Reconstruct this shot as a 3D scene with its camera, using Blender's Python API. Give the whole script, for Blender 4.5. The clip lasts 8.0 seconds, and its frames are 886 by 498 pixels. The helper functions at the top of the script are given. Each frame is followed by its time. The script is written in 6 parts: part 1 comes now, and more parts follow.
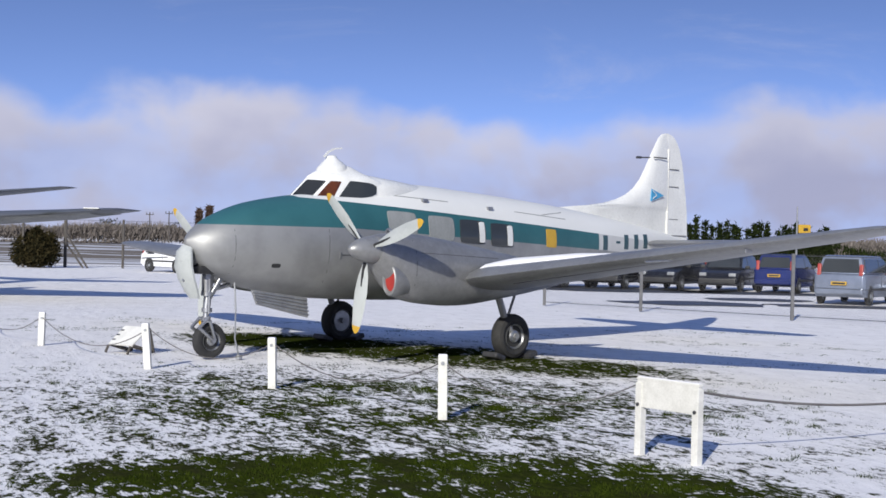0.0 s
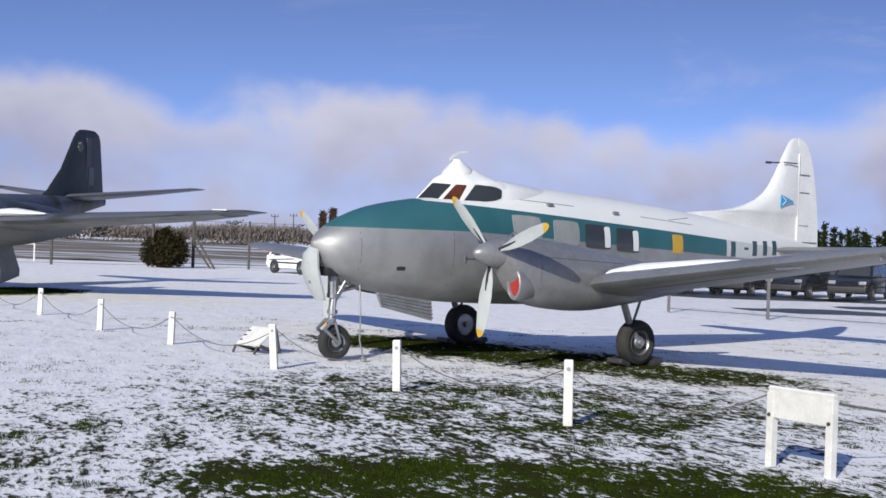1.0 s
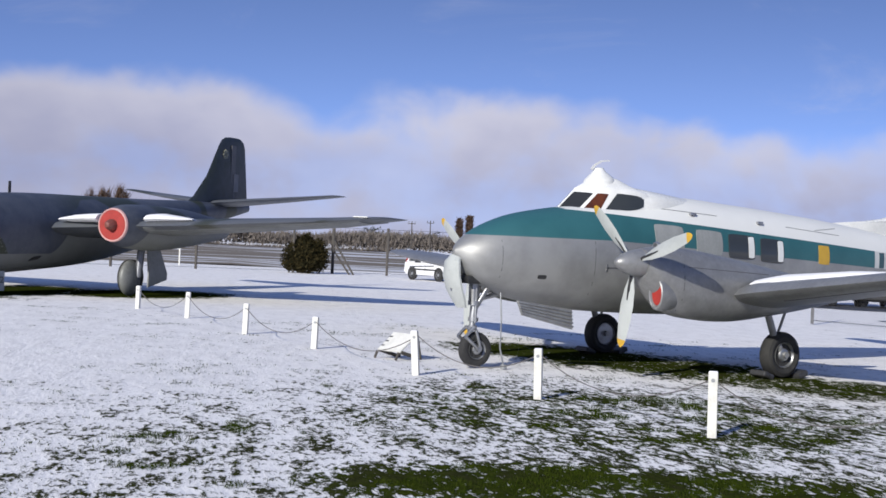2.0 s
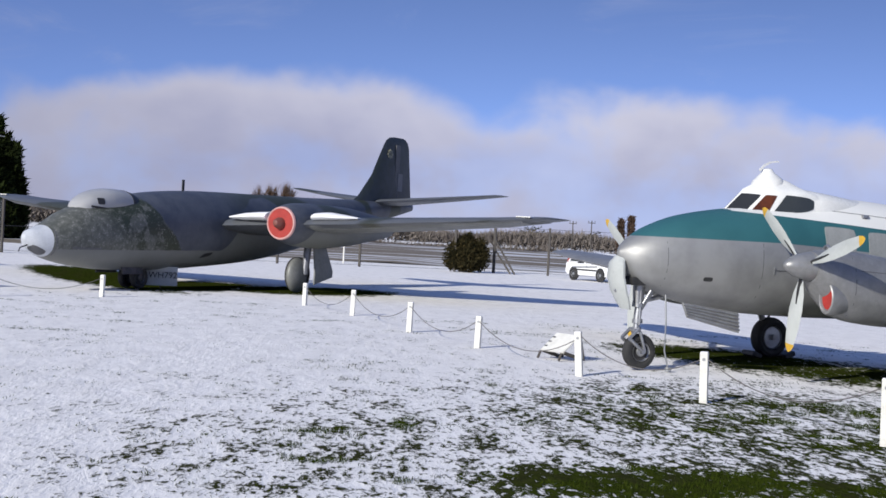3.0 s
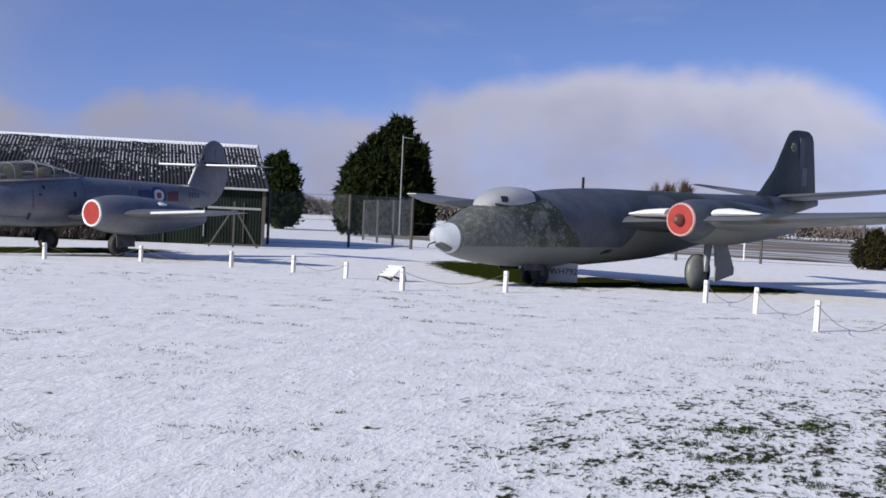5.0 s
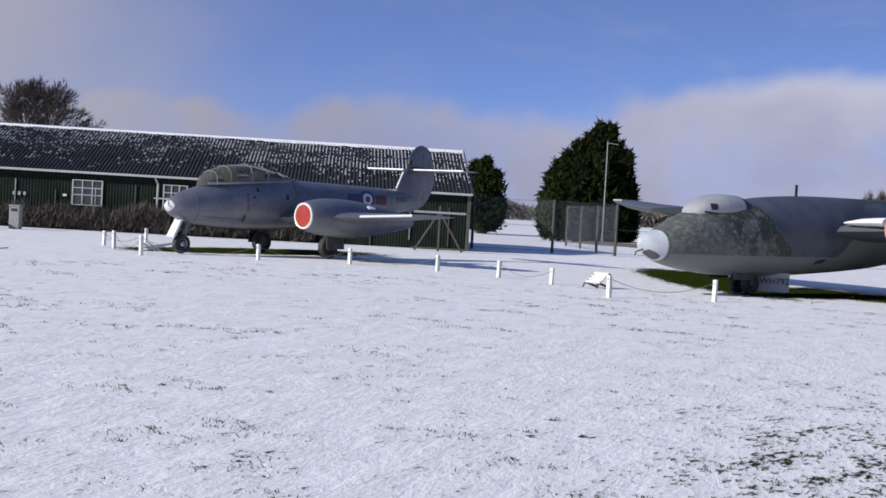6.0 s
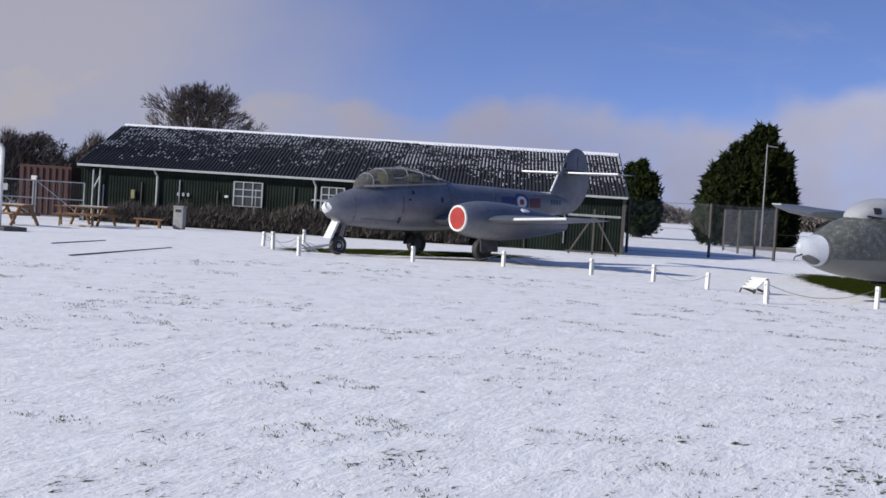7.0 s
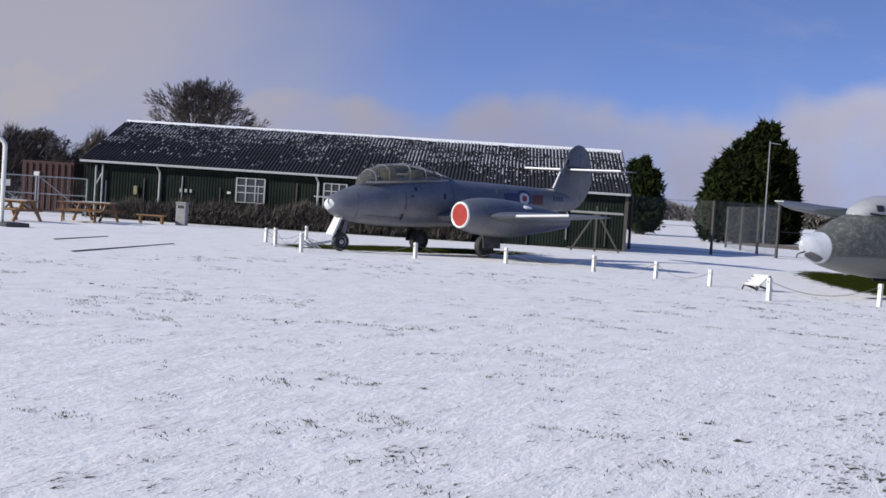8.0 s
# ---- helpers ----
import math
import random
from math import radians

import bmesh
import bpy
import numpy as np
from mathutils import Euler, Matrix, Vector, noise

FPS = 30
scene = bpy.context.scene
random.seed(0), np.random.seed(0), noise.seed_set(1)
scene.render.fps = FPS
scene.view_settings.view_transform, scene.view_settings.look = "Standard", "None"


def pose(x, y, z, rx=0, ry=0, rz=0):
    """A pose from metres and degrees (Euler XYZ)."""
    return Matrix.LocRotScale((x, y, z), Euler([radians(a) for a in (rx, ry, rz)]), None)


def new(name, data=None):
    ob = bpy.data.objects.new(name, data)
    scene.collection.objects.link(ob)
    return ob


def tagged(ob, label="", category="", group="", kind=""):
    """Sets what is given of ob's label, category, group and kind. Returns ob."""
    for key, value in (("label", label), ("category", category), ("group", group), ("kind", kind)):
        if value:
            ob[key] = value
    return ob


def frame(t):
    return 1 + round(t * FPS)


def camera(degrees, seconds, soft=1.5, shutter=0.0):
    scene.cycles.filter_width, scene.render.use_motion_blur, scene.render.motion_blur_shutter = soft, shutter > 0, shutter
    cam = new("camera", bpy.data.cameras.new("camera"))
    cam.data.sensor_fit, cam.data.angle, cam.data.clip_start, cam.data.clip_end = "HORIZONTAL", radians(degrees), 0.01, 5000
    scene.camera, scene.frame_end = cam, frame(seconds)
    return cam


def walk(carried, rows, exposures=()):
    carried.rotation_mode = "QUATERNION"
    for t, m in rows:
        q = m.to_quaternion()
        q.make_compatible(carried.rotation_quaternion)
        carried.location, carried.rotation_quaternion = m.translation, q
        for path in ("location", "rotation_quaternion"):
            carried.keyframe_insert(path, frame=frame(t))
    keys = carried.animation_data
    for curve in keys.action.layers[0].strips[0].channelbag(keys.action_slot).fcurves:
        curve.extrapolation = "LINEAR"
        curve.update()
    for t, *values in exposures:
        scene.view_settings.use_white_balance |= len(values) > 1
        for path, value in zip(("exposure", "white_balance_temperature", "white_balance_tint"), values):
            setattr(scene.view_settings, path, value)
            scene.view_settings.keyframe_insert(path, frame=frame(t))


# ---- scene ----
# the camera turns to its left where it stands
cam = camera(35.41, 8.0, soft=1.6)
PATH = [
    (0, 0.000, 0.000, 1.800, 89.676, -1.400, -0.000),
    (0.5, -0.021, 0.045, 1.795, 89.703, -1.903, 2.449),
    (1, -0.057, 0.058, 1.797, 89.697, -1.964, 5.000),
    (1.5, -0.095, 0.032, 1.797, 89.796, -2.229, 7.642),
    (3, -0.171, -0.109, 1.813, 89.459, -2.970, 17.216),
    (3.5, -0.167, -0.101, 1.809, 89.231, -3.299, 20.780),
    (4, -0.167, -0.072, 1.800, 88.990, -3.305, 24.904),
    (4.5, -0.187, -0.049, 1.795, 88.720, -2.826, 29.261),
    (6, -0.411, -0.110, 1.799, 88.331, -3.288, 41.805),
    (6.5, -0.389, -0.116, 1.799, 88.221, -3.679, 45.729),
    (7, -0.362, -0.132, 1.800, 88.065, -3.576, 48.192),
    (7.5, -0.357, -0.134, 1.800, 88.020, -3.505, 48.672),
    (8, -0.368, -0.126, 1.801, 87.915, -3.670, 48.296),
]
walk(cam, [(t, pose(*p)) for t, *p in PATH])

# ---- light: low winter sun behind the camera, blue sky with a bank of cloud ----
SUN = Vector((-0.27, -0.87, 0.43)).normalized()
world = bpy.data.worlds.new("sky")
scene.world = world
world.use_nodes = True


class Nodes:
    """Small builder for node graphs."""

    def __init__(self, tree):
        self.t = tree

    def add(self, kind, **props):
        n = self.t.nodes.new(kind)
        for k, v in props.items():
            if k in n.inputs:
                n.inputs[k].default_value = v
        return n

    def link(self, a, b):
        self.t.links.new(a, b)

    def put(self, socket, v):
        if isinstance(v, (int, float)):
            socket.default_value = v
        elif isinstance(v, (tuple, list)):
            socket.default_value = (*v, 1.0) if len(v) == 3 and len(socket.default_value) == 4 else v
        else:
            self.t.links.new(v, socket)

    def math(self, op, a, b=0.0, clamp=False):
        n = self.t.nodes.new("ShaderNodeMath")
        n.operation, n.use_clamp = op, clamp
        self.put(n.inputs[0], a)
        self.put(n.inputs[1], b)
        return n.outputs[0]

    def ramp(self, v, lo, hi):
        n = self.t.nodes.new("ShaderNodeMapRange")
        n.interpolation_type = "SMOOTHSTEP"
        self.put(n.inputs[0], v)
        n.inputs[1].default_value, n.inputs[2].default_value = lo, hi
        return n.outputs[0]

    def mix(self, f, a, b):
        n = self.t.nodes.new("ShaderNodeMix")
        n.data_type = "RGBA"
        self.put(n.inputs[0], f)
        self.put(n.inputs[6], a)
        self.put(n.inputs[7], b)
        return n.outputs[2]

    def noise(self, vec, scale, detail=3.0, rough=0.55, distort=0.0):
        n = self.t.nodes.new("ShaderNodeTexNoise")
        n.inputs["Scale"].default_value, n.inputs["Detail"].default_value = scale, detail
        n.inputs["Roughness"].default_value, n.inputs["Distortion"].default_value = rough, distort
        if vec is not None:
            self.t.links.new(vec, n.inputs["Vector"])
        return n.outputs[0]

    def scaled(self, vec, s, o=(0, 0, 0)):
        n = self.t.nodes.new("ShaderNodeMapping")
        self.t.links.new(vec, n.inputs[0])
        n.inputs["Scale"].default_value, n.inputs["Location"].default_value = s, o
        return n.outputs[0]

    def xyz(self, vec):
        n = self.t.nodes.new("ShaderNodeSeparateXYZ")
        self.t.links.new(vec, n.inputs[0])
        return n.outputs[0], n.outputs[1], n.outputs[2]


def build_sky():
    g = Nodes(world.node_tree)
    world.node_tree.nodes.clear()
    way = g.add("ShaderNodeTexCoord").outputs["Generated"]
    sky = g.add("ShaderNodeTexSky")
    sky.sky_type, sky.sun_disc = "NISHITA", False
    sky.sun_elevation, sky.sun_rotation = math.asin(SUN.z), math.atan2(SUN.x, SUN.y)
    sky.air_density, sky.dust_density, sky.ozone_density = 1.0, 0.2, 3.0
    lifted = g.scaled(way, (1, 1, 2.6), (0, 0, 0.16))
    g.link(lifted, sky.inputs[0])
    x, y, z = g.xyz(way)
    blue = g.mix(1.0, sky.outputs[0], (1.46, 1.36, 1.66))
    blue.node.blend_type = "MULTIPLY"
    # cloud bank: billows whose upper edge wanders
    big = g.noise(g.scaled(way, (1, 1, 1.3)), 4.2, 3, 0.5, 0.1)
    fine = g.noise(g.scaled(way, (1, 1, 1.25), (3, 1, 0)), 13.0, 4, 0.5, 0.15)
    edge = g.math("ADD", g.math("MULTIPLY", big, 0.15), g.math("MULTIPLY", fine, 0.06))
    far_west = g.ramp(x, -0.25, -0.8)
    height = g.math("SUBTRACT", g.math("SUBTRACT", g.math("ADD", edge, -0.004), g.math("MULTIPLY", far_west, 0.028)), z)
    bank = g.ramp(height, -0.008, 0.022)
    veil = g.math("MULTIPLY", g.ramp(g.noise(g.scaled(way, (1, 1, 3)), 5.0, 6, 0.65, 0.8), 0.52, 0.8), g.ramp(z, 0.32, 0.05))
    west = g.math("MULTIPLY", g.ramp(g.math("SUBTRACT", g.math("MULTIPLY", big, 0.35), x), 0.83, 1.10), g.ramp(z, 0.60, 0.10))
    thick = g.math("ADD", 0.72, g.math("MULTIPLY", g.ramp(fine, 0.38, 0.6), 0.28))
    cover = g.math("MAXIMUM", g.math("MULTIPLY", bank, thick), g.math("MAXIMUM", g.math("MULTIPLY", veil, 0.35), g.math("MULTIPLY", west, 0.85)))
    # sunlit heads, greyer flat undersides
    lit = g.math("MULTIPLY", g.ramp(height, 0.06, 0.005), 0.65)
    tone = g.math("ADD", lit, g.math("MULTIPLY", g.ramp(g.noise(g.scaled(way, (1, 1, 2.0), (1, 5, 0)), 7.0, 4, 0.5, 0.2), 0.35, 0.7), 0.35), True)
    white = g.mix(tone, (3.15, 3.3, 4.75), (5.3, 5.3, 6.3))
    white = g.mix(g.math("MULTIPLY", far_west, 0.85), white, (2.35, 2.4, 3.35))
    white = g.mix(g.math("MULTIPLY", west, g.ramp(x, -0.66, -0.86)), white, (3.5, 3.35, 3.75))
    blue = g.mix(g.math("MULTIPLY", far_west, 0.35), blue, (0.9, 1.5, 4.0))
    colour = g.mix(cover, blue, white)
    out = g.add("ShaderNodeOutputWorld")
    bg = g.add("ShaderNodeBackground")
    bg.inputs[1].default_value = 0.107
    g.link(colour, bg.inputs[0])
    g.link(bg.outputs[0], out.inputs[0])


build_sky()
sun = new("sun", bpy.data.lights.new("sun", "SUN"))
sun.data.energy, sun.data.angle, sun.data.color = 4.3, radians(0.55), (0.98, 0.95, 0.88)
sun.matrix_world = Matrix.Translation((0, 0, 40)) @ (-SUN).to_track_quat("-Z", "Y").to_matrix().to_4x4()
scene.view_settings.exposure = 0.21


# ---- materials ----
def material(name):
    m = bpy.data.materials.new(name)
    m.use_nodes = True
    g = Nodes(m.node_tree)
    bsdf = m.node_tree.nodes["Principled BSDF"]
    where = g.add("ShaderNodeTexCoord").outputs["Object"]
    return m, g, bsdf, where


def plain(name, a, b=None, rough=0.5, metal=0.0, scale=3.0, bump=0.0, bscale=30.0, streak=(1, 1, 1)):
    """Two-tone surface with stains at one scale, grain at another."""
    m, g, s, w = material(name)
    b = b or tuple(c * 0.8 for c in a)
    big = g.noise(g.scaled(w, streak), scale, 4, 0.6)
    fine = g.noise(w, scale * 9, 3, 0.6)
    f = g.ramp(g.math("ADD", g.math("MULTIPLY", big, 0.65), g.math("MULTIPLY", fine, 0.35)), 0.35, 0.68)
    g.put(s.inputs["Base Color"], g.mix(f, a, b))
    g.put(s.inputs["Roughness"], g.math("ADD", rough - 0.08, g.math("MULTIPLY", fine, 0.16)))
    s.inputs["Metallic"].default_value = metal
    if bump:
        n = g.add("ShaderNodeBump")
        n.inputs["Strength"].default_value, n.inputs["Distance"].default_value = 0.6, bump
        g.link(g.noise(w, bscale, 4, 0.6), n.inputs["Height"])
        g.link(n.outputs[0], s.inputs["Normal"])
    return m


WHITE = plain("white_paint", (0.72, 0.71, 0.66), (0.58, 0.57, 0.52), 0.5, 0, 6)
AIR_WHITE = plain("aircraft_white", (0.72, 0.72, 0.69), (0.62, 0.62, 0.59), 0.28, 0, 1.6)
SILVER = plain("silver_paint", (0.31, 0.31, 0.305), (0.23, 0.23, 0.228), 0.42, 0.5, 1.4, 0.002, 9)
DULL_SILVER = plain("dull_silver", (0.19, 0.195, 0.215), (0.135, 0.14, 0.155), 0.42, 0.45, 1.2, 0.002, 9)
STEEL = plain("bare_steel", (0.42, 0.43, 0.44), (0.27, 0.27, 0.28), 0.42, 0.85, 6)
DARK_STEEL = plain("dark_steel", (0.10, 0.10, 0.105), (0.05, 0.05, 0.05), 0.5, 0.6, 5)
RUBBER = plain("tyre_rubber", (0.018, 0.018, 0.018), (0.035, 0.034, 0.032), 0.75, 0, 5)
YELLOW = plain("yellow_paint", (0.55, 0.33, 0.03), (0.45, 0.27, 0.03), 0.5, 0, 8)
RED = plain("red_paint", (0.36, 0.03, 0.022), (0.26, 0.022, 0.016), 0.5, 0, 5)
AMBER = plain("orange_cloth", (0.10, 0.026, 0.006), (0.045, 0.013, 0.005), 0.35, 0, 5)
BLUE_MARK = plain("blue_mark", (0.05, 0.30, 0.52), (0.04, 0.25, 0.45), 0.45, 0, 5)
NAVY = plain("navy_mark", (0.03, 0.04, 0.13), (0.03, 0.04, 0.10), 0.5, 0, 5)
KHAKI = plain("khaki_cover", (0.30, 0.27, 0.13), (0.20, 0.18, 0.09), 0.8, 0, 6)
MAROON = plain("dull_red_mark", (0.13, 0.022, 0.03), (0.09, 0.018, 0.022), 0.5, 0, 5)
GREY_MARK = plain("grey_mark", (0.03, 0.075, 0.09), None, 0.5, 0, 5)
BLACK = plain("black_paint", (0.015, 0.015, 0.016), (0.03, 0.03, 0.03), 0.5, 0, 5)
SEAM = plain("panel_seam", (0.12, 0.12, 0.125), None, 0.6, 0.2, 5)
CURTAIN = plain("grey_curtain", (0.26, 0.27, 0.265), (0.21, 0.22, 0.215), 0.7, 0, 3, streak=(2, 1, 0.5))
BLADE = plain("propeller_grey", (0.46, 0.48, 0.46), (0.40, 0.42, 0.40), 0.4, 0.1, 4)
WOOD = plain("weathered_wood", (0.27, 0.15, 0.065), (0.14, 0.075, 0.035), 0.75, 0, 3, 0.002, 40, streak=(1, 8, 8))
POST_WOOD = plain("dark_fence_wood", (0.09, 0.08, 0.07), (0.05, 0.045, 0.04), 0.85, 0, 5, streak=(4, 4, 0.4))
CONCRETE = plain("concrete_post", (0.30, 0.30, 0.29), (0.22, 0.22, 0.21), 0.85, 0, 6)
BARK = plain("bark", (0.12, 0.10, 0.085), (0.06, 0.05, 0.042), 0.9, 0, 4, 0.01, 12, streak=(2, 2, 0.4))
FENCE_GREY = plain("weathered_grey_post", (0.13, 0.13, 0.135), (0.09, 0.09, 0.095), 0.7, 0, 6)
GALV = plain("galvanised", (0.35, 0.36, 0.37), (0.26, 0.27, 0.28), 0.5, 0.6, 6)
ROPE = plain("grey_rope", (0.16, 0.15, 0.14), (0.11, 0.10, 0.10), 0.9, 0, 12)
THIN_SNOW = plain("thin_snow", (0.46, 0.46, 0.47), (0.30, 0.30, 0.31), 0.8, 0, 4)
SNOW_LOAD = plain("settled_snow", (0.86, 0.85, 0.84), (0.80, 0.79, 0.78), 0.7, 0, 4, 0.01, 20)


def glass(name, tint, rough=0.06):
    m, g, s, w = material(name)
    f = g.noise(w, 1.5, 2)
    g.put(s.inputs["Base Color"], g.mix(f, tint, tuple(c * 0.6 for c in tint)))
    s.inputs["Roughness"].default_value = rough
    s.inputs["Specular IOR Level"].default_value = 0.6
    return m


GLASS = glass("dark_glass", (0.045, 0.05, 0.05))
CLEAR_DOME = glass("hazed_perspex", (0.42, 0.42, 0.42), 0.3)
TINTED_DOME = glass("clear_perspex", (0.55, 0.55, 0.53), 0.12)
TINTED_DOME.node_tree.nodes["Principled BSDF"].inputs["Transmission Weight"].default_value = 0.85
TINTED_DOME.node_tree.nodes["Principled BSDF"].inputs["IOR"].default_value = 1.05

SCREEN = glass("windscreen_glass", (0.035, 0.036, 0.035), 0.12)


def livery():
    """White top, green-blue band, silver belly."""
    m, g, s, w = material("airliner_livery")
    x, y, z = g.xyz(w)
    low = g.math("ADD", 1.965, g.math("MULTIPLY", g.math("MINIMUM", g.math("ADD", x, 2.4), 0.0), 0.041))
    top = g.math("ADD", 2.43, g.math("MULTIPLY", g.math("MINIMUM", g.math("ADD", x, 1.55), 0.0), 0.060))
    top = g.math("ADD", top, g.math("MULTIPLY", g.math("GREATER_THAN", x, -1.80), 5.0))
    over_low, over_top = g.math("GREATER_THAN", z, low), g.math("GREATER_THAN", z, top)
    nose = g.math("LESS_THAN", x, -8.58)
    n1, n2 = g.noise(w, 1.3, 4, 0.6), g.noise(w, 14.0, 3, 0.6)
    silver = g.mix(g.ramp(n1, 0.35, 0.7), (0.34, 0.34, 0.33), (0.25, 0.25, 0.245))
    teal = g.mix(g.ramp(n1, 0.35, 0.7), (0.026, 0.110, 0.122), (0.019, 0.090, 0.102))
    white = g.mix(n1, (0.72, 0.72, 0.69), (0.62, 0.62, 0.59))
    mid = g.mix(nose, teal, g.mix(0.5, silver, white))
    c = g.mix(over_top, g.mix(over_low, silver, mid), white)
    g.put(s.inputs["Base Color"], c)
    g.put(s.inputs["Metallic"], g.math("MULTIPLY", g.math("SUBTRACT", 1.0, over_low), 0.5))
    g.put(s.inputs["Roughness"], g.math("ADD", 0.44, g.math("MULTIPLY", n2, 0.16)))
    b = g.add("ShaderNodeBump")
    b.inputs["Strength"].default_value, b.inputs["Distance"].default_value = 0.5, 0.004
    g.link(g.noise(w, 5.0, 2), b.inputs["Height"])
    g.link(b.outputs[0], s.inputs["Normal"])
    return m


def camouflage():
    """Worn grey over pale grey undersides; a lichen-blotched olive nose."""
    m, g, s, w = material("worn_camouflage")
    x, y, z = g.xyz(w)
    big = g.noise(g.scaled(w, (1, 1, 1), (4, 2, 0)), 0.42, 2, 0.4)
    n1, n2, n3 = g.noise(w, 1.6, 5, 0.65), g.noise(w, 7.0, 5, 0.7), g.noise(w, 22.0, 3, 0.6)
    green = g.mix(n1, (0.036, 0.042, 0.024), (0.024, 0.029, 0.016))
    grey = g.mix(g.ramp(n1, 0.3, 0.7), (0.046, 0.054, 0.074), (0.082, 0.090, 0.108))
    rear = g.math("MULTIPLY", g.ramp(big, 0.50, 0.53), g.ramp(x, -6.5, -9.0))
    c = g.mix(rear, grey, green)
    # scuffs and streaks on the grey
    c = g.mix(g.math("MULTIPLY", g.ramp(n2, 0.58, 0.78), 0.30), c, (0.22, 0.22, 0.22))
    # olive nose with a slanting rear edge, dark blotches towards it, pale lichen specks
    line = g.math("ADD", x, g.math("ADD", g.math("MULTIPLY", g.math("SUBTRACT", 2.3, z), 0.95), g.math("MULTIPLY", n1, 0.5)))
    nose = g.ramp(line, -3.55, -3.45)
    olive = g.mix(g.ramp(n2, 0.35, 0.65), (0.070, 0.074, 0.060), (0.125, 0.128, 0.112))
    blotch = g.math("MULTIPLY", g.ramp(n1, 0.42, 0.50), g.ramp(line, -1.1, -2.0))
    olive = g.mix(blotch, olive, (0.026, 0.033, 0.017))
    olive = g.mix(g.math("MULTIPLY", g.ramp(g.math("ADD", g.math("MULTIPLY", n3, 0.55), g.math("MULTIPLY", n2, 0.45)), 0.545, 0.62), 0.8), olive, (0.24, 0.24, 0.215))
    c = g.mix(nose, c, olive)
    rise = g.math("MULTIPLY", g.ramp(x, -6.7, -7.9), 0.95)
    edge = g.math("ADD", g.math("ADD", 0.98, rise), g.math("ADD", g.math("MULTIPLY", x, -0.012), g.math("MULTIPLY", n1, 0.03)))
    c = g.mix(g.math("LESS_THAN", z, edge), c, g.mix(n1, (0.19, 0.195, 0.185), (0.125, 0.13, 0.12)))
    g.put(s.inputs["Base Color"], c)
    g.put(s.inputs["Roughness"], g.math("ADD", 0.42, g.math("MULTIPLY", n2, 0.2)))
    b = g.add("ShaderNodeBump")
    b.inputs["Strength"].default_value, b.inputs["Distance"].default_value = 0.4, 0.004
    g.link(g.noise(w, 4.0, 3), b.inputs["Height"])
    g.link(b.outputs[0], s.inputs["Normal"])
    return m


def wing_camouflage():
    m, g, s, w = material("wing_camouflage")
    big = g.noise(g.scaled(w, (1, 1, 0.2), (1, 5, 0)), 0.38, 2, 0.4)
    n1, n2 = g.noise(w, 1.6, 5, 0.65), g.noise(w, 9.0, 4, 0.6)
    green = g.mix(n1, (0.050, 0.054, 0.036), (0.034, 0.037, 0.026))
    grey = g.mix(n1, (0.115, 0.122, 0.135), (0.075, 0.082, 0.092))
    g.put(s.inputs["Base Color"], g.mix(g.ramp(big, 0.52, 0.55), grey, green))
    g.put(s.inputs["Roughness"], g.math("ADD", 0.38, g.math("MULTIPLY", n2, 0.2)))
    return m


LIVERY, CAMO, WING_CAMO = livery(), camouflage(), wing_camouflage()
FIN_CAMO = plain("fin_camouflage", (0.030, 0.036, 0.045), (0.022, 0.028, 0.020), 0.5, 0, 0.45, streak=(1, 1, 0.7))
PALE_UNDER = plain("pale_underside", (0.20, 0.205, 0.20), (0.13, 0.135, 0.13), 0.5, 0.1, 1.5)

# bare turf: (x, y, half length, half width, turn, strength)
TURF = [(-0.3, 10.4, 3.4, 1.7, 5, 0.77), (1.2, 10.4, 2.0, 1.2, -5, 0.73), (-0.6, 22.6, 3.6, 2.0, -40, 1.0), (-2.6, 24.2, 3.0, 1.8, -40, 1.2), (1.6, 20.6, 3.0, 1.6, -35, 0.9),
        (-23.5, 38.6, 9.5, 2.0, 133, 2.2), (-19.0, 36.0, 4.0, 2.0, 100, 1.8), (-16.0, 38.0, 3.4, 2.4, 70, 1.8), (-36.5, 31.0, 6.5, 2.3, 95, 2.0), (-0.6, 15.5, 5.0, 4.2, 0, 0.48), (-3.0, 12.0, 5.0, 5.5, 0, 0.30), (4.5, 12.5, 6.0, 3.0, 0, 0.22)]


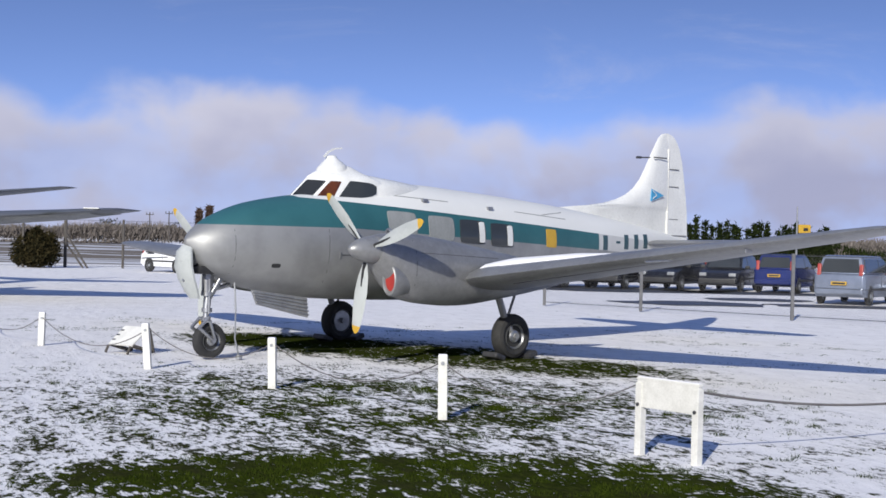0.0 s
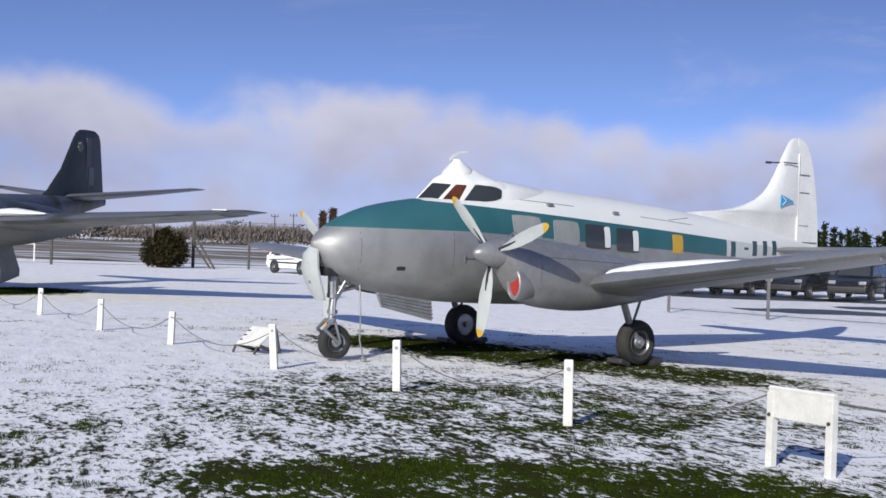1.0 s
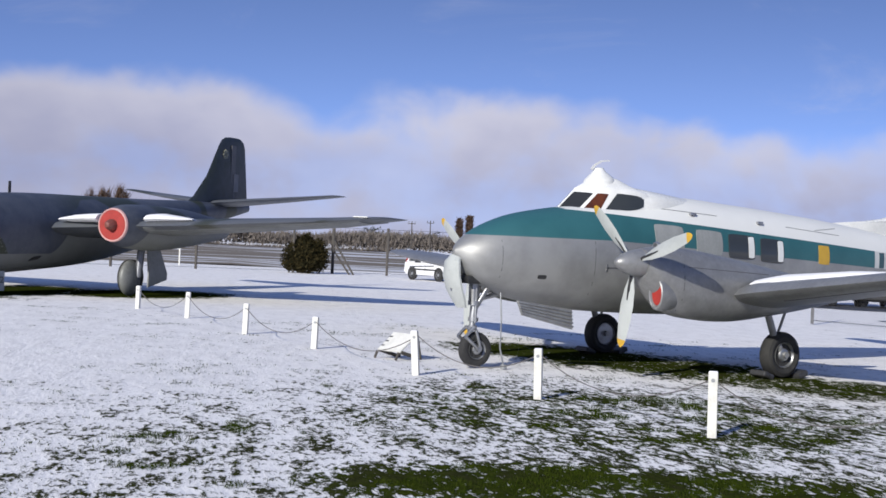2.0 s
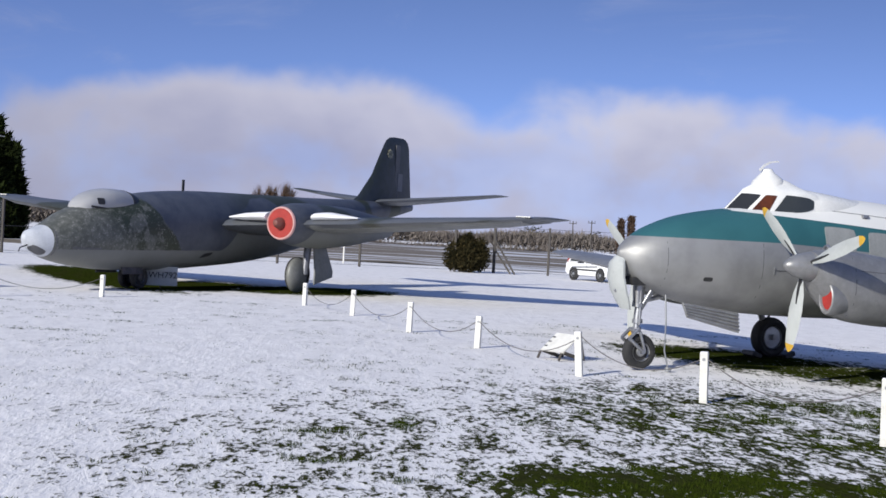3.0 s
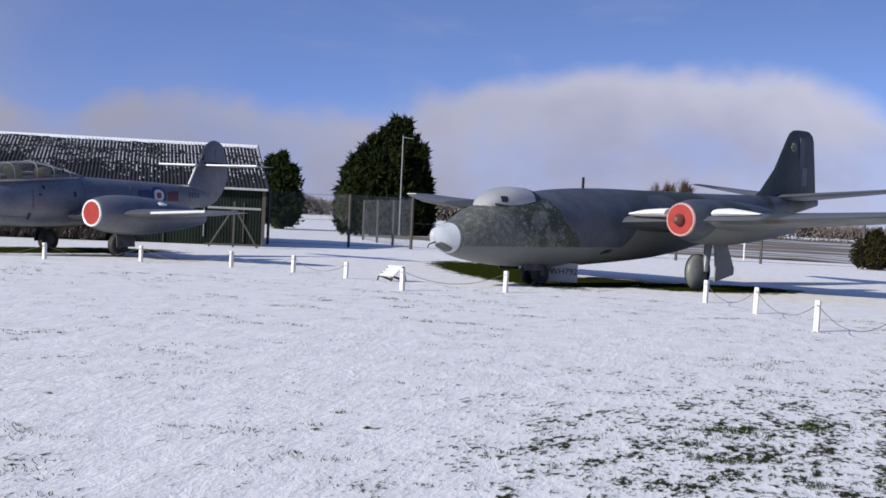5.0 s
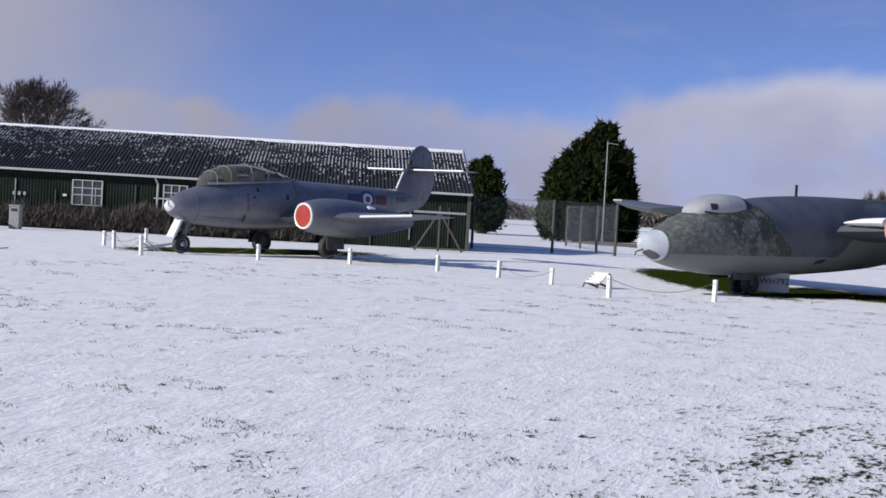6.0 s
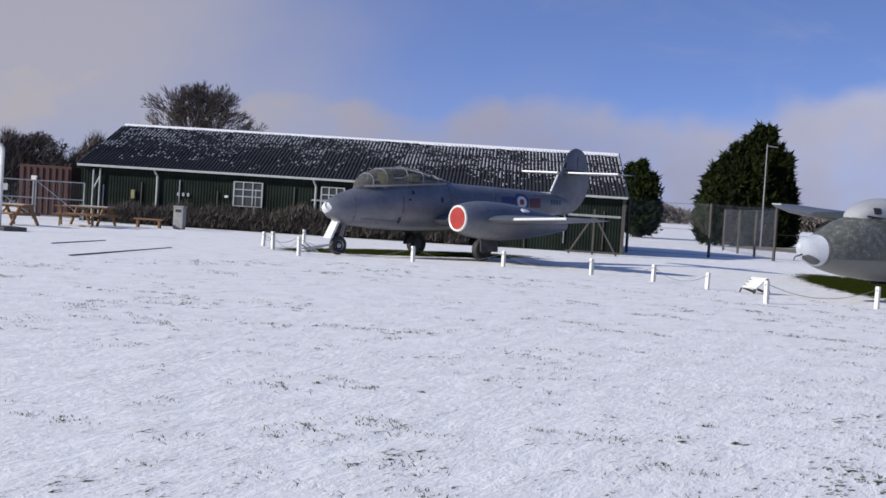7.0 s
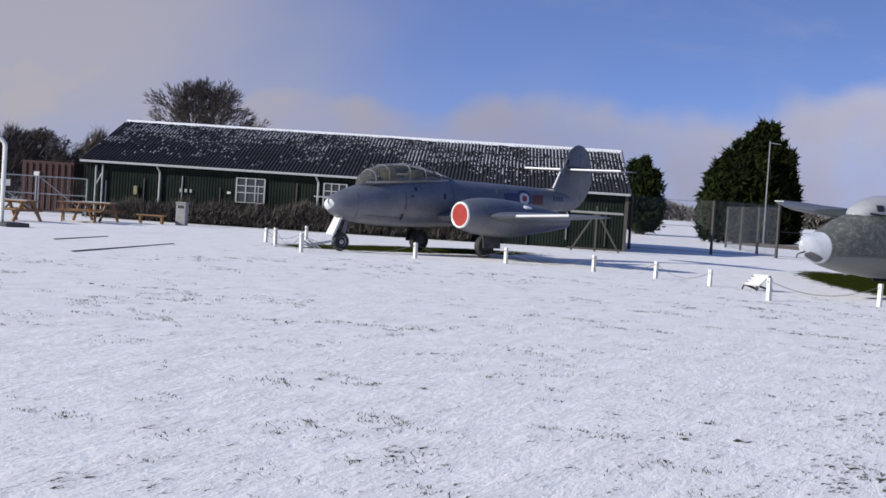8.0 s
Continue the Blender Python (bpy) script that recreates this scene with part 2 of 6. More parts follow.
def ground_material():
    m, g, s, w = material("snow_on_grass")
    x, y, z = g.xyz(w)
    total = None
    for cx, cy, a, b, turn, strength in TURF:
        c, d = math.cos(radians(turn)), math.sin(radians(turn))
        dx, dy = g.math("ADD", x, -cx), g.math("ADD", y, -cy)
        u = g.math("ADD", g.math("MULTIPLY", dx, c / a), g.math("MULTIPLY", dy, d / a))
        v = g.math("ADD", g.math("MULTIPLY", dx, -d / b), g.math("MULTIPLY", dy, c / b))
        r = g.math("SQRT", g.math("ADD", g.math("MULTIPLY", u, u), g.math("MULTIPLY", v, v)))
        one = g.math("MULTIPLY", g.ramp(r, 1.25, 0.45), strength)
        total = one if total is None else g.math("MAXIMUM", total, one)
    turned = g.scaled(w, (1, 1, 1))
    turned.node.inputs["Rotation"].default_value = (0, 0, radians(-20))
    long_ = g.scaled(turned, (1.0, 0.42, 1.0))
    n_big, n_mid = g.noise(w, 0.55, 4, 0.6), g.noise(long_, 2.8, 5, 0.65, 0.4)
    n_fine = g.noise(long_, 14.0, 4, 0.72, 0.3)
    n_blade = g.noise(w, 55.0, 3, 0.6)
    holes = g.math("ADD", g.math("MULTIPLY", n_mid, 0.30), g.math("ADD", g.math("MULTIPLY", n_fine, 0.48), g.math("ADD", g.math("MULTIPLY", n_blade, 0.12), g.math("MULTIPLY", n_big, 0.14))))
    near = g.math("ADD", g.math("MULTIPLY", total, 0.15), g.math("ADD", 0.010, g.math("MULTIPLY", g.math("MULTIPLY", g.ramp(y, 36.0, 8.0), g.math("MULTIPLY", g.ramp(x, -11.0, -1.0), g.ramp(x, 6.0, 1.0))), 0.065)))
    bare = g.ramp(g.math("ADD", holes, near), 0.615, 0.668)
    grass = g.mix(g.ramp(n_fine, 0.3, 0.7), (0.010, 0.016, 0.002), (0.040, 0.053, 0.008))
    grass = g.mix(g.math("MULTIPLY", g.ramp(n_mid, 0.45, 0.7), 0.6), grass, (0.034, 0.031, 0.016))
    thin = g.math("MULTIPLY", g.ramp(total, 0.6, 0.2), 0.55)
    grass = g.mix(thin, grass, (0.036, 0.036, 0.022))
    snow = g.mix(g.ramp(n_mid, 0.3, 0.7), (0.86, 0.84, 0.82), (0.76, 0.74, 0.72))
    snow = g.mix(g.math("MULTIPLY", g.ramp(n_fine, 0.52, 0.66), 0.22), snow, (0.50, 0.51, 0.47))
    snow = g.mix(g.math("MULTIPLY", g.ramp(n_blade, 0.55, 0.75), 0.22), snow, (0.42, 0.42, 0.36))
    g.put(s.inputs["Base Color"], g.mix(bare, snow, grass))
    g.put(s.inputs["Roughness"], 0.85)
    g.put(s.inputs["Specular IOR Level"], g.math("MULTIPLY", g.math("SUBTRACT", 1.0, bare), 0.12))
    b = g.add("ShaderNodeBump")
    b.inputs["Strength"].default_value, b.inputs["Distance"].default_value = 0.7, 0.03
    g.link(g.math("ADD", g.math("MULTIPLY", n_fine, 0.8), g.math("ADD", g.math("MULTIPLY", n_blade, 0.10), g.math("MULTIPLY", n_mid, 1.6))), b.inputs["Height"])
    g.link(b.outputs[0], s.inputs["Normal"])
    return m


def leaf_material(name, a, b, shine=0.1):
    m, g, s, w = material(name)
    geo = g.add("ShaderNodeNewGeometry").outputs["Random Per Island"]
    g.put(s.inputs["Base Color"], g.mix(geo, a, b))
    s.inputs["Roughness"].default_value = 0.9
    s.inputs["Specular IOR Level"].default_value = shine
    return m


CONIFER = leaf_material("conifer_green", (0.006, 0.010, 0.003), (0.024, 0.034, 0.008))
SHRUB = leaf_material("shrub_brown", (0.045, 0.035, 0.014), (0.012, 0.013, 0.006))
TWIG = leaf_material("bare_twigs", (0.17, 0.145, 0.13), (0.075, 0.063, 0.056))
# far hedges: twig colour made paler to stand in for distance haze
HAZE_PALED = leaf_material("haze_paled_hedge", (0.20, 0.175, 0.155), (0.11, 0.097, 0.09))
RED_TWIG = leaf_material("reddish_twigs", (0.115, 0.075, 0.055), (0.060, 0.042, 0.034))
STALKS = leaf_material("dry_stalks", (0.19, 0.165, 0.145), (0.05, 0.044, 0.038))
TURF_BLADE = leaf_material("grass_blade", (0.011, 0.021, 0.002), (0.046, 0.062, 0.008), 0.0)


def corrugated(name, a, b, pitch, snowy=0.0, axis=0):
    m, g, s, w = material(name)
    x, y, z = g.xyz(w)
    n1, n2 = g.noise(w, 0.9, 5, 0.65), g.noise(g.scaled(w, (1, 1, 1)), 6.5, 4, 0.7)
    c = g.mix(g.ramp(n1, 0.35, 0.68), a, b)
    if snowy:
        f = g.math("MULTIPLY", g.ramp(g.math("ADD", g.math("MULTIPLY", n2, 0.8), g.math("MULTIPLY", n1, 0.25)), 0.56, 0.66), snowy)
        up = g.ramp(z, 2.9, 4.3)
        c = g.mix(g.math("MULTIPLY", f, g.math("ADD", 0.15, up), True), c, (0.22, 0.22, 0.23))
    g.put(s.inputs["Base Color"], c)
    s.inputs["Roughness"].default_value = 0.85
    s.inputs["Specular IOR Level"].default_value = 0.12
    return m


SHED_GREEN = corrugated("green_sheeting", (0.008, 0.013, 0.010), (0.015, 0.022, 0.017), 0.2)
SHED_ROOF = corrugated("grey_roof_sheeting", (0.030, 0.030, 0.033), (0.018, 0.018, 0.020), 0.2, 0.75)
TRIM_PALE = plain("pale_trim", (0.42, 0.43, 0.42), (0.34, 0.35, 0.34), 0.6, 0, 3)
RUST_RED = plain("rust_red_steel", (0.055, 0.016, 0.012), (0.036, 0.011, 0.009), 0.65, 0, 2, streak=(3, 3, 0.5))


# ---- mesh tools ----
def part(name, bm, mat, parent=None, label="", smooth=False, angle=40):
    """Links a bmesh as one mesh object under a thing or a part."""
    me = bpy.data.meshes.new(name)
    bmesh.ops.recalc_face_normals(bm, faces=bm.faces)
    bm.to_mesh(me)
    bm.free()
    me.materials.append(mat)
    if smooth:
        me.shade_smooth()
        me.set_sharp_from_angle(angle=radians(angle))
    ob = new(name, me)
    if parent is not None:
        ob.parent = parent
    if label:
        ob["label"] = label
    return ob


def thing(name, m, label, category, group="", kind=""):
    ob = new(name)
    ob.empty_display_size = 0.3
    ob.matrix_basis = m
    return tagged(ob, label, category, group, kind)


def box(bm, c, size, turn=None, bevel=0.0):
    m = Matrix.Translation(c) @ (turn if turn is not None else Matrix()) @ Matrix.Diagonal((*size, 1))
    r = bmesh.ops.create_cube(bm, size=1.0, matrix=m)
    if bevel:
        es = list({e for v in r["verts"] for e in v.link_edges})
        bmesh.ops.bevel(bm, geom=es, offset=bevel, segments=2, affect="EDGES", profile=0.6)
    return bm


def rod(bm, a, b, r0, r1=None, n=10, caps=True):
    a, b = Vector(a), Vector(b)
    d = b - a
    m = Matrix.Translation((a + b) / 2) @ d.to_track_quat("Z", "Y").to_matrix().to_4x4()
    bmesh.ops.create_cone(bm, cap_ends=caps, segments=n, radius1=r0, radius2=r0 if r1 is None else r1, depth=d.length, matrix=m)
    return bm


def skin(bm, rings, cap=True, closed=True):
    """Faces between rings of points."""
    vs = [[bm.verts.new(p) for p in ring] for ring in rings]
    n = len(vs[0])
    for a, b in zip(vs, vs[1:]):
        for i in range(n if closed else n - 1):
            j = (i + 1) % n
            bm.faces.new((a[i], a[j], b[j], b[i]))
    if cap:
        bm.faces.new(vs[0][::-1])
        bm.faces.new(vs[-1])
    return bm


def revolve(bm, profile, base, axis, n=24, cap=True):
    """Turns (along, radius) pairs about an axis."""
    base, q = Vector(base), Vector(axis).to_track_quat("Z", "Y")
    rings = [[base + q @ Vector((r * math.cos(2 * math.pi * i / n), r * math.sin(2 * math.pi * i / n), h)) for i in range(n)] for h, r in profile]
    return skin(bm, rings, cap)


class Hull:
    """A body lofted along x: rows of x, bottom, top, half width, offset in y, squareness."""

    def __init__(self, rows, steps=60):
        self.rows = sorted(rows)
        self.steps = steps

    def at(self, x):
        r = self.rows
        x = min(max(x, r[0][0]), r[-1][0])
        for k in range(len(r) - 1):
            if x <= r[k + 1][0]:
                break
        p0, p1, p2, p3 = r[max(k - 1, 0)], r[k], r[k + 1], r[min(k + 2, len(r) - 1)]
        u = (x - p1[0]) / (p2[0] - p1[0])
        out = []
        for c in range(1, 5):
            h = p2[0] - p1[0]
            m1 = (p2[c] - p0[c]) / max(p2[0] - p0[0], 1e-6) * h
            m2 = (p3[c] - p1[c]) / max(p3[0] - p1[0], 1e-6) * h
            lim = 3 * abs(p2[c] - p1[c])
            m1, m2 = max(-lim, min(lim, m1)), max(-lim, min(lim, m2))
            out.append((2 * u**3 - 3 * u * u + 1) * p1[c] + (u**3 - 2 * u * u + u) * m1 + (-2 * u**3 + 3 * u * u) * p2[c] + (u**3 - u * u) * m2)
        return out

    def ring(self, x, n=44, p=2.3):
        lo, hi, w, oy = self.at(x)
        zc, h = (lo + hi) / 2, (hi - lo) / 2
        pts = []
        for i in range(n):
            a = 2 * math.pi * i / n
            c, s = math.cos(a), math.sin(a)
            pts.append((x, oy + w * math.copysign(abs(c) ** (2 / p), c), zc + h * math.copysign(abs(s) ** (2 / p), s)))
        return pts

    def side(self, x, z, sign=1, off=0.0, p=2.3):
        """The skin's point at x and height z."""
        lo, hi, w, oy = self.at(x)
        zc, h = (lo + hi) / 2, (hi - lo) / 2
        t = min(abs((z - zc) / max(h, 1e-4)), 0.999)
        y = w * (1 - t**p) ** (1 / p)
        n = Vector((0, sign * (max(y, 1e-3) / w) ** (p - 1) / w, math.copysign(t ** (p - 1) / h, z - zc))).normalized()
        return Vector((x, oy + sign * y, z)) + n * off

    def mesh(self, bm, xs=None, n=44, p=2.3, cap=True):
        a, b = self.rows[0][0], self.rows[-1][0]
        if xs is None:
            xs = [a + (b - a) * (0.5 - 0.5 * math.cos(math.pi * i / self.steps)) for i in range(self.steps + 1)]
        return skin(bm, [self.ring(x, n, p) for x in xs], cap)

    def patch(self, bm, corners, sign=1, off=0.006, depth=0.01, nx=8, nz=6, round_=0.0, p=2.3):
        """A panel on the skin: four (x, z) corners, front-low, back-low, back-high, front-high."""
        (x0, z0), (x1, z1), (x2, z2), (x3, z3) = corners
        grid = []
        for j in range(nz + 1):
            v = j / nz
            row = []
            for i in range(nx + 1):
                u = i / nx
                uu, vv = u, v
                if round_:
                    a, b = 2 * u - 1, 2 * v - 1
                    k, l = 1 - round_ * b * b * b * b, 1 - round_ * a * a * a * a
                    uu, vv = 0.5 + 0.5 * a * k, 0.5 + 0.5 * b * l
                x = (1 - vv) * ((1 - uu) * x0 + uu * x1) + vv * ((1 - uu) * x3 + uu * x2)
                z = (1 - vv) * ((1 - uu) * z0 + uu * z1) + vv * ((1 - uu) * z3 + uu * z2)
                row.append((x, z))
            grid.append(row)
        top = [[bm.verts.new(self.side(x, z, sign, off, p)) for x, z in row] for row in grid]
        low = [[bm.verts.new(self.side(x, z, sign, off - depth, p)) for x, z in row] for row in grid]
        for j in range(nz):
            for i in range(nx):
                bm.faces.new((top[j][i], top[j][i + 1], top[j + 1][i + 1], top[j + 1][i]))
        rim = [(0, i) for i in range(nx)] + [(j, nx) for j in range(nz)] + [(nz, i) for i in range(nx, 0, -1)] + [(j, 0) for j in range(nz, 0, -1)]
        for (a, b), (c, d) in zip(rim, rim[1:] + rim[:1]):
            bm.faces.new((top[a][b], low[a][b], low[c][d], top[c][d]))
        return bm


FOIL = [(1.0, 0.0), (0.8, 0.28), (0.6, 0.44), (0.4, 0.52), (0.25, 0.5), (0.12, 0.39), (0.04, 0.23), (0.0, 0.0), (0.04, -0.19), (0.12, -0.3), (0.25, -0.38), (0.4, -0.4), (0.6, -0.32), (0.8, -0.17)]


def wing(bm, stations, upright=False):
    """Stations: x of the nose, y, z, chord, thickness; upright turns it into a fin (y and z swapped)."""
    rings = []
    for x, y, z, c, t in stations:
        ring = []
        for u, v in FOIL:
            ring.append((x - u * c, y, z + v * t) if not upright else (x - u * c, y + v * t * 0.9, z))
        rings.append(ring)
    return skin(bm, rings)


def wheel(parent, at, r, w, axis=(0, 1, 0), name="wheel", hub=None):
    hub_mat = hub or STEEL
    bm = revolve(bmesh.new(), [(-w * 0.30, r * 0.5), (-w * 0.42, r * 0.62), (-w * 0.5, r * 0.8), (-w * 0.40, r * 0.95), (-w * 0.18, r), (w * 0.18, r), (w * 0.40, r * 0.95), (w * 0.5, r * 0.8), (w * 0.42, r * 0.62), (w * 0.30, r * 0.5)], at, axis, 32)
    tyre = part("tyre", bm, RUBBER, parent, "black rubber tyre", True)
    bm = revolve(bmesh.new(), [(-w * 0.36, r * 0.2), (-w * 0.33, r * 0.52), (-w * 0.44, r * 0.56), (w * 0.44, r * 0.56), (w * 0.33, r * 0.52), (w * 0.22, r * 0.42), (w * 0.26, r * 0.3), (w * 0.40, r * 0.26), (w * 0.46, r * 0.14)], at, axis, 24)
    part("rim", bm, hub_mat, tyre, "", True, 25)
    bm = revolve(bmesh.new(), [(w * 0.20, r * 0.44), (w * 0.235, r * 0.44), (w * 0.30, r * 0.32), (w * 0.24, r * 0.31)], at, axis, 20, False)
    part("hub_recess", bm, DARK_STEEL, tyre)
    return tyre


# ---- ground ----
def build_ground():
    bm = bmesh.new()
    xs = [-2500, -900, -300, -120, -60] + [-40 + i * 2 for i in range(31)] + [40, 80, 200, 600, 2500]
    ys = [-600, -100, -20, 0] + [4 + i * 2 for i in range(34)] + [90, 130, 220, 500, 1200, 4000]
    rows = []
    for y in ys:
        row = []
        for x in xs:
            k = 0.02 if 2 < y < 80 and -60 < x < 30 else 0.0
            row.append(bm.verts.new((x, y, k * (noise.noise((x * 0.16, y * 0.16, 0)) - 0.4) - 0.005)))
        rows.append(row)
    for a, b in zip(rows, rows[1:]):
        for i in range(len(xs) - 1):
            bm.faces.new((a[i], a[i + 1], b[i + 1], b[i]))
    tagged(part("ground", bm, ground_material(), None, "", True), "thin patchy snow over short green turf", "ground", "", "structure")


build_ground()


def turf_amount(x, y):
    best = 0.0
    for cx, cy, a, b, turn, strength in TURF:
        c, d = math.cos(radians(turn)), math.sin(radians(turn))
        u, v = ((x - cx) * c + (y - cy) * d) / a, (-(x - cx) * d + (y - cy) * c) / b
        r = math.hypot(u, v)
        best = max(best, strength * min(1, max(0, (1.25 - r) / 0.8)))
    return best


# ---- propeller airliner ----
def propeller(parent, at, turn, radius):
    """Three grey blades with yellow tips on a silver spinner."""
    prop = new("propeller")
    prop.parent, prop.location = parent, at
    prop["label"] = "three grey blades with yellow tips"
    part("spinner", revolve(bmesh.new(), [(0.34, 0.008), (0.32, 0.05), (0.26, 0.095), (0.15, 0.15), (0.0, 0.19), (-0.12, 0.205), (-0.13, 0.15)], (0, 0, 0), (1, 0, 0), 28), SILVER, prop, "polished silver spinner", True)
    for k in range(3):
        a = radians(turn + 120 * k)
        out = Vector((0, math.cos(a), math.sin(a)))
        across = Vector((0, -math.sin(a), math.cos(a)))
        fore = Vector((1, 0, 0))

        def rings(table):
            res = []
            for s, chord, twist, th in table:
                t = radians(-0.55 * twist)
                e = (across * math.cos(t) + fore * math.sin(t)).normalized()
                nrm = (fore * math.cos(t) - across * math.sin(t)).normalized()
                res.append([out * (s * radius) + e * (chord * radius * c) + nrm * (th * radius * d) for c, d in ((-0.5, 0), (-0.3, 0.7), (0, 1), (0.3, 0.6), (0.5, 0), (0.3, -0.5), (0, -0.7), (-0.3, -0.5))])
            return res

        blade = part("blade", skin(bmesh.new(), rings([(0.13, 0.055, 40, 0.026), (0.2, 0.075, 38, 0.024), (0.32, 0.135, 34, 0.017), (0.5, 0.175, 27, 0.012), (0.7, 0.172, 21, 0.009), (0.91, 0.125, 17, 0.0065)])), BLADE, prop, "", True)
        part("blade_tip", skin(bmesh.new(), rings([(0.91, 0.126, 17, 0.0067), (0.95, 0.10, 16, 0.006), (0.975, 0.075, 15, 0.004), (1.0, 0.02, 15, 0.002)])), YELLOW, blade, "yellow tip", True)
        part("de_icer_boot", skin(bmesh.new(), rings([(0.15, 0.06, 40, 0.03), (0.3, 0.075, 37, 0.021), (0.44, 0.05, 34, 0.016)])), BLACK, blade, "black rubber boot at the root")
    return prop


def build_airliner():
    top = thing("propeller_airliner", pose(-3.69, 20.0, 0, 0, 0, 223.7), "small twin-propeller airliner in white, green-blue and silver", "aircraft")
    hull = Hull([(0.03, 1.66, 1.74, 0.03, 0), (-0.06, 1.50, 1.84, 0.17, 0), (-0.2, 1.33, 1.95, 0.31, 0), (-0.45, 1.19, 2.10, 0.45, 0), (-1.0, 1.03, 2.30, 0.62, 0), (-1.83, 0.90, 2.45, 0.75, 0), (-2.6, 0.85, 2.55, 0.80, 0),
                 (-4.0, 0.82, 2.72, 0.82, 0), (-5.3, 0.85, 2.67, 0.80, 0), (-6.7, 0.95, 2.58, 0.73, 0), (-8.0, 1.12, 2.47, 0.60, 0), (-9.5, 1.38, 2.30, 0.40, 0), (-11.0, 1.62, 2.10, 0.17, 0), (-11.85, 1.75, 1.95, 0.03, 0)], 72)
    body = part("fuselage", hull.mesh(bmesh.new(), n=64), LIVERY, top, "white roof, green-blue band, silver belly", True)
    # raised flight deck: pointed plan, raked front, domed roof
    plan = [(-1.82, 0.0), (-2.06, 0.28), (-2.40, 0.40), (-2.85, 0.50), (-3.25, 0.525), (-3.7, 0.45), (-4.3, 0.16)]
    rake = [1.07, 1.2, 0.64, 0.2, 0.0, 0.0, 0.0]

    def deck_point(u, z, side, off=0.0):
        """The flight deck's skin at a step along its plan and a height."""
        i = min(int(u), len(plan) - 2)
        f = u - i
        (x0, y0), (x1, y1) = plan[i], plan[i + 1]
        k = rake[i] + (rake[i + 1] - rake[i]) * f
        n = Vector((y1 - y0, -(x1 - x0), 0.35 * (k + 0.3))).normalized()
        y = (y0 + (y1 - y0) * f) * (1 - 0.22 * (z - 2.43))
        p = Vector((x0 + (x1 - x0) * f - k * (z - 2.43), y, z)) + Vector((abs(n.x), n.y, n.z)) * off
        return Vector((p.x, side * p.y, p.z))

    bm = bmesh.new()
    steps = [0.25 * i for i in range(25)]
    rings = []
    for z, f in ((2.16, 1), (2.43, 1), (2.60, 1), (2.72, 1), (2.765, 0.93), (2.80, 0.82), (2.84, 0.68), (2.88, 0.55), (2.92, 0.44), (2.94, 0.36)):
        pts = [deck_point(u, min(z, 2.72), 1) for u in steps] + [deck_point(u, min(z, 2.72), -1) for u in steps[-1:0:-1]]
        rings.append([Vector((-2.72 + (p.x + 2.72) * f, p.y * f, z if p.x > -3.1 else z - 0.22 * (-3.1 - p.x))) for p in pts])
    skin(bm, rings)
    cab = part("flight_deck_roof", bm, AIR_WHITE, top, "white raised flight deck with raked panes", True, 35)
    deck = Hull([(-2.6, 2.1, 2.76, 0.36, 0), (-3.0, 2.1, 2.83, 0.47, 0), (-3.4, 2.1, 2.80, 0.54, 0), (-4.0, 2.1, 2.74, 0.48, 0), (-4.7, 2.2, 2.66, 0.3, 0)], 30)
    part("deck_fairing", deck.mesh(bmesh.new(), n=60, p=3.2), AIR_WHITE, cab, "", True)

    def deck_pane(nm, quad, sd, mt, lab, bow=0.0):
        """A pane on the flight deck: four (step, height) corners, rounded by bow."""
        (u0, z0), (u1, z1), (u2, z2), (u3, z3) = quad
        bm = bmesh.new()
        n = 8
        sheets = []
        for off in (0.007, -0.01):
            rows = []
            for j in range(n + 1):
                row = []
                for i in range(n + 1):
                    a, b = 2 * i / n - 1, 2 * j / n - 1
                    a, b = a * (1 - 0.03 * b**4), b * (1 - (0.03 + (bow if a > 0 else 0)) * a**4)
                    p, q = 0.5 + 0.5 * a, 0.5 + 0.5 * b
                    row.append(bm.verts.new(deck_point((1 - q) * ((1 - p) * u0 + p * u1) + q * ((1 - p) * u3 + p * u2), (1 - q) * ((1 - p) * z0 + p * z1) + q * ((1 - p) * z3 + p * z2), sd, off)))
                rows.append(row)
            sheets.append(rows)
        up, dn = sheets
        for j in range(n):
            for i in range(n):
                bm.faces.new((up[j][i], up[j][i + 1], up[j + 1][i + 1], up[j + 1][i]))
        rim = [(0, i) for i in range(n)] + [(j, n) for j in range(n)] + [(n, i) for i in range(n, 0, -1)] + [(j, 0) for j in range(n, 0, -1)]
        for (a, b), (c, d) in zip(rim, rim[1:] + rim[:1]):
            bm.faces.new((up[a][b], dn[a][b], dn[c][d], up[c][d]))
        return part(nm, bm, mt, cab, lab, True, 30)

    for sd in (1, -1):
        deck_pane("windscreen", ((0.09, 2.425), (0.95, 2.405), (0.93, 2.685), (0.10, 2.70)), sd, SCREEN, "raked dark windscreen pane")
        deck_pane("quarter_window", ((1.16, 2.395), (1.93, 2.40), (1.95, 2.68), (1.16, 2.685)), sd, AMBER if sd > 0 else SCREEN, "narrow pane with an orange cover behind")
        deck_pane("side_window", ((2.09, 2.40), (3.72, 2.47), (3.75, 2.67), (2.33, 2.70)), sd, GLASS, "curved dark side window", 0.35)
    bm = revolve(bmesh.new(), [(0.0, 0.26), (0.10, 0.25), (0.14, 0.225), (0.155, 0.205), (0.19, 0.17), (0.23, 0.12), (0.27, 0.09), (0.30, 0.075), (0.315, 0.03)], (-2.66, 0, 2.80), (0.10, 0, 1), 28)
    cone = part("roof_cone", bm, AIR_WHITE, cab, "white cone fairing on the roof", True)
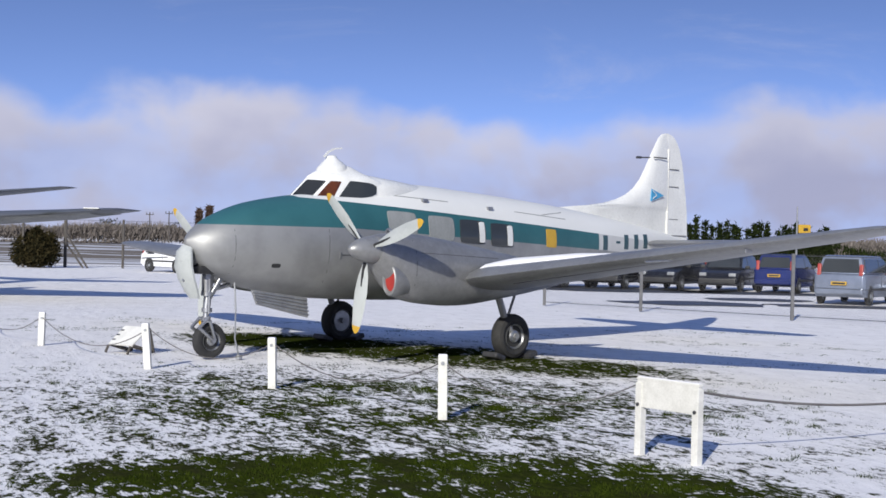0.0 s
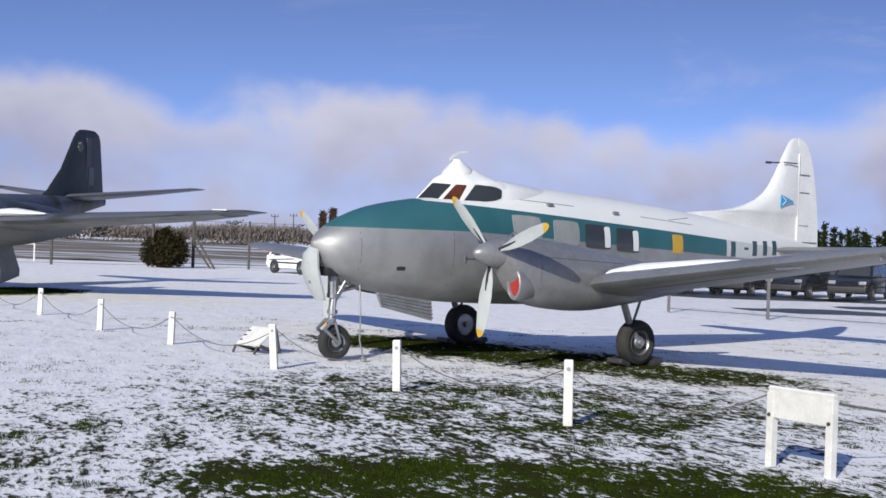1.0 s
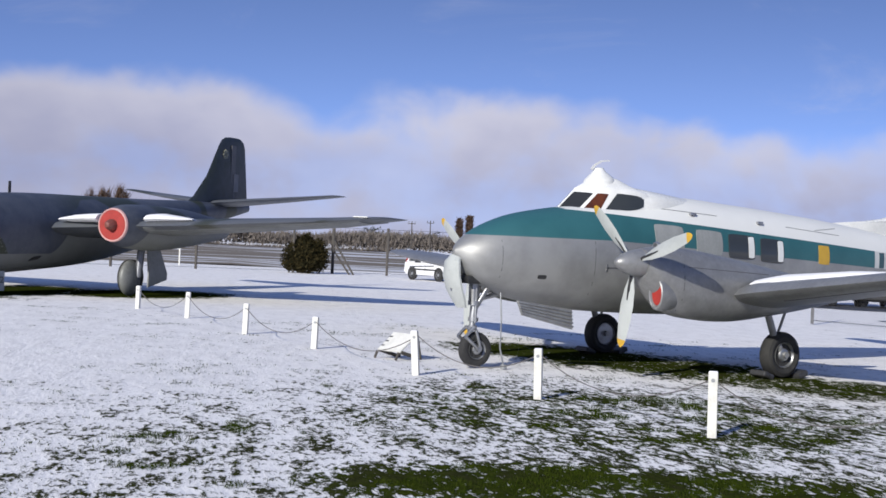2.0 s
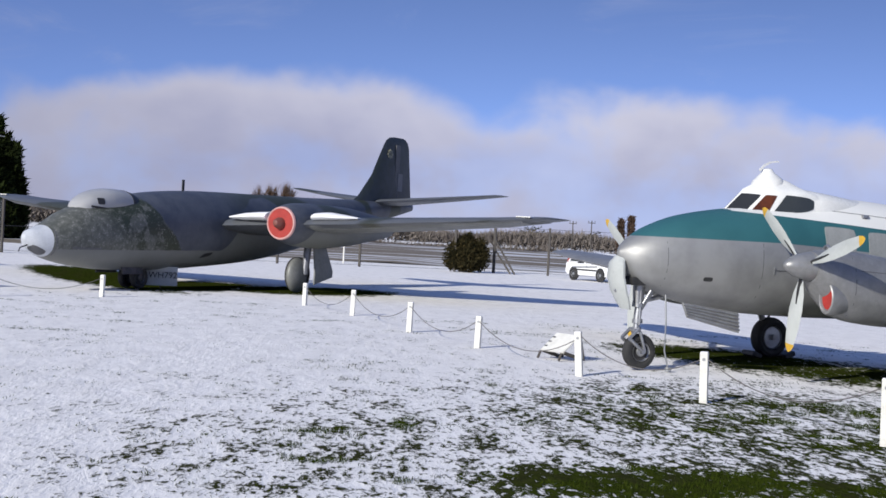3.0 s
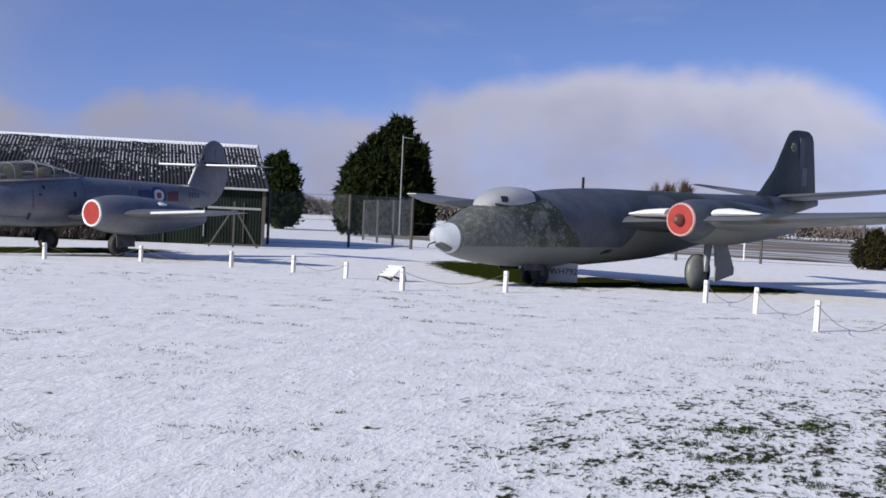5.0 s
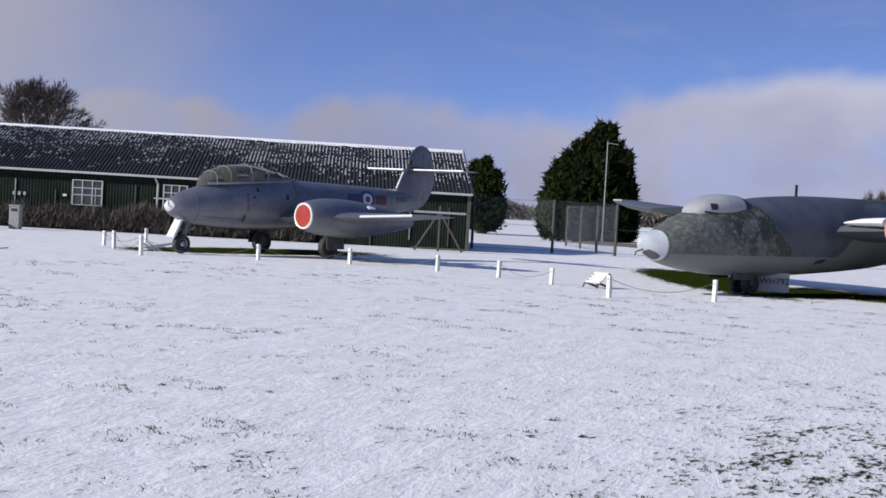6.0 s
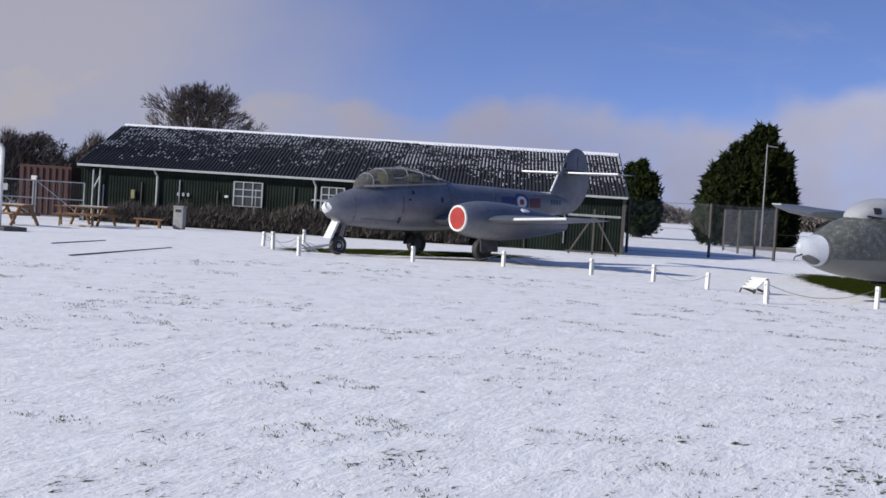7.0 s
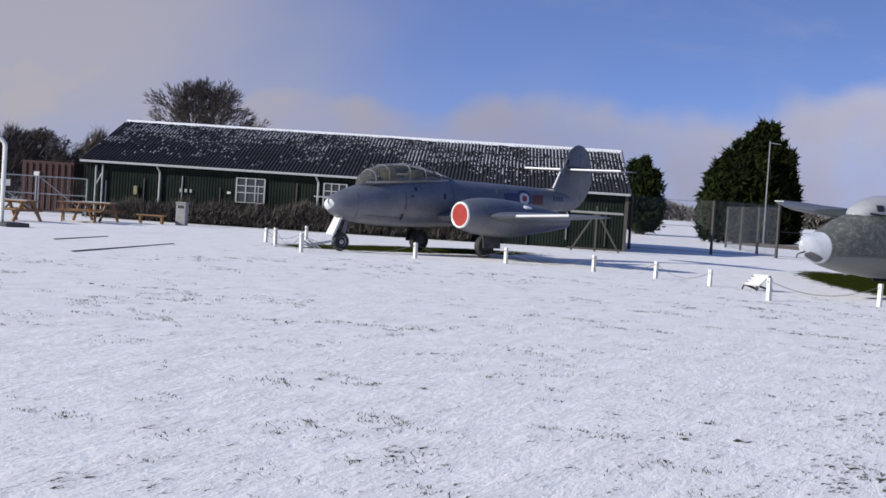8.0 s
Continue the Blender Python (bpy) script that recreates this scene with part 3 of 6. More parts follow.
    bm = skin(bmesh.new(), [[(x, y, z) for y in (-0.008, 0.008)] + [(x + 0.03, y, z + 0.022) for y in (0.008, -0.008)] for x, z in ((-2.50, 3.06), (-2.58, 3.14), (-2.70, 3.20), (-2.86, 3.22))])
    part("aerial_hook", bm, AIR_WHITE, cone, "small hooked aerial")
    # cabin windows
    rows = [(-3.18, -3.76, CURTAIN), (-4.02, -4.58, CURTAIN), (-4.72, -5.32, GLASS), (-5.46, -6.02, GLASS)]
    for s in (1, -1):
        for x0, x1, mt in rows:
            zt = 2.29 + (x0 + 3.0) * 0.058
            rim = part("cabin_window", hull.patch(bmesh.new(), ((x0, zt - 0.41), (x1, zt - 0.43), (x1, zt - 0.045), (x0, zt - 0.02)), s, 0.010, 0.014, 10, 10, 0.07), mt, body, "rounded cabin window with a grey blind" if mt is CURTAIN else "rounded dark cabin window", True)
            if mt is GLASS:
                part("drawn_blind", hull.patch(bmesh.new(), ((x1 + 0.15, zt - 0.40), (x1 + 0.02, zt - 0.40), (x1 + 0.02, zt - 0.06), (x1 + 0.15, zt - 0.06)), s, 0.016, 0.006, 4, 8, 0.05), AIR_WHITE, rim, "white blind drawn half across", True)
        part("emergency_marking", hull.patch(bmesh.new(), ((-6.93, 1.74), (-7.22, 1.73), (-7.22, 2.05), (-6.93, 2.06)), s, 0.006, 0.008, 4, 6, 0.04), YELLOW, body, "ochre panel in the band", True)
        # registration as plain bars
        for k, x in enumerate((-8.72, -9.17, -9.46, -9.83, -10.18)):
            w, h = (0.15, 0.27) if k != 1 else (0.14, 0.045)
            zc = 1.845 + (x + 8.7) * -0.03
            part("marking_bar", hull.patch(bmesh.new(), ((x, zc - h / 2), (x - w, zc - h / 2), (x - w, zc + h / 2), (x, zc + h / 2)), s, 0.005, 0.006, 3, 3), GREY_MARK, body, "plain grey marking bar")
        # seams and small fittings
        for x0, z0, x1, z1 in ((-2.02, 0.98, -2.02, 1.94), (-0.52, 1.25, -0.52, 1.9), (-3.1, 2.52, -4.6, 2.44), (-6.2, 2.33, -7.6, 2.24), (-6.95, 2.3, -7.6, 2.36)):
            if abs(x0 - x1) < 1e-3:
                q = ((x0, z0), (x0 - 0.008, z0), (x1 - 0.008, z1), (x1, z1))
            else:
                q = ((x0, z0), (x1, z1), (x1, z1 + 0.008), (x0, z0 + 0.008))
            part("panel_seam", hull.patch(bmesh.new(), q, s, 0.002, 0.004, 14, 6), SEAM, body)
        for x in (-2.22, -2.52):
            part("door_catch", hull.patch(bmesh.new(), ((x, 1.50), (x - 0.02, 1.50), (x - 0.02, 1.60), (x, 1.60)), s, 0.012, 0.014, 2, 3), STEEL, body)
        part("door_rail", hull.patch(bmesh.new(), ((-2.22, 1.545), (-2.54, 1.545), (-2.54, 1.56), (-2.22, 1.56)), s, 0.008, 0.010, 4, 2), SEAM, body)
        part("vent_hole", hull.patch(bmesh.new(), ((-1.08, 1.35), (-1.22, 1.35), (-1.22, 1.41), (-1.08, 1.41)), s, 0.004, 0.006, 6, 4, 0.12), BLACK, body, "small dark oval vent")
        for x in (-4.05, -5.55):
            p = hull.side(x, 2.44 + (x + 4) * 0.05, s)
            part("roof_vent", box(bmesh.new(), p + Vector((0, s * 0.02, 0.01)), (0.12, 0.05, 0.05), None, 0.012), STEEL, body, "small metal roof vent")
    # fin, rudder and tailplane
    fin = bmesh.new()
    outline = [(-7.9, 2.47), (-8.84, 2.55), (-9.3, 2.61), (-9.67, 2.69), (-9.95, 2.79), (-10.18, 2.92), (-10.37, 3.10), (-10.52, 3.31), (-10.77, 3.71), (-10.94, 3.95), (-11.04, 4.03), (-11.16, 4.06)]
    rings = []
    for x, z in outline:
        rear = -11.26
        t = 0.10 * max(0.12, min(1, (4.1 - z) / 0.9)) * min(1, (abs(x) - 7.6) / 1.6)
        L_ = x - rear
        rings.append([(x, 0, z), (x - 0.12 * L_, t * 0.8, z), (x - 0.4 * L_, t, z), (x - 0.8 * L_, t * 0.6, z), (rear, t * 0.35, z), (rear, -t * 0.35, z), (x - 0.8 * L_, -t * 0.6, z), (x - 0.4 * L_, -t, z), (x - 0.12 * L_, -t * 0.8, z)])
    low = [[(p[0], p[1], 2.0 if p[0] < -8.2 else p[2] - 0.1) for p in rings[0]]]
    skin(fin, low + rings)
    fin_ob = part("fin", fin, AIR_WHITE, top, "tall white fin", True, 60)
    rud = bmesh.new()
    rr = []
    for z, r in ((1.87, -11.97), (2.46, -11.94), (2.8, -11.89), (3.15, -11.82), (3.5, -11.74), (3.77, -11.64), (3.93, -11.53), (4.02, -11.41), (4.05, -11.31)):
        t = 0.035 * max(0.3, (4.1 - z) / 2)
        mid = -11.25 + (r + 11.25) * 0.45
        rr.append([(-11.25, t, z), (mid, t * 0.8, z), (r, 0.006, z), (r, -0.006, z), (mid, -t * 0.8, z), (-11.25, -t, z)])
    rudder = part("rudder", skin(rud, rr), AIR_WHITE, top, "white rudder", True)
    part("hinge_line", box(bmesh.new(), (-11.265, 0, 2.9), (0.014, 0.080, 1.7)), WHITE, rudder)
    for z in (2.35, 3.0, 3.35):
        part("rudder_rib", box(bmesh.new(), (-11.46, 0, z), (0.30, 0.066, 0.012)), SEAM, rudder)
    part("trim_tab_line", box(bmesh.new(), (-11.6, 0, 2.02), (0.60, 0.066, 0.02)), SEAM, rudder)
    bm = bmesh.new()
    for s in (1, -1):
        a, b, c = Vector((-10.64, s * 0.095, 2.69)), Vector((-10.64, s * 0.095, 2.93)), Vector((-11.05, s * 0.085, 2.81))
        vs = [bm.verts.new(p + Vector((0, s * d, 0))) for d in (0.012, -0.02) for p in (a, b, c)]
        bm.faces.new(vs[:3]), bm.faces.new(vs[3:])
        for i in range(3):
            j = (i + 1) % 3
            bm.faces.new((vs[i], vs[j], vs[3 + j], vs[3 + i]))
    emblem = part("tail_emblem", bm, BLUE_MARK, fin_ob, "blue triangle emblem")
    for s in (1, -1):
        bm = bmesh.new()
        for z0 in (2.73, 2.89):
            rod(bm, (-10.68, s * 0.112, z0), (-10.80, s * 0.110, 2.81), 0.008, None, 6)
        part("emblem_chevron", bm, AIR_WHITE, emblem, "white chevron")
    rod_bm = rod(bmesh.new(), (-10.7, 0, 3.55), (-10.42, 0, 3.535), 0.014)
    rod(rod_bm, (-10.42, 0, 3.535), (-10.28, 0, 3.53), 0.024)
    rod(rod_bm, (-10.7, 0.10, 3.55), (-11.12, 0.09, 3.555), 0.012)
    part("fin_probe", rod_bm, DARK_STEEL, fin_ob, "thin probe on the fin")
    for s in (1, -1):
        part("tailplane", wing(bmesh.new(), [(-10.3, s * 0.05, 1.84, 1.5, 0.16), (-10.55, s * 1.8, 1.90, 1.15, 0.11), (-10.85, s * 3.1, 1.95, 0.65, 0.05), (-11.0, s * 3.25, 1.96, 0.4, 0.02)]), SILVER, top, "silver tailplane", True)
    # wings; the far one sits lower
    for s in (1, -1):
        low = 1.0 if s < 0 else 0.0
        w = part("wing", wing(bmesh.new(), [(-3.25, s * 0.6, 1.12, 2.30, 0.44), (-3.25, s * 2.35, 1.23, 2.30, 0.42), (-3.12, s * 2.75, 1.28, 2.42, 0.41), (-3.08, s * 3.0, 1.31, 2.45, 0.40), (-3.35, s * 5.2, 1.60 - 0.22 * low, 1.95, 0.28), (-3.66, s * 7.6, 1.92 - 0.38 * low, 1.42, 0.17), (-3.78, s * (8.6 - 0.4 * low), 2.06 - 0.46 * low, 1.12, 0.10), (-4.0, s * (8.95 - 0.5 * low), 2.10 - 0.48 * low, 0.7, 0.04), (-4.2, s * (9.02 - 0.55 * low), 2.11 - 0.48 * low, 0.35, 0.015)]), SILVER, top, "silver wing with a rounded tip", True, 60)
        bm = wing(bmesh.new(), [(-3.40, s * 2.55, 1.36, 1.2, 0.28), (-3.32, s * 3.05, 1.42, 1.3, 0.32), (-3.46, s * 4.2, 1.56 - 0.12 * low, 0.9, 0.23), (-3.58, s * 4.8, 1.63 - 0.17 * low, 0.4, 0.12)])
        part("snow_cover", bm, SNOW_LOAD, w, "settled snow on the upper side", True)
        for y0, y1, u in ((3.2, 8.2, 0.15), (4.8, 7.9, 0.74)) if s > 0 else ():
            bm = bmesh.new()
            k = 12
            rr = []
            for i in range(k + 1):
                y = y0 + (y1 - y0) * i / k
                f = (y - 3.0) / 5.4
                xl, c, z, t = -3.08 - 0.70 * f, 2.45 - 1.33 * f, 1.31 + 0.72 * f, 0.39 - 0.29 * f
                drop = -0.345 if u < 0.2 else -0.22
                rr.append([(xl - u * c, s * y, z + drop * t - 0.002), (xl - u * c - 0.016, s * y, z + drop * t - 0.004), (xl - u * c - 0.016, s * y, z + drop * t + 0.012), (xl - u * c, s * y, z + drop * t + 0.012)])
            part("wing_seam", skin(bm, rr), SEAM, w)
        part("pitot_tube", rod(bmesh.new(), (-3.5, s * 6.0, 1.62 - 0.26 * low), (-2.95, s * 6.0, 1.60 - 0.26 * low), 0.012), STEEL, w)
        part("wing_bracket", box(bmesh.new(), (-3.75, s * 7.0, 1.79 - 0.34 * low), (0.14, 0.03, 0.10), None, 0.01), STEEL, w)
        # engine nacelle
        nac = Hull([(-1.72, 1.44, 1.86, 0.21, s * 2.1), (-1.9, 1.22, 1.89, 0.30, s * 2.1), (-2.2, 0.97, 1.90, 0.36, s * 2.1), (-2.7, 0.87, 1.87, 0.38, s * 2.1), (-3.4, 0.84, 1.78, 0.38, s * 2.1), (-4.2, 0.92, 1.66, 0.33, s * 2.1), (-5.2, 1.06, 1.50, 0.20, s * 2.1), (-6.0, 1.2, 1.36, 0.05, s * 2.1)], 40)
        n_ob = part("engine_nacelle", nac.mesh(bmesh.new(), n=40), SILVER, top, "silver engine nacelle", True)
        bm = revolve(bmesh.new(), [(-0.75, 0.06), (-0.5, 0.13), (-0.26, 0.17), (-0.06, 0.18), (-0.01, 0.165), (0.0, 0.145), (-0.02, 0.125), (-0.06, 0.118)], (-1.86, s * 2.30, 1.235), (1, s * 0.08, 0), 28, False)
        bmesh.ops.scale(bm, vec=(1, 0.80, 1.35), verts=bm.verts, space=Matrix.Translation((1.86, -s * 2.30, -1.235)))
        scoop = part("air_intake", bm, SILVER, n_ob, "bright lip round the air intake", True)
        bm = revolve(bmesh.new(), [(-0.02, 0.12), (0.0, 0.118)], (-1.90, s * 2.297, 1.235), (1, s * 0.08, 0), 24)
        bmesh.ops.scale(bm, vec=(1, 0.80, 1.35), verts=bm.verts, space=Matrix.Translation((1.90, -s * 2.297, -1.235)))
        part("intake_cover", bm, RED, scoop, "red intake blank")
        bm = bmesh.new()
        for k in range(7):
            a0, a1 = math.pi * k / 7, math.pi * (k + 1) / 7
            rod(bm, (-2.02, s * 2.1 + 0.07 * math.cos(a0), 1.87 + 0.08 * math.sin(a0)), (-2.02, s * 2.1 + 0.07 * math.cos(a1), 1.87 + 0.08 * math.sin(a1)), 0.022, None, 8)
        part("ram_inlet", bm, STEEL, n_ob, "small bright hooped inlet")
        for x0, z0, x1, z1 in ((-2.35, 1.62, -4.0, 1.55), (-2.25, 1.0, -2.25, 1.8)):
            q = ((x0, z0), (x1, z1), (x1, z1 + 0.01), (x0, z0 + 0.01)) if x0 != x1 else ((x0, z0), (x0 - 0.01, z0), (x0 - 0.01, z1), (x0, z1))
            for sd in (1, -1):
                part("cowl_seam", nac.patch(bmesh.new(), q, sd, 0.002, 0.004, 12, 5), SEAM, n_ob)
        propeller(top, (-1.62, s * 2.1 + 0.2 * low, 1.655 - 0.13 * low), 19.5 if s > 0 else 25, 1.22)
        # main wheels
        gear = new("main_landing_gear")
        gear.parent, gear["label"] = top, "dark oleo leg with a black tyre"
        bm = rod(bmesh.new(), (-4.25, s * 2.1, 1.1), (-4.55, s * 2.12, 0.38), 0.055)
        rod(bm, (-4.5, s * 2.12, 0.5), (-4.6, s * 2.12, 0.34), 0.075)
        rod(bm, (-4.6, s * 1.95, 0.35), (-4.6, s * 2.25, 0.35), 0.05)
        rod(bm, (-4.75, s * 2.08, 1.1), (-4.52, s * 2.1, 0.62), 0.022)
        part("oleo_leg", bm, SILVER, gear, "", True)
        wheel(gear, (-4.6, s * 2.10, 0.345), 0.35, 0.24, (0, s, 0))
        for x, tilt in ((-4.97, 0.35), (-4.24, -0.35)):
            part("wheel_chock", box(bmesh.new(), (x, s * 2.1, 0.045), (0.22, 0.32, 0.09), Matrix.Rotation(tilt, 4, "Y"), 0.03), DARK_STEEL, gear, "dark wheel chock")
    # nose gear
    gear = new("nose_landing_gear")
    gear.parent, gear["label"] = top, "silver nose leg with links and a small wheel"
    bm = rod(bmesh.new(), (-0.42, 0, 1.32), (-0.36, 0, 0.72), 0.062, 0.055)
    rod(bm, (-0.37, 0, 0.78), (-0.35, 0, 0.55), 0.045)
    rod(bm, (-0.37, 0, 0.74), (-0.37, 0, 0.68), 0.08)
    rod(bm, (-0.36, 0, 0.62), (-0.36, 0, 0.56), 0.07)
    rod(bm, (-0.62, 0.08, 1.25), (-0.40, 0.02, 0.88), 0.03)
    rod(bm, (-0.95, 0, 1.12), (-0.40, 0, 1.0), 0.035)
    part("oleo_leg", bm, STEEL, gear, "bright metal leg", True)
    bm = bmesh.new()
    for sy in (-0.1, 0.1):
        rod(bm, (-0.33, sy, 0.60), (-0.18, sy, 0.46), 0.025)
        rod(bm, (-0.18, sy, 0.46), (-0.42, sy, 0.27), 0.028)
        rod(bm, (-0.36, sy, 0.56), (-0.46, sy, 0.27), 0.024)
    rod(bm, (-0.42, -0.13, 0.27), (-0.42, 0.13, 0.27), 0.04)
    rod(bm, (-0.33, -0.1, 0.58), (-0.33, 0.1, 0.58), 0.03)
    part("wheel_fork", bm, STEEL, gear, "bright metal fork", True)
    wheel(gear, (-0.42, 0, 0.262), 0.262, 0.17, (0, 1, 0))
    rings = []
    for x, y, z, w in ((0.02, -0.04, 1.66, 0.10), (0.08, -0.04, 1.56, 0.19), (0.08, -0.05, 1.35, 0.22), (0.02, -0.05, 1.15, 0.21), (-0.06, -0.04, 0.98, 0.17), (-0.11, -0.02, 0.88, 0.10)):
        rings.append([(x - 0.05, y - w, z), (x, y - w * 0.5, z), (x + 0.015, y, z), (x, y + w * 0.5, z), (x - 0.05, y + w, z), (x - 0.08, y + w, z), (x - 0.03, y + w * 0.5, z), (x - 0.02, y, z), (x - 0.03, y - w * 0.5, z), (x - 0.08, y - w, z)])
    door = part("nose_gear_door", skin(bmesh.new(), rings), BLADE, gear, "curved pale metal wheel door", True)
    for z in (1.42, 1.15):
        part("door_fitting", revolve(bmesh.new(), [(-0.02, 0.03), (0.02, 0.02)], (0.07 if z > 1.3 else 0.02, -0.02, z), (1, 0, 0), 10), STEEL, door)
    part("wheel_bay", box(bmesh.new(), (-0.34, 0, 1.30), (0.42, 0.34, 0.12), None, 0.03), BLACK, gear, "dark wheel bay")
    bm = rod(bmesh.new(), (-0.37, 0, 1.3), (-0.36, 0, 0.98), 0.085, 0.075)
    rod(bm, (-0.37, 0, 0.98), (-0.37, 0, 0.92), 0.095)
    rod(bm, (-0.36, 0.07, 0.66), (-0.36, 0.07, 1.2), 0.018)
    rod(bm, (-0.55, 0.1, 1.22), (-0.40, 0.06, 0.95), 0.028)
    part("upper_leg", bm, STEEL, gear, "thick bright upper leg", True)
    bm = bmesh.new()
    pts = [(-0.72, 0.18, 1.12), (-0.74, 0.2, 0.7), (-0.70, 0.25, 0.3), (-0.75, 0.28, 0.06), (-0.78, 0.28, 0.03)]
    for a, b in zip(pts, pts[1:]):
        rod(bm, a, b, 0.012, None, 6)
    rod(bm, (-0.76, 0.28, 0.0), (-0.76, 0.28, 0.06), 0.05)
    part("earthing_cable", bm, GALV, gear, "hanging grey cable with a weight")
    bm = skin(bmesh.new(), [[(-0.92, 0.30, 1.02), (-0.92, 0.32, 1.02), (-1.82, 0.50, 0.90), (-1.82, 0.48, 0.90)], [(-0.98, 0.36, 0.80), (-0.98, 0.38, 0.80), (-1.80, 0.56, 0.60), (-1.80, 0.54, 0.60)]])
    door = part("belly_door", bm, SILVER, top, "open ribbed silver belly door")
    for k in range(5):
        f = (k + 0.7) / 5.5
        a, b = Vector((-0.94 - 0.05 * f, 0.33 + 0.06 * f, 1.02 - 0.22 * f)), Vector((-1.81, 0.515 + 0.06 * f, 0.90 - 0.30 * f))
        part("door_rib", rod(bmesh.new(), a, b, 0.014, None, 6), STEEL, door)
    return top


build_airliner()


# ---- jet bomber ----
def build_bomber():
    top = thing("jet_bomber", pose(-19.6, 28.7, 0, 0, 0, 260.0), "twin-jet bomber in worn grey-green camouflage on display", "aircraft")
    hull = Hull([(0.02, 1.22, 1.34, 0.05, 0), (-0.15, 1.0, 1.45, 0.24, 0), (-0.4, 0.86, 1.52, 0.38, 0), (-0.75, 0.74, 1.66, 0.52, 0), (-1.5, 0.60, 2.02, 0.70, 0), (-2.6, 0.50, 2.26, 0.84, 0), (-4.2, 0.48, 2.55, 0.93, 0), (-6.2, 0.55, 2.70, 0.97, 0), (-9.4, 0.80, 2.76, 0.97, 0), (-12.3, 1.30, 2.80, 0.80, 0), (-15.4, 1.95, 2.88, 0.50, 0), (-18.0, 2.40, 2.92, 0.24, 0), (-19.3, 2.65, 2.90, 0.07, 0)], 80)
    xs = [-0.56 - (19.3 - 0.56) * (i / 72) for i in range(73)]
    body = part("fuselage", hull.mesh(bmesh.new(), xs=xs, n=60, p=2.15), CAMO, top, "grey-green upper side, pale underside, flaking nose", True)
    xs = [0.02, 0.0, -0.06, -0.15, -0.28, -0.4, -0.48, -0.555]
    cap = part("nose_cap", hull.mesh(bmesh.new(), xs=xs, n=40, p=2.15), plain("nose_cap_paint", (0.55, 0.57, 0.60), (0.45, 0.47, 0.50), 0.4), top, "pale grey nose cap", True)
    part("aiming_window", hull.patch(bmesh.new(), ((-0.10, 0.98), (-0.46, 0.83), (-0.44, 0.95), (-0.12, 1.10)), 1, 0.004, 0.008, 8, 6, 0.1), SEAM, cap, "small dark window under the nose", True)
    bm = rod(bmesh.new(), (-0.05, 0.06, 1.08), (0.28, 0.16, 1.02), 0.022, 0.015)
    rod(bm, (0.28, 0.16, 1.02), (0.34, 0.18, 0.93), 0.015)
    part("nose_probe", bm, DARK_STEEL, cap)
    dome = Hull([(-1.62, 1.9, 2.10, 0.10, 0), (-1.78, 1.85, 2.26, 0.30, 0), (-2.1, 1.85, 2.44, 0.43, 0), (-2.55, 1.85, 2.56, 0.52, 0), (-2.95, 1.82, 2.585, 0.55, 0), (-3.3, 1.80, 2.565, 0.55, 0), (-3.55, 1.85, 2.51, 0.50, 0), (-3.68, 1.95, 2.42, 0.40, 0), (-3.72, 2.05, 2.32, 0.2, 0)], 40)
    canopy = part("canopy", dome.mesh(bmesh.new(), n=40), CLEAR_DOME, top, "hazed grey bubble canopy", True)
    bm = dome.patch(bmesh.new(), ((-2.08, 2.16), (-2.28, 2.16), (-2.28, 2.32), (-2.08, 2.32)), 1, 0.006, 0.012, 8, 8, 0.1)
    part("direct_vision_panel", bm, BLACK, canopy, "round dark clear-view panel", True)
    rim = Hull([(x, lo - 0.03, hi + 0.012, w + 0.014, oy) for x, lo, hi, w, oy in dome.rows if x < -3.2], 10)
    part("canopy_hood", rim.mesh(bmesh.new(), n=40), BLACK, canopy, "dark hood behind the bubble", True)
    for s in (1, -1):
        part("canopy_rim", dome.patch(bmesh.new(), ((-1.9, 2.075), (-3.3, 1.93), (-3.3, 2.0), (-1.9, 2.125)), s, 0.014, 0.03, 18, 2), BLACK, canopy, "dark canopy rim", True)
    part("spine_aerial", box(bmesh.new(), (-6.0, 0, 2.84), (0.10, 0.03, 0.32), None, 0.01), BLACK, body, "short dark blade aerial")
    for s in (1, -1):
        for x, z0, z1 in ((-0.60, 0.85, 1.5),):
            part("panel_seam", hull.patch(bmesh.new(), ((x, z0), (x - 0.02, z0), (x - 0.02, z1), (x, z1)), s, 0.003, 0.006, 2, 10), SEAM, body)
        part("belly_slot", hull.patch(bmesh.new(), ((-5.9, 0.86), (-6.3, 0.92), (-6.4, 1.02), (-6.05, 0.98)), s, 0.005, 0.008, 4, 4, 0.06), BLACK, body, "dark slot low on the side")
        part("side_window", hull.patch(bmesh.new(), ((-1.05, 1.02), (-1.95, 1.02), (-1.95, 1.07), (-1.05, 1.07)), s, 0.005, 0.008, 6, 3, 0.05), SEAM, body)
    # fin and tailplanes
    fin = part("fin", wing(bmesh.new(), [(-14.9, 0, 2.70, 4.25, 0.34), (-15.5, 0, 3.05, 3.70, 0.32), (-16.31, 0, 3.78, 2.78, 0.25), (-17.05, 0, 4.86, 1.86, 0.15), (-17.22, 0, 5.06, 1.58, 0.11), (-17.45, 0, 5.17, 1.15, 0.05), (-17.8, 0, 5.205, 0.6, 0.015)], True), FIN_CAMO, top, "dark camouflaged fin with a clipped tip", True, 60)
    part("rudder_line", box(bmesh.new(), (-17.95, 0, 4.0), (0.30, 0.215, 1.85)), SEAM, fin)
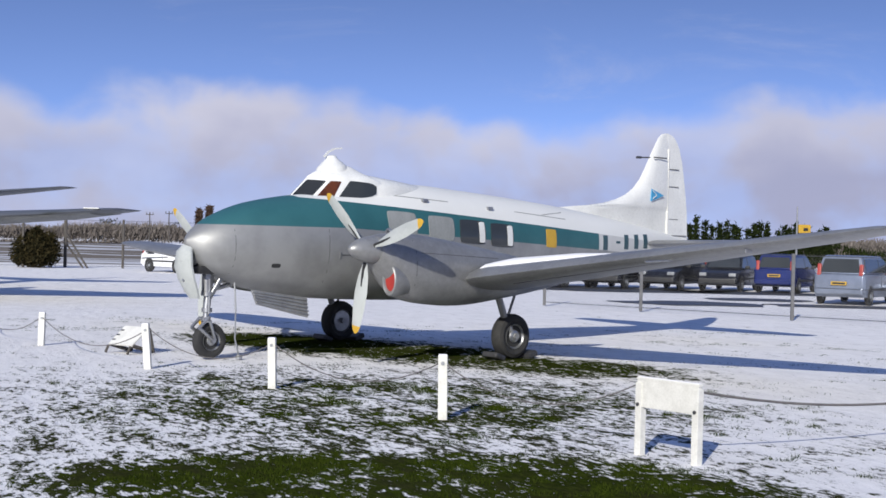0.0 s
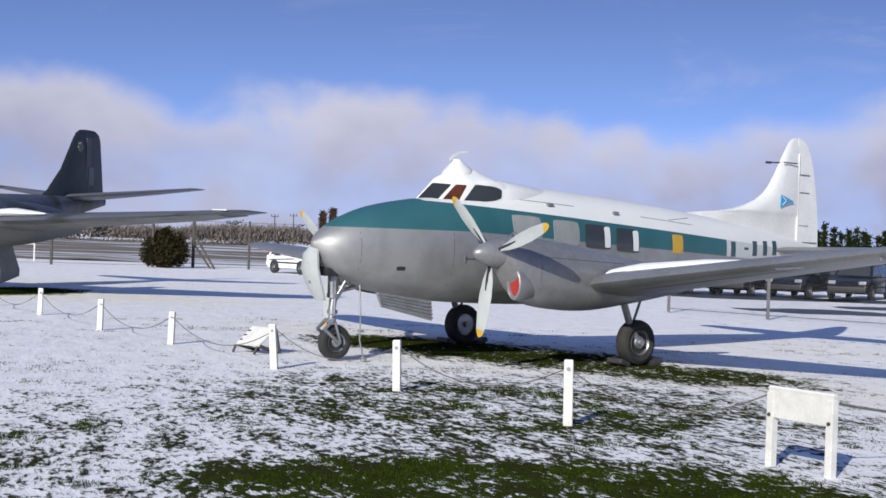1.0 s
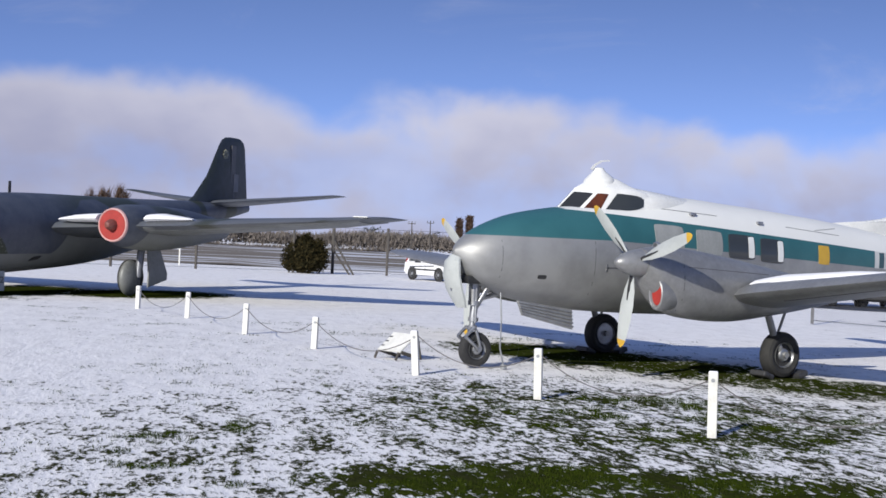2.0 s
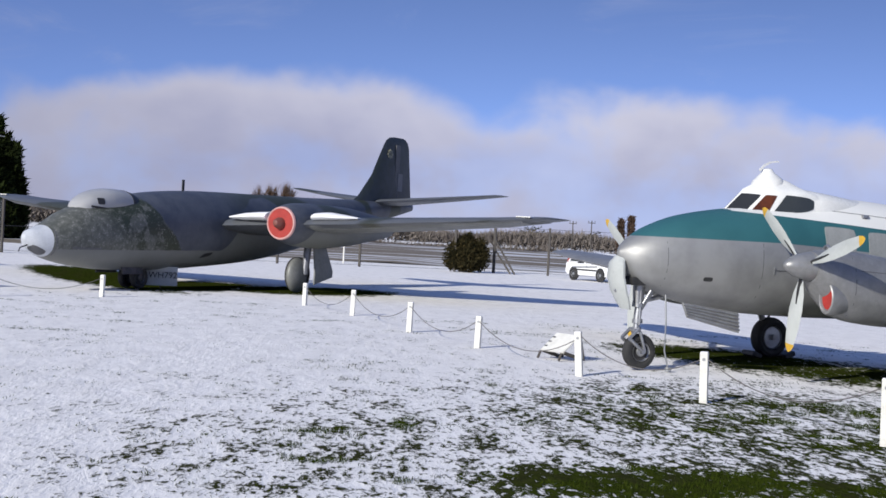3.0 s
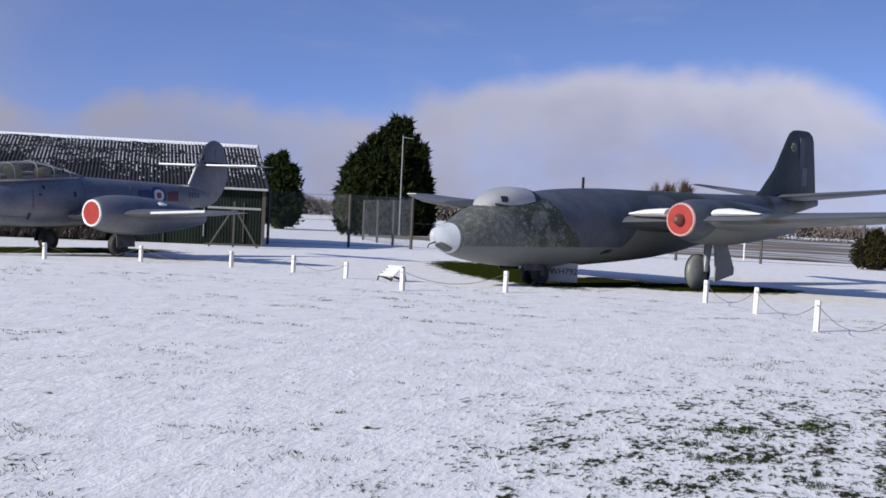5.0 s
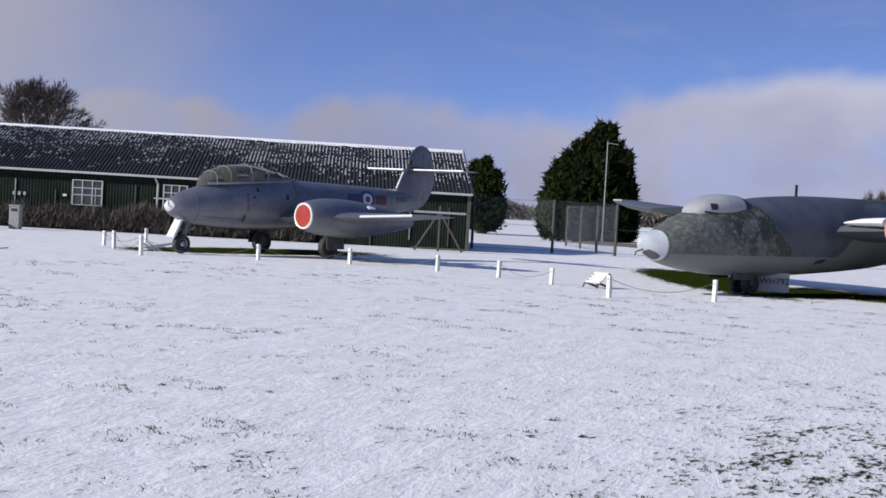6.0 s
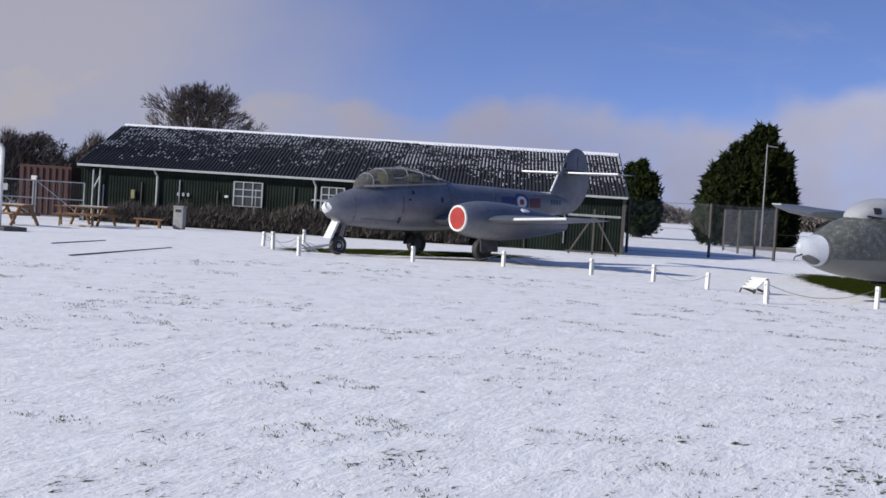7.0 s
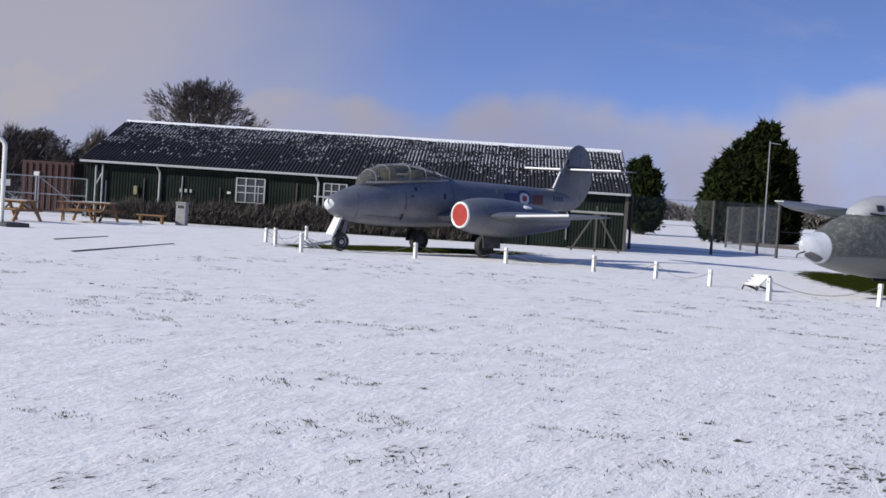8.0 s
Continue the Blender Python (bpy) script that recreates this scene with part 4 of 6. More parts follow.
    for s in (1, -1):
        part("fin_flash", box(bmesh.new(), (-18.15, s * 0.105, 3.62), (0.34, 0.03, 0.62)), plain("faded_flash", (0.16, 0.16, 0.17)), fin, "pale faded fin flash")
        bm = bmesh.new()
        for k in range(4):
            a = k * math.pi / 4
            box(bm, (-17.42, s * 0.085, 4.58), (0.34, 0.03, 0.07), Matrix.Rotation(a, 4, "Y"))
        part("fin_badge", bm, plain("faded_badge", (0.19, 0.19, 0.14)), fin, "faded star-shaped badge")
        part("tailplane", wing(bmesh.new(), [(-16.3, s * 0.2, 2.86, 2.7, 0.26), (-16.95, s * 2.2, 3.06, 1.9, 0.17), (-17.6, s * 4.0, 3.26, 1.15, 0.08), (-17.8, s * 4.16, 3.28, 0.9, 0.03)]), WING_CAMO, top, "camouflaged tailplane", True)
    for s in (1, -1):
        w = part("wing", wing(bmesh.new(), [(-6.55, s * 0.8, 1.78, 5.0, 0.60), (-6.85, s * 2.9, 1.90, 4.4, 0.52), (-7.0, s * 4.6, 1.98, 4.3, 0.44), (-7.95, s * 8.4, 2.26, 3.0, 0.25), (-8.40, s * 9.3, 2.36, 2.35, 0.17), (-8.75, s * 9.6, 2.40, 2.0, 0.11), (-9.3, s * 9.75, 2.42, 1.35, 0.04)]), WING_CAMO, top, "camouflaged wing over a pale underside", True, 60)
        part("underside_panel", wing(bmesh.new(), [(-6.96, s * 3.6, 1.885, 3.9, 0.46), (-7.98, s * 8.3, 2.21, 2.8, 0.25), (-8.5, s * 9.2, 2.315, 2.1, 0.16)]), PALE_UNDER, w, "pale grey underside")
        part("snow_cover", wing(bmesh.new(), [(-6.95, s * 3.62, 2.13, 1.3, 0.26), (-7.0, s * 3.9, 2.15, 1.5, 0.28), (-7.15, s * 4.5, 2.15, 0.9, 0.16), (-7.3, s * 4.9, 2.16, 0.3, 0.04)]), SNOW_LOAD, w, "settled snow by the engine", True)
        part("snow_cover", wing(bmesh.new(), [(-6.62, s * 1.15, 2.03, 0.9, 0.10), (-6.6, s * 1.5, 2.05, 1.3, 0.24), (-6.55, s * 2.0, 2.08, 1.3, 0.26), (-6.5, s * 2.42, 2.09, 1.3, 0.28)]), SNOW_LOAD, w, "settled snow at the wing root", True)
        part("tip_light", box(bmesh.new(), (-8.62, s * 9.25, 2.425), (0.26, 0.42, 0.03), None, 0.01), AIR_WHITE, w, "pale strip near the wing tip")
        nac = Hull([(-6.62, 1.49, 2.37, 0.42, s * 2.9), (-6.8, 1.42, 2.44, 0.49, s * 2.9), (-7.2, 1.33, 2.50, 0.58, s * 2.9), (-8.4, 1.26, 2.52, 0.62, s * 2.9), (-10.0, 1.36, 2.48, 0.56, s * 2.9), (-11.6, 1.55, 2.32, 0.40, s * 2.9), (-12.4, 1.66, 2.22, 0.30, s * 2.9)], 36)
        n_ob = part("engine_nacelle", nac.mesh(bmesh.new(), n=44, p=2.0), CAMO, top, "camouflaged jet engine nacelle", True)
        bm = revolve(bmesh.new(), [(-0.03, 0.46), (0.03, 0.445), (0.045, 0.42), (0.03, 0.40), (0.0, 0.39)], (-6.62, s * 2.9, 1.93), (1, 0, 0), 36, False)
        lip = part("intake_lip", bm, plain("pink_lip", (0.62, 0.36, 0.33)), n_ob, "pale rim round the intake", True)
        part("intake_cover", revolve(bmesh.new(), [(-0.03, 0.41), (0.035, 0.40)], (-6.62, s * 2.9, 1.93), (1, 0, 0), 32), RED, lip, "red round intake blank")
        part("starter_bullet", revolve(bmesh.new(), [(0.0, 0.16), (0.10, 0.155), (0.2, 0.12), (0.27, 0.07), (0.28, 0.02)], (-6.60, s * 2.9, 1.93), (1, 0, 0), 20), plain("dull_red", (0.20, 0.055, 0.04), (0.14, 0.05, 0.04)), lip, "dull reddish nose bullet", True)
        # main gear
        gear = new("main_landing_gear")
        gear.parent, gear["label"] = top, "single main wheel with its door"
        bm = rod(bmesh.new(), (-8.5, s * 2.62, 1.5), (-8.35, s * 2.62, 0.5), 0.11)
        rod(bm, (-8.35, s * 2.3, 0.5), (-8.35, s * 2.66, 0.5), 0.07)
        part("oleo_leg", bm, DULL_SILVER, gear, "", True)
        wheel(gear, (-8.35, s * 2.38, 0.50), 0.50, 0.30, (0, s, 0), hub=PALE_UNDER)
        bm = bmesh.new()
        bmesh.ops.create_uvsphere(bm, u_segments=24, v_segments=14, radius=1.0, matrix=pose(-8.2, s * 2.45, 0.48) @ Matrix.Diagonal((0.46, 0.2, 0.50, 1)))
        part("wheel_cover", bm, PALE_UNDER, gear, "faded cloth wheel cover", True)
        bm = skin(bmesh.new(), [[(-8.45, s * 2.80, 1.32), (-8.45, s * 2.84, 1.32), (-9.1, s * 2.84, 1.30), (-9.1, s * 2.80, 1.30)], [(-8.4, s * 2.9, 0.6), (-8.4, s * 2.94, 0.6), (-9.35, s * 2.94, 0.62), (-9.35, s * 2.9, 0.62)], [(-8.35, s * 2.92, 0.24), (-8.35, s * 2.96, 0.24), (-9.3, s * 2.96, 0.44), (-9.3, s * 2.92, 0.44)]])
        part("gear_door", bm, PALE_UNDER, gear, "pale main wheel door")
    gear = new("nose_landing_gear")
    gear.parent, gear["label"] = top, "twin nose wheels under the cockpit"
    part("oleo_leg", rod(bmesh.new(), (-4.2, 0, 0.7), (-4.05, 0, 0.30), 0.08), DARK_STEEL, gear)
    for s in (1, -1):
        wheel(gear, (-4.05, s * 0.2, 0.30), 0.30, 0.18, (0, s, 0), hub=DARK_STEEL)
        part("gear_door", box(bmesh.new(), (-3.5, s * 0.42, 0.52), (0.8, 0.03, 0.26), Matrix.Rotation(s * 0.25, 4, "X")), DARK_STEEL, gear, "dark wheel bay door")


build_bomber()


# ---- jet trainer ----
def build_trainer():
    top = thing("jet_trainer", pose(-33.96, 25.11, 0, 0, 0, 270.0), "silver twin-jet trainer with red intake blanks on display", "aircraft")
    hull = Hull([(0.0, 1.36, 1.46, 0.04, 0), (-0.1, 1.2, 1.6, 0.18, 0), (-0.35, 1.06, 1.76, 0.34, 0), (-0.9, 0.92, 1.98, 0.50, 0), (-1.6, 0.86, 2.16, 0.60, 0), (-2.6, 0.82, 2.32, 0.68, 0), (-4.0, 0.84, 2.46, 0.72, 0), (-5.2, 0.92, 2.43, 0.70, 0), (-7.6, 1.18, 2.40, 0.54, 0), (-9.3, 1.48, 2.36, 0.36, 0), (-10.3, 1.64, 2.26, 0.18, 0), (-10.9, 1.80, 2.12, 0.04, 0)], 60)
    body = part("fuselage", hull.mesh(bmesh.new(), n=52, p=2.15), DULL_SILVER, top, "dull silver fuselage", True)
    part("nose_tip", revolve(bmesh.new(), [(0.02, 0.02), (0.0, 0.08), (-0.08, 0.16), (-0.16, 0.215)], (0.02, 0, 1.41), (1, 0, 0), 20), AIR_WHITE, body, "white nose tip", True)
    part("nose_probe", rod(bmesh.new(), (-0.15, 0, 1.62), (0.45, 0, 1.62), 0.03, 0.015), WHITE, body, "white probe")
    dome = Hull([(-1.1, 2.0, 2.06, 0.05, 0), (-1.35, 1.98, 2.40, 0.30, 0), (-1.8, 2.0, 2.65, 0.44, 0), (-2.4, 2.0, 2.79, 0.48, 0), (-3.2, 2.05, 2.81, 0.48, 0), (-4.0, 2.1, 2.67, 0.44, 0), (-4.6, 2.2, 2.54, 0.34, 0), (-5.1, 2.3, 2.44, 0.1, 0)], 30)
    canopy = part("canopy", dome.mesh(bmesh.new(), n=40), TINTED_DOME, top, "long framed canopy of dark clear panels", True)
    for x in (-1.55, -2.02, -2.85, -3.5, -4.2):
        bm = bmesh.new()
        lo, hi, w, oy = dome.at(x)
        pts = [dome.side(x, 2.1 + (hi - 2.11) * k / 8, 1, 0.012) for k in range(9)] + [dome.side(x, 2.1 + (hi - 2.11) * k / 8, -1, 0.012) for k in range(8, -1, -1)]
        for a, b in zip(pts, pts[1:]):
            rod(bm, a, b, 0.012, None, 6)
        part("canopy_frame", bm, SILVER, canopy)
    for s in (1, -1):
        part("canopy_sill", dome.patch(bmesh.new(), ((-1.3, 2.12), (-4.6, 2.36), (-4.6, 2.42), (-1.3, 2.18)), s, 0.01, 0.02, 20, 2), SILVER, canopy, "silver canopy sill", True)
        # roundel and flash on the rear fuselage
        for nm, x0, x1, mt in (("roundel_bar", -6.93, -7.52, NAVY), ("roundel_disc", -7.55, -8.28, NAVY), ("roundel_bar", -8.34, -8.92, MAROON)):
            z0 = 1.68 if nm == "roundel_disc" else 1.80
            part(nm, hull.patch(bmesh.new(), ((x0, z0), (x1, z0), (x1, 2.24 if nm == "roundel_disc" else 2.14), (x0, 2.24 if nm == "roundel_disc" else 2.10)), s, 0.005, 0.008, 10, 8, 0.25 if nm == "roundel_disc" else 0.0), mt, body, "dull red bar" if mt is MAROON else "navy marking", True)
        part("roundel_ring", hull.patch(bmesh.new(), ((-7.68, 1.78), (-8.15, 1.78), (-8.15, 2.15), (-7.68, 2.15)), s, 0.010, 0.006, 8, 8, 0.25), AIR_WHITE, body, "white ring of the roundel", True)
        part("roundel_centre", hull.patch(bmesh.new(), ((-7.80, 1.87), (-8.03, 1.87), (-8.03, 2.06), (-7.80, 2.06)), s, 0.014, 0.006, 6, 6, 0.2), RED, body, "red centre of the roundel", True)
        for k in range(4):
            x = -9.5 - k * 0.17
            part("marking_bar", hull.patch(bmesh.new(), ((x, 1.94), (x - 0.11, 1.95), (x - 0.11, 2.12), (x, 2.11)), s, 0.005, 0.006, 3, 3), GREY_MARK, body)
        for x, z0, z1 in ((-2.55, 1.38, 1.62), (-2.55, 1.62, 1.92), (-2.95, 1.98, 2.10), (-2.78, 1.78, 1.84), (-4.1, 1.78, 1.95), (-2.45, 1.05, 1.25)):
            wd = 0.10 if z1 - z0 < 0.2 else 0.06
            part("access_panel", hull.patch(bmesh.new(), ((x, z0), (x - wd, z0), (x - wd, z1), (x, z1)), s, 0.004, 0.008, 4, 6, 0.1), BLACK if wd > 0.08 else SEAM, body, "small dark hatch or step")
        for x, z0, z1 in ((-0.85, 0.98, 1.95), (-4.55, 1.0, 2.4), (-6.6, 1.3, 2.38)):
            part("panel_seam", hull.patch(bmesh.new(), ((x, z0), (x - 0.012, z0), (x - 0.012, z1), (x, z1)), s, 0.003, 0.006, 2, 10), SEAM, body)
        part("panel_seam", hull.patch(bmesh.new(), ((-1.1, 1.13), (-2.4, 1.10), (-2.4, 1.115), (-1.1, 1.145)), s, 0.003, 0.006, 14, 2), SEAM, body)
    for x in (-2.35, -3.45):
        part("seat", box(bmesh.new(), (x, 0, 2.36), (0.34, 0.46, 0.50), Matrix.Rotation(0.2, 4, "Y"), 0.07), KHAKI, canopy, "khaki covered seat back")
    bm = rod(rod(bmesh.new(), (-4.35, -0.3, 2.2), (-4.2, 0, 2.58), 0.03), (-4.35, 0.3, 2.2), (-4.2, 0, 2.58), 0.03)
    part("roll_frame", box(bm, (-1.75, 0, 2.2), (0.3, 0.6, 0.25), None, 0.04), BLACK, canopy, "dark coaming and frame inside")
    # fin and high tailplane
    fin = part("fin", wing(bmesh.new(), [(-10.0, 0, 1.60, 0.55, 0.08), (-9.9, 0, 1.72, 1.05, 0.14), (-9.8, 0, 1.85, 1.40, 0.18), (-9.76, 0, 2.1, 1.69, 0.20), (-9.82, 0, 2.37, 1.81, 0.20), (-9.98, 0, 2.7, 1.76, 0.18), (-10.13, 0, 2.99, 1.58, 0.16),
                                          (-10.25, 0, 3.12, 1.42, 0.15), (-10.27, 0, 3.3, 1.36, 0.14), (-10.38, 0, 3.6, 1.15, 0.12), (-10.55, 0, 3.81, 0.88, 0.08), (-10.75, 0, 3.93, 0.5, 0.05), (-10.9, 0, 3.98, 0.15, 0.015)], True), DULL_SILVER, top, "weathered silver fin and rounded rudder", True, 60)
    part("fin_leading_edge", rod(bmesh.new(), (-9.80, 0, 2.40), (-10.10, 0, 2.99), 0.035), AIR_WHITE, fin, "white leading edge")
    part("rudder_line", box(bmesh.new(), (-11.12, 0, 2.55), (0.02, 0.12, 1.0)), SEAM, fin)
    part("rudder_line", box(bmesh.new(), (-11.02, 0, 3.40), (0.02, 0.12, 0.55)), SEAM, fin)
    part("fin_notch", box(bmesh.new(), (-10.40, 0, 3.36), (0.16, 0.12, 0.20), Matrix.Rotation(-0.3, 4, "Y"), 0.02), BLACK, fin, "dark notch in the leading edge")
    part("elevator_gap", box(bmesh.new(), (-10.9, 0, 3.18), (1.0, 0.15, 0.05)), BLACK, fin)
    for s in (1, -1):
        part("tailplane", wing(bmesh.new(), [(-10.35, s * 0.04, 3.08, 1.25, 0.12), (-10.5, s * 1.4, 3.09, 1.0, 0.09), (-10.68, s * 2.4, 3.1, 0.65, 0.05), (-10.85, s * 2.62, 3.1, 0.35, 0.02)]), DULL_SILVER, top, "silver tailplane set high on the fin", True)
        part("leading_edge_strip", rod(bmesh.new(), (-10.37, s * 0.25, 3.095), (-10.66, s * 2.3, 3.115), 0.03), SNOW_LOAD, fin, "white line along the tailplane")
        w = part("wing", wing(bmesh.new(), [(-3.9, s * 0.5, 1.22, 3.6, 0.42), (-4.1, s * 2.1, 1.30, 3.2, 0.38), (-4.5, s * 3.2, 1.38, 2.6, 0.30), (-5.2, s * 5.0, 1.49, 1.65, 0.16), (-5.45, s * 5.5, 1.53, 1.25, 0.08), (-5.75, s * 5.7, 1.54, 0.75, 0.02)]), DULL_SILVER, top, "silver wing", True, 60)
        part("leading_edge_strip", rod(bmesh.new(), (-4.62, s * 3.5, 1.41), (-5.24, s * 5.1, 1.53), 0.04), AIR_WHITE, w, "white strip of snow on the leading edge")
        nac = Hull([(-3.58, 0.94, 1.72, 0.39, s * 2.1), (-3.75, 0.86, 1.80, 0.46, s * 2.1), (-4.4, 0.74, 1.90, 0.56, s * 2.1), (-5.6, 0.70, 1.88, 0.56, s * 2.1), (-7.0, 0.86, 1.72, 0.42, s * 2.1), (-8.3, 1.08, 1.52, 0.22, s * 2.1)], 32)
        n_ob = part("engine_nacelle", nac.mesh(bmesh.new(), n=40, p=2.0), DULL_SILVER, top, "silver jet engine nacelle", True)
        lip = part("intake_lip", revolve(bmesh.new(), [(-0.03, 0.41), (0.02, 0.405), (0.035, 0.385), (0.02, 0.345)], (-3.58, s * 2.1, 1.33), (1, 0, 0), 32, False), AIR_WHITE, n_ob, "white intake rim", True)
        part("intake_cover", revolve(bmesh.new(), [(-0.02, 0.345), (0.022, 0.34)], (-3.58, s * 2.1, 1.33), (1, 0, 0), 32), RED, lip, "red round intake blank")
        part("snow_cover", wing(bmesh.new(), [(-5.9, s * 2.36, 1.735, 0.3, 0.05), (-5.9, s * 2.46, 1.69, 0.42, 0.06), (-5.95, s * 2.54, 1.64, 0.3, 0.05)]), SNOW_LOAD, n_ob, "strip of settled snow", True)
        gear = new("main_landing_gear")
        gear.parent, gear["label"] = top, "dark main wheel with doors"
        part("oleo_leg", rod(bmesh.new(), (-5.0, s * 1.6, 1.0), (-5.15, s * 1.6, 0.35), 0.09), DARK_STEEL, gear)
        wheel(gear, (-5.15, s * 1.6, 0.36), 0.36, 0.24, (0, s, 0), hub=DARK_STEEL)
        part("gear_door", box(bmesh.new(), (-5.2, s * 1.86, 0.62), (0.75, 0.03, 0.6), Matrix.Rotation(s * 0.1, 4, "X")), DARK_STEEL, gear, "dark wheel door")
    gear = new("nose_landing_gear")
    gear.parent, gear["label"] = top, "nose wheel with a white mudguard"
    part("oleo_leg", rod(bmesh.new(), (-0.9, 0, 1.2), (-0.65, 0, 0.3), 0.06), DULL_SILVER, gear)
    wheel(gear, (-0.62, 0, 0.29), 0.29, 0.2, (0, 1, 0))
    part("leg_fairing", skin(bmesh.new(), [[(-0.50, -0.16, 1.12), (-0.50, 0.16, 1.12), (-0.58, 0.16, 1.12), (-0.58, -0.16, 1.12)], [(-0.18, -0.18, 0.50), (-0.18, 0.18, 0.50), (-0.26, 0.18, 0.50), (-0.26, -0.18, 0.50)]]), AIR_WHITE, gear, "white leg fairing")
    bm = bmesh.new()
    for sy in (-0.2, 0.2):
        rod(bm, (-0.3, sy * 0.3, 0.3), (0.75, sy, 0.12), 0.025)
        rod(bm, (0.2, sy * 0.6, 0.08), (0.75, sy, 0.32), 0.025)
    rod(bm, (0.75, -0.2, 0.12), (0.75, 0.2, 0.12), 0.025)
    part("tow_bar", bm, TRIM_PALE, gear, "pale towing frame")


build_trainer()


# ---- low rope fence with white posts ----
POSTS = [(5.2, 11.0), (0.04, 14.12), (-2.0, 16.6), (-3.93, 18.68), (-6.33, 22.0), (-8.35, 24.46), (-10.84, 27.99), (-13.05, 30.58), (-17.22, 28.38), (-18.58, 26.04),
         (-22.26, 28.70), (-24.66, 29.46), (-26.92, 29.45), (-29.82, 28.77), (-31.24, 26.44), (-32.95, 23.56), (-36.42, 25.06), (-38.47, 26.1), (-41.0, 29.6)]
POST_H = [0.6, 0.65, 0.6, 0.6, 0.52, 0.55, 0.55, 0.52, 0.5, 0.5, 0.42, 0.46, 0.46, 0.46, 0.46, 0.55, 0.55, 0.46, 0.5]


def white_post(x, y, h, lean):
    top = thing("fence_post", pose(x, y, -0.02, lean[0], lean[1], random.uniform(-12, 12)), "short square white-painted fence post in the snow", "fence post", "white rope-fence posts")
    part("post", box(bmesh.new(), (0, 0, h / 2), (0.095, 0.095, h + 0.02), None, 0.008), WHITE, top)
    part("cap", box(bmesh.new(), (0, 0, h + 0.012), (0.085, 0.085, 0.014), None, 0.004), SNOW_LOAD, top, "thin cap of snow")
    bm = revolve(bmesh.new(), [(-0.006, 0.02), (0.006, 0.02)], (0, -0.052, h - 0.07), (0, 1, 0), 10)
    part("eyelet", bm, GALV, top, "small rope eyelet")


leans = {1: (0, -1.0), 2: (1, -1.5), 3: (0, -4.5)}
for k, ((x, y), h) in enumerate(zip(POSTS, POST_H)):
    if k:
        white_post(x, y, h, leans.get(k, (random.uniform(-1.5, 1.5), random.uniform(-1.5, 1.5))))


def sagging_rope(a, b, sag, r=0.007):
    a, b = Vector(a), Vector(b)
    n = 16
    bm = bmesh.new()
    pts = [a.lerp(b, i / n) - Vector((0, 0, sag * 4 * (i / n) * (1 - i / n))) for i in range(n + 1)]
    rings = []
    side = (b - a).cross(Vector((0, 0, 1))).normalized()
    for p in pts:
        rings.append([p + side * r * math.cos(q) + Vector((0, 0, r * math.sin(q))) for q in (0, 1.26, 2.51, 3.77, 5.03)])
    ob = part("rope", skin(bm, rings), ROPE, None, "", True)
    tagged(ob, "thin grey rope sagging between white posts", "rope", "fence ropes")


for k in range(1, len(POSTS) - 1):
    (x0, y0), (x1, y1) = POSTS[k], POSTS[k + 1]
    d = math.hypot(x1 - x0, y1 - y0)
    if k in (7, 9):
        continue
    sagging_rope((x0, y0, POST_H[k] - 0.07), (x1, y1, POST_H[k + 1] - 0.07), min(0.34, 0.1 * d))
sagging_rope((0.04, 14.12, 0.56), (1.78, 12.1, 0.62), 0.30)
sagging_rope((2.16, 11.52, 0.60), (6.5, 14.8, 0.58), 0.22, 0.012)


def notice_board():
    top = thing("notice_board", pose(1.95, 11.78, 0, 0, 0, -52), "white-painted wooden notice board on two posts", "sign")
    for x in (-0.325, 0.325):
        part("leg", box(bmesh.new(), (x, 0, 0.30), (0.07, 0.07, 0.64), None, 0.006), WHITE, top)
        part("bolt", rod(bmesh.new(), (x, 0.033, 0.43), (x, 0.048, 0.43), 0.016, None, 8), DARK_STEEL, top)
        part("bolt", rod(bmesh.new(), (x, -0.048, 0.43), (x, -0.033, 0.43), 0.016, None, 8), DARK_STEEL, top)
    part("board", box(bmesh.new(), (0, 0, 0.525), (0.70, 0.045, 0.24), None, 0.006), WHITE, top)
    part("frame_rail", box(bmesh.new(), (0, 0, 0.652), (0.72, 0.052, 0.02), None, 0.006), WHITE, top)
    part("snow_ridge", box(bmesh.new(), (0, 0, 0.667), (0.70, 0.046, 0.012), None, 0.008), SNOW_LOAD, top, "thin ridge of snow")


notice_board()


def placard(x, y, turn, size):
    """Low sloping information stand."""
    top = thing("information_stand", pose(x, y, 0, 0, 0, turn) @ Matrix.Scale(size, 4), "low sloping information stand half covered in snow", "sign", "information stands")
    part("panel", box(bmesh.new(), (0, 0, 0.27), (0.56, 0.46, 0.03), Matrix.Rotation(radians(38), 4, "X"), 0.006), WHITE, top, "white printed panel")
    part("snow_patch", box(bmesh.new(), (0.10, 0.03, 0.295), (0.30, 0.36, 0.02), Matrix.Rotation(radians(38), 4, "X"), 0.008), SNOW_LOAD, top, "patch of snow")
    for k in range(3):
        part("text_bar", box(bmesh.new(), (-0.24, -0.10 + k * 0.09, 0.205 + k * 0.072), (0.08, 0.03, 0.012), Matrix.Rotation(radians(38), 4, "X")), DARK_STEEL, top)
    for sx in (-0.26, 0.26):
        part("leg", rod(bmesh.new(), (sx, 0.2, 0.40), (sx, 0.30, 0.0), 0.032), POST_WOOD, top)
        part("leg", rod(bmesh.new(), (sx, -0.16, 0.13), (sx, 0.24, 0.02), 0.032), POST_WOOD, top)
        part("leg", rod(bmesh.new(), (sx, -0.2, 0.12), (sx, -0.26, 0.0), 0.022), POST_WOOD, top)


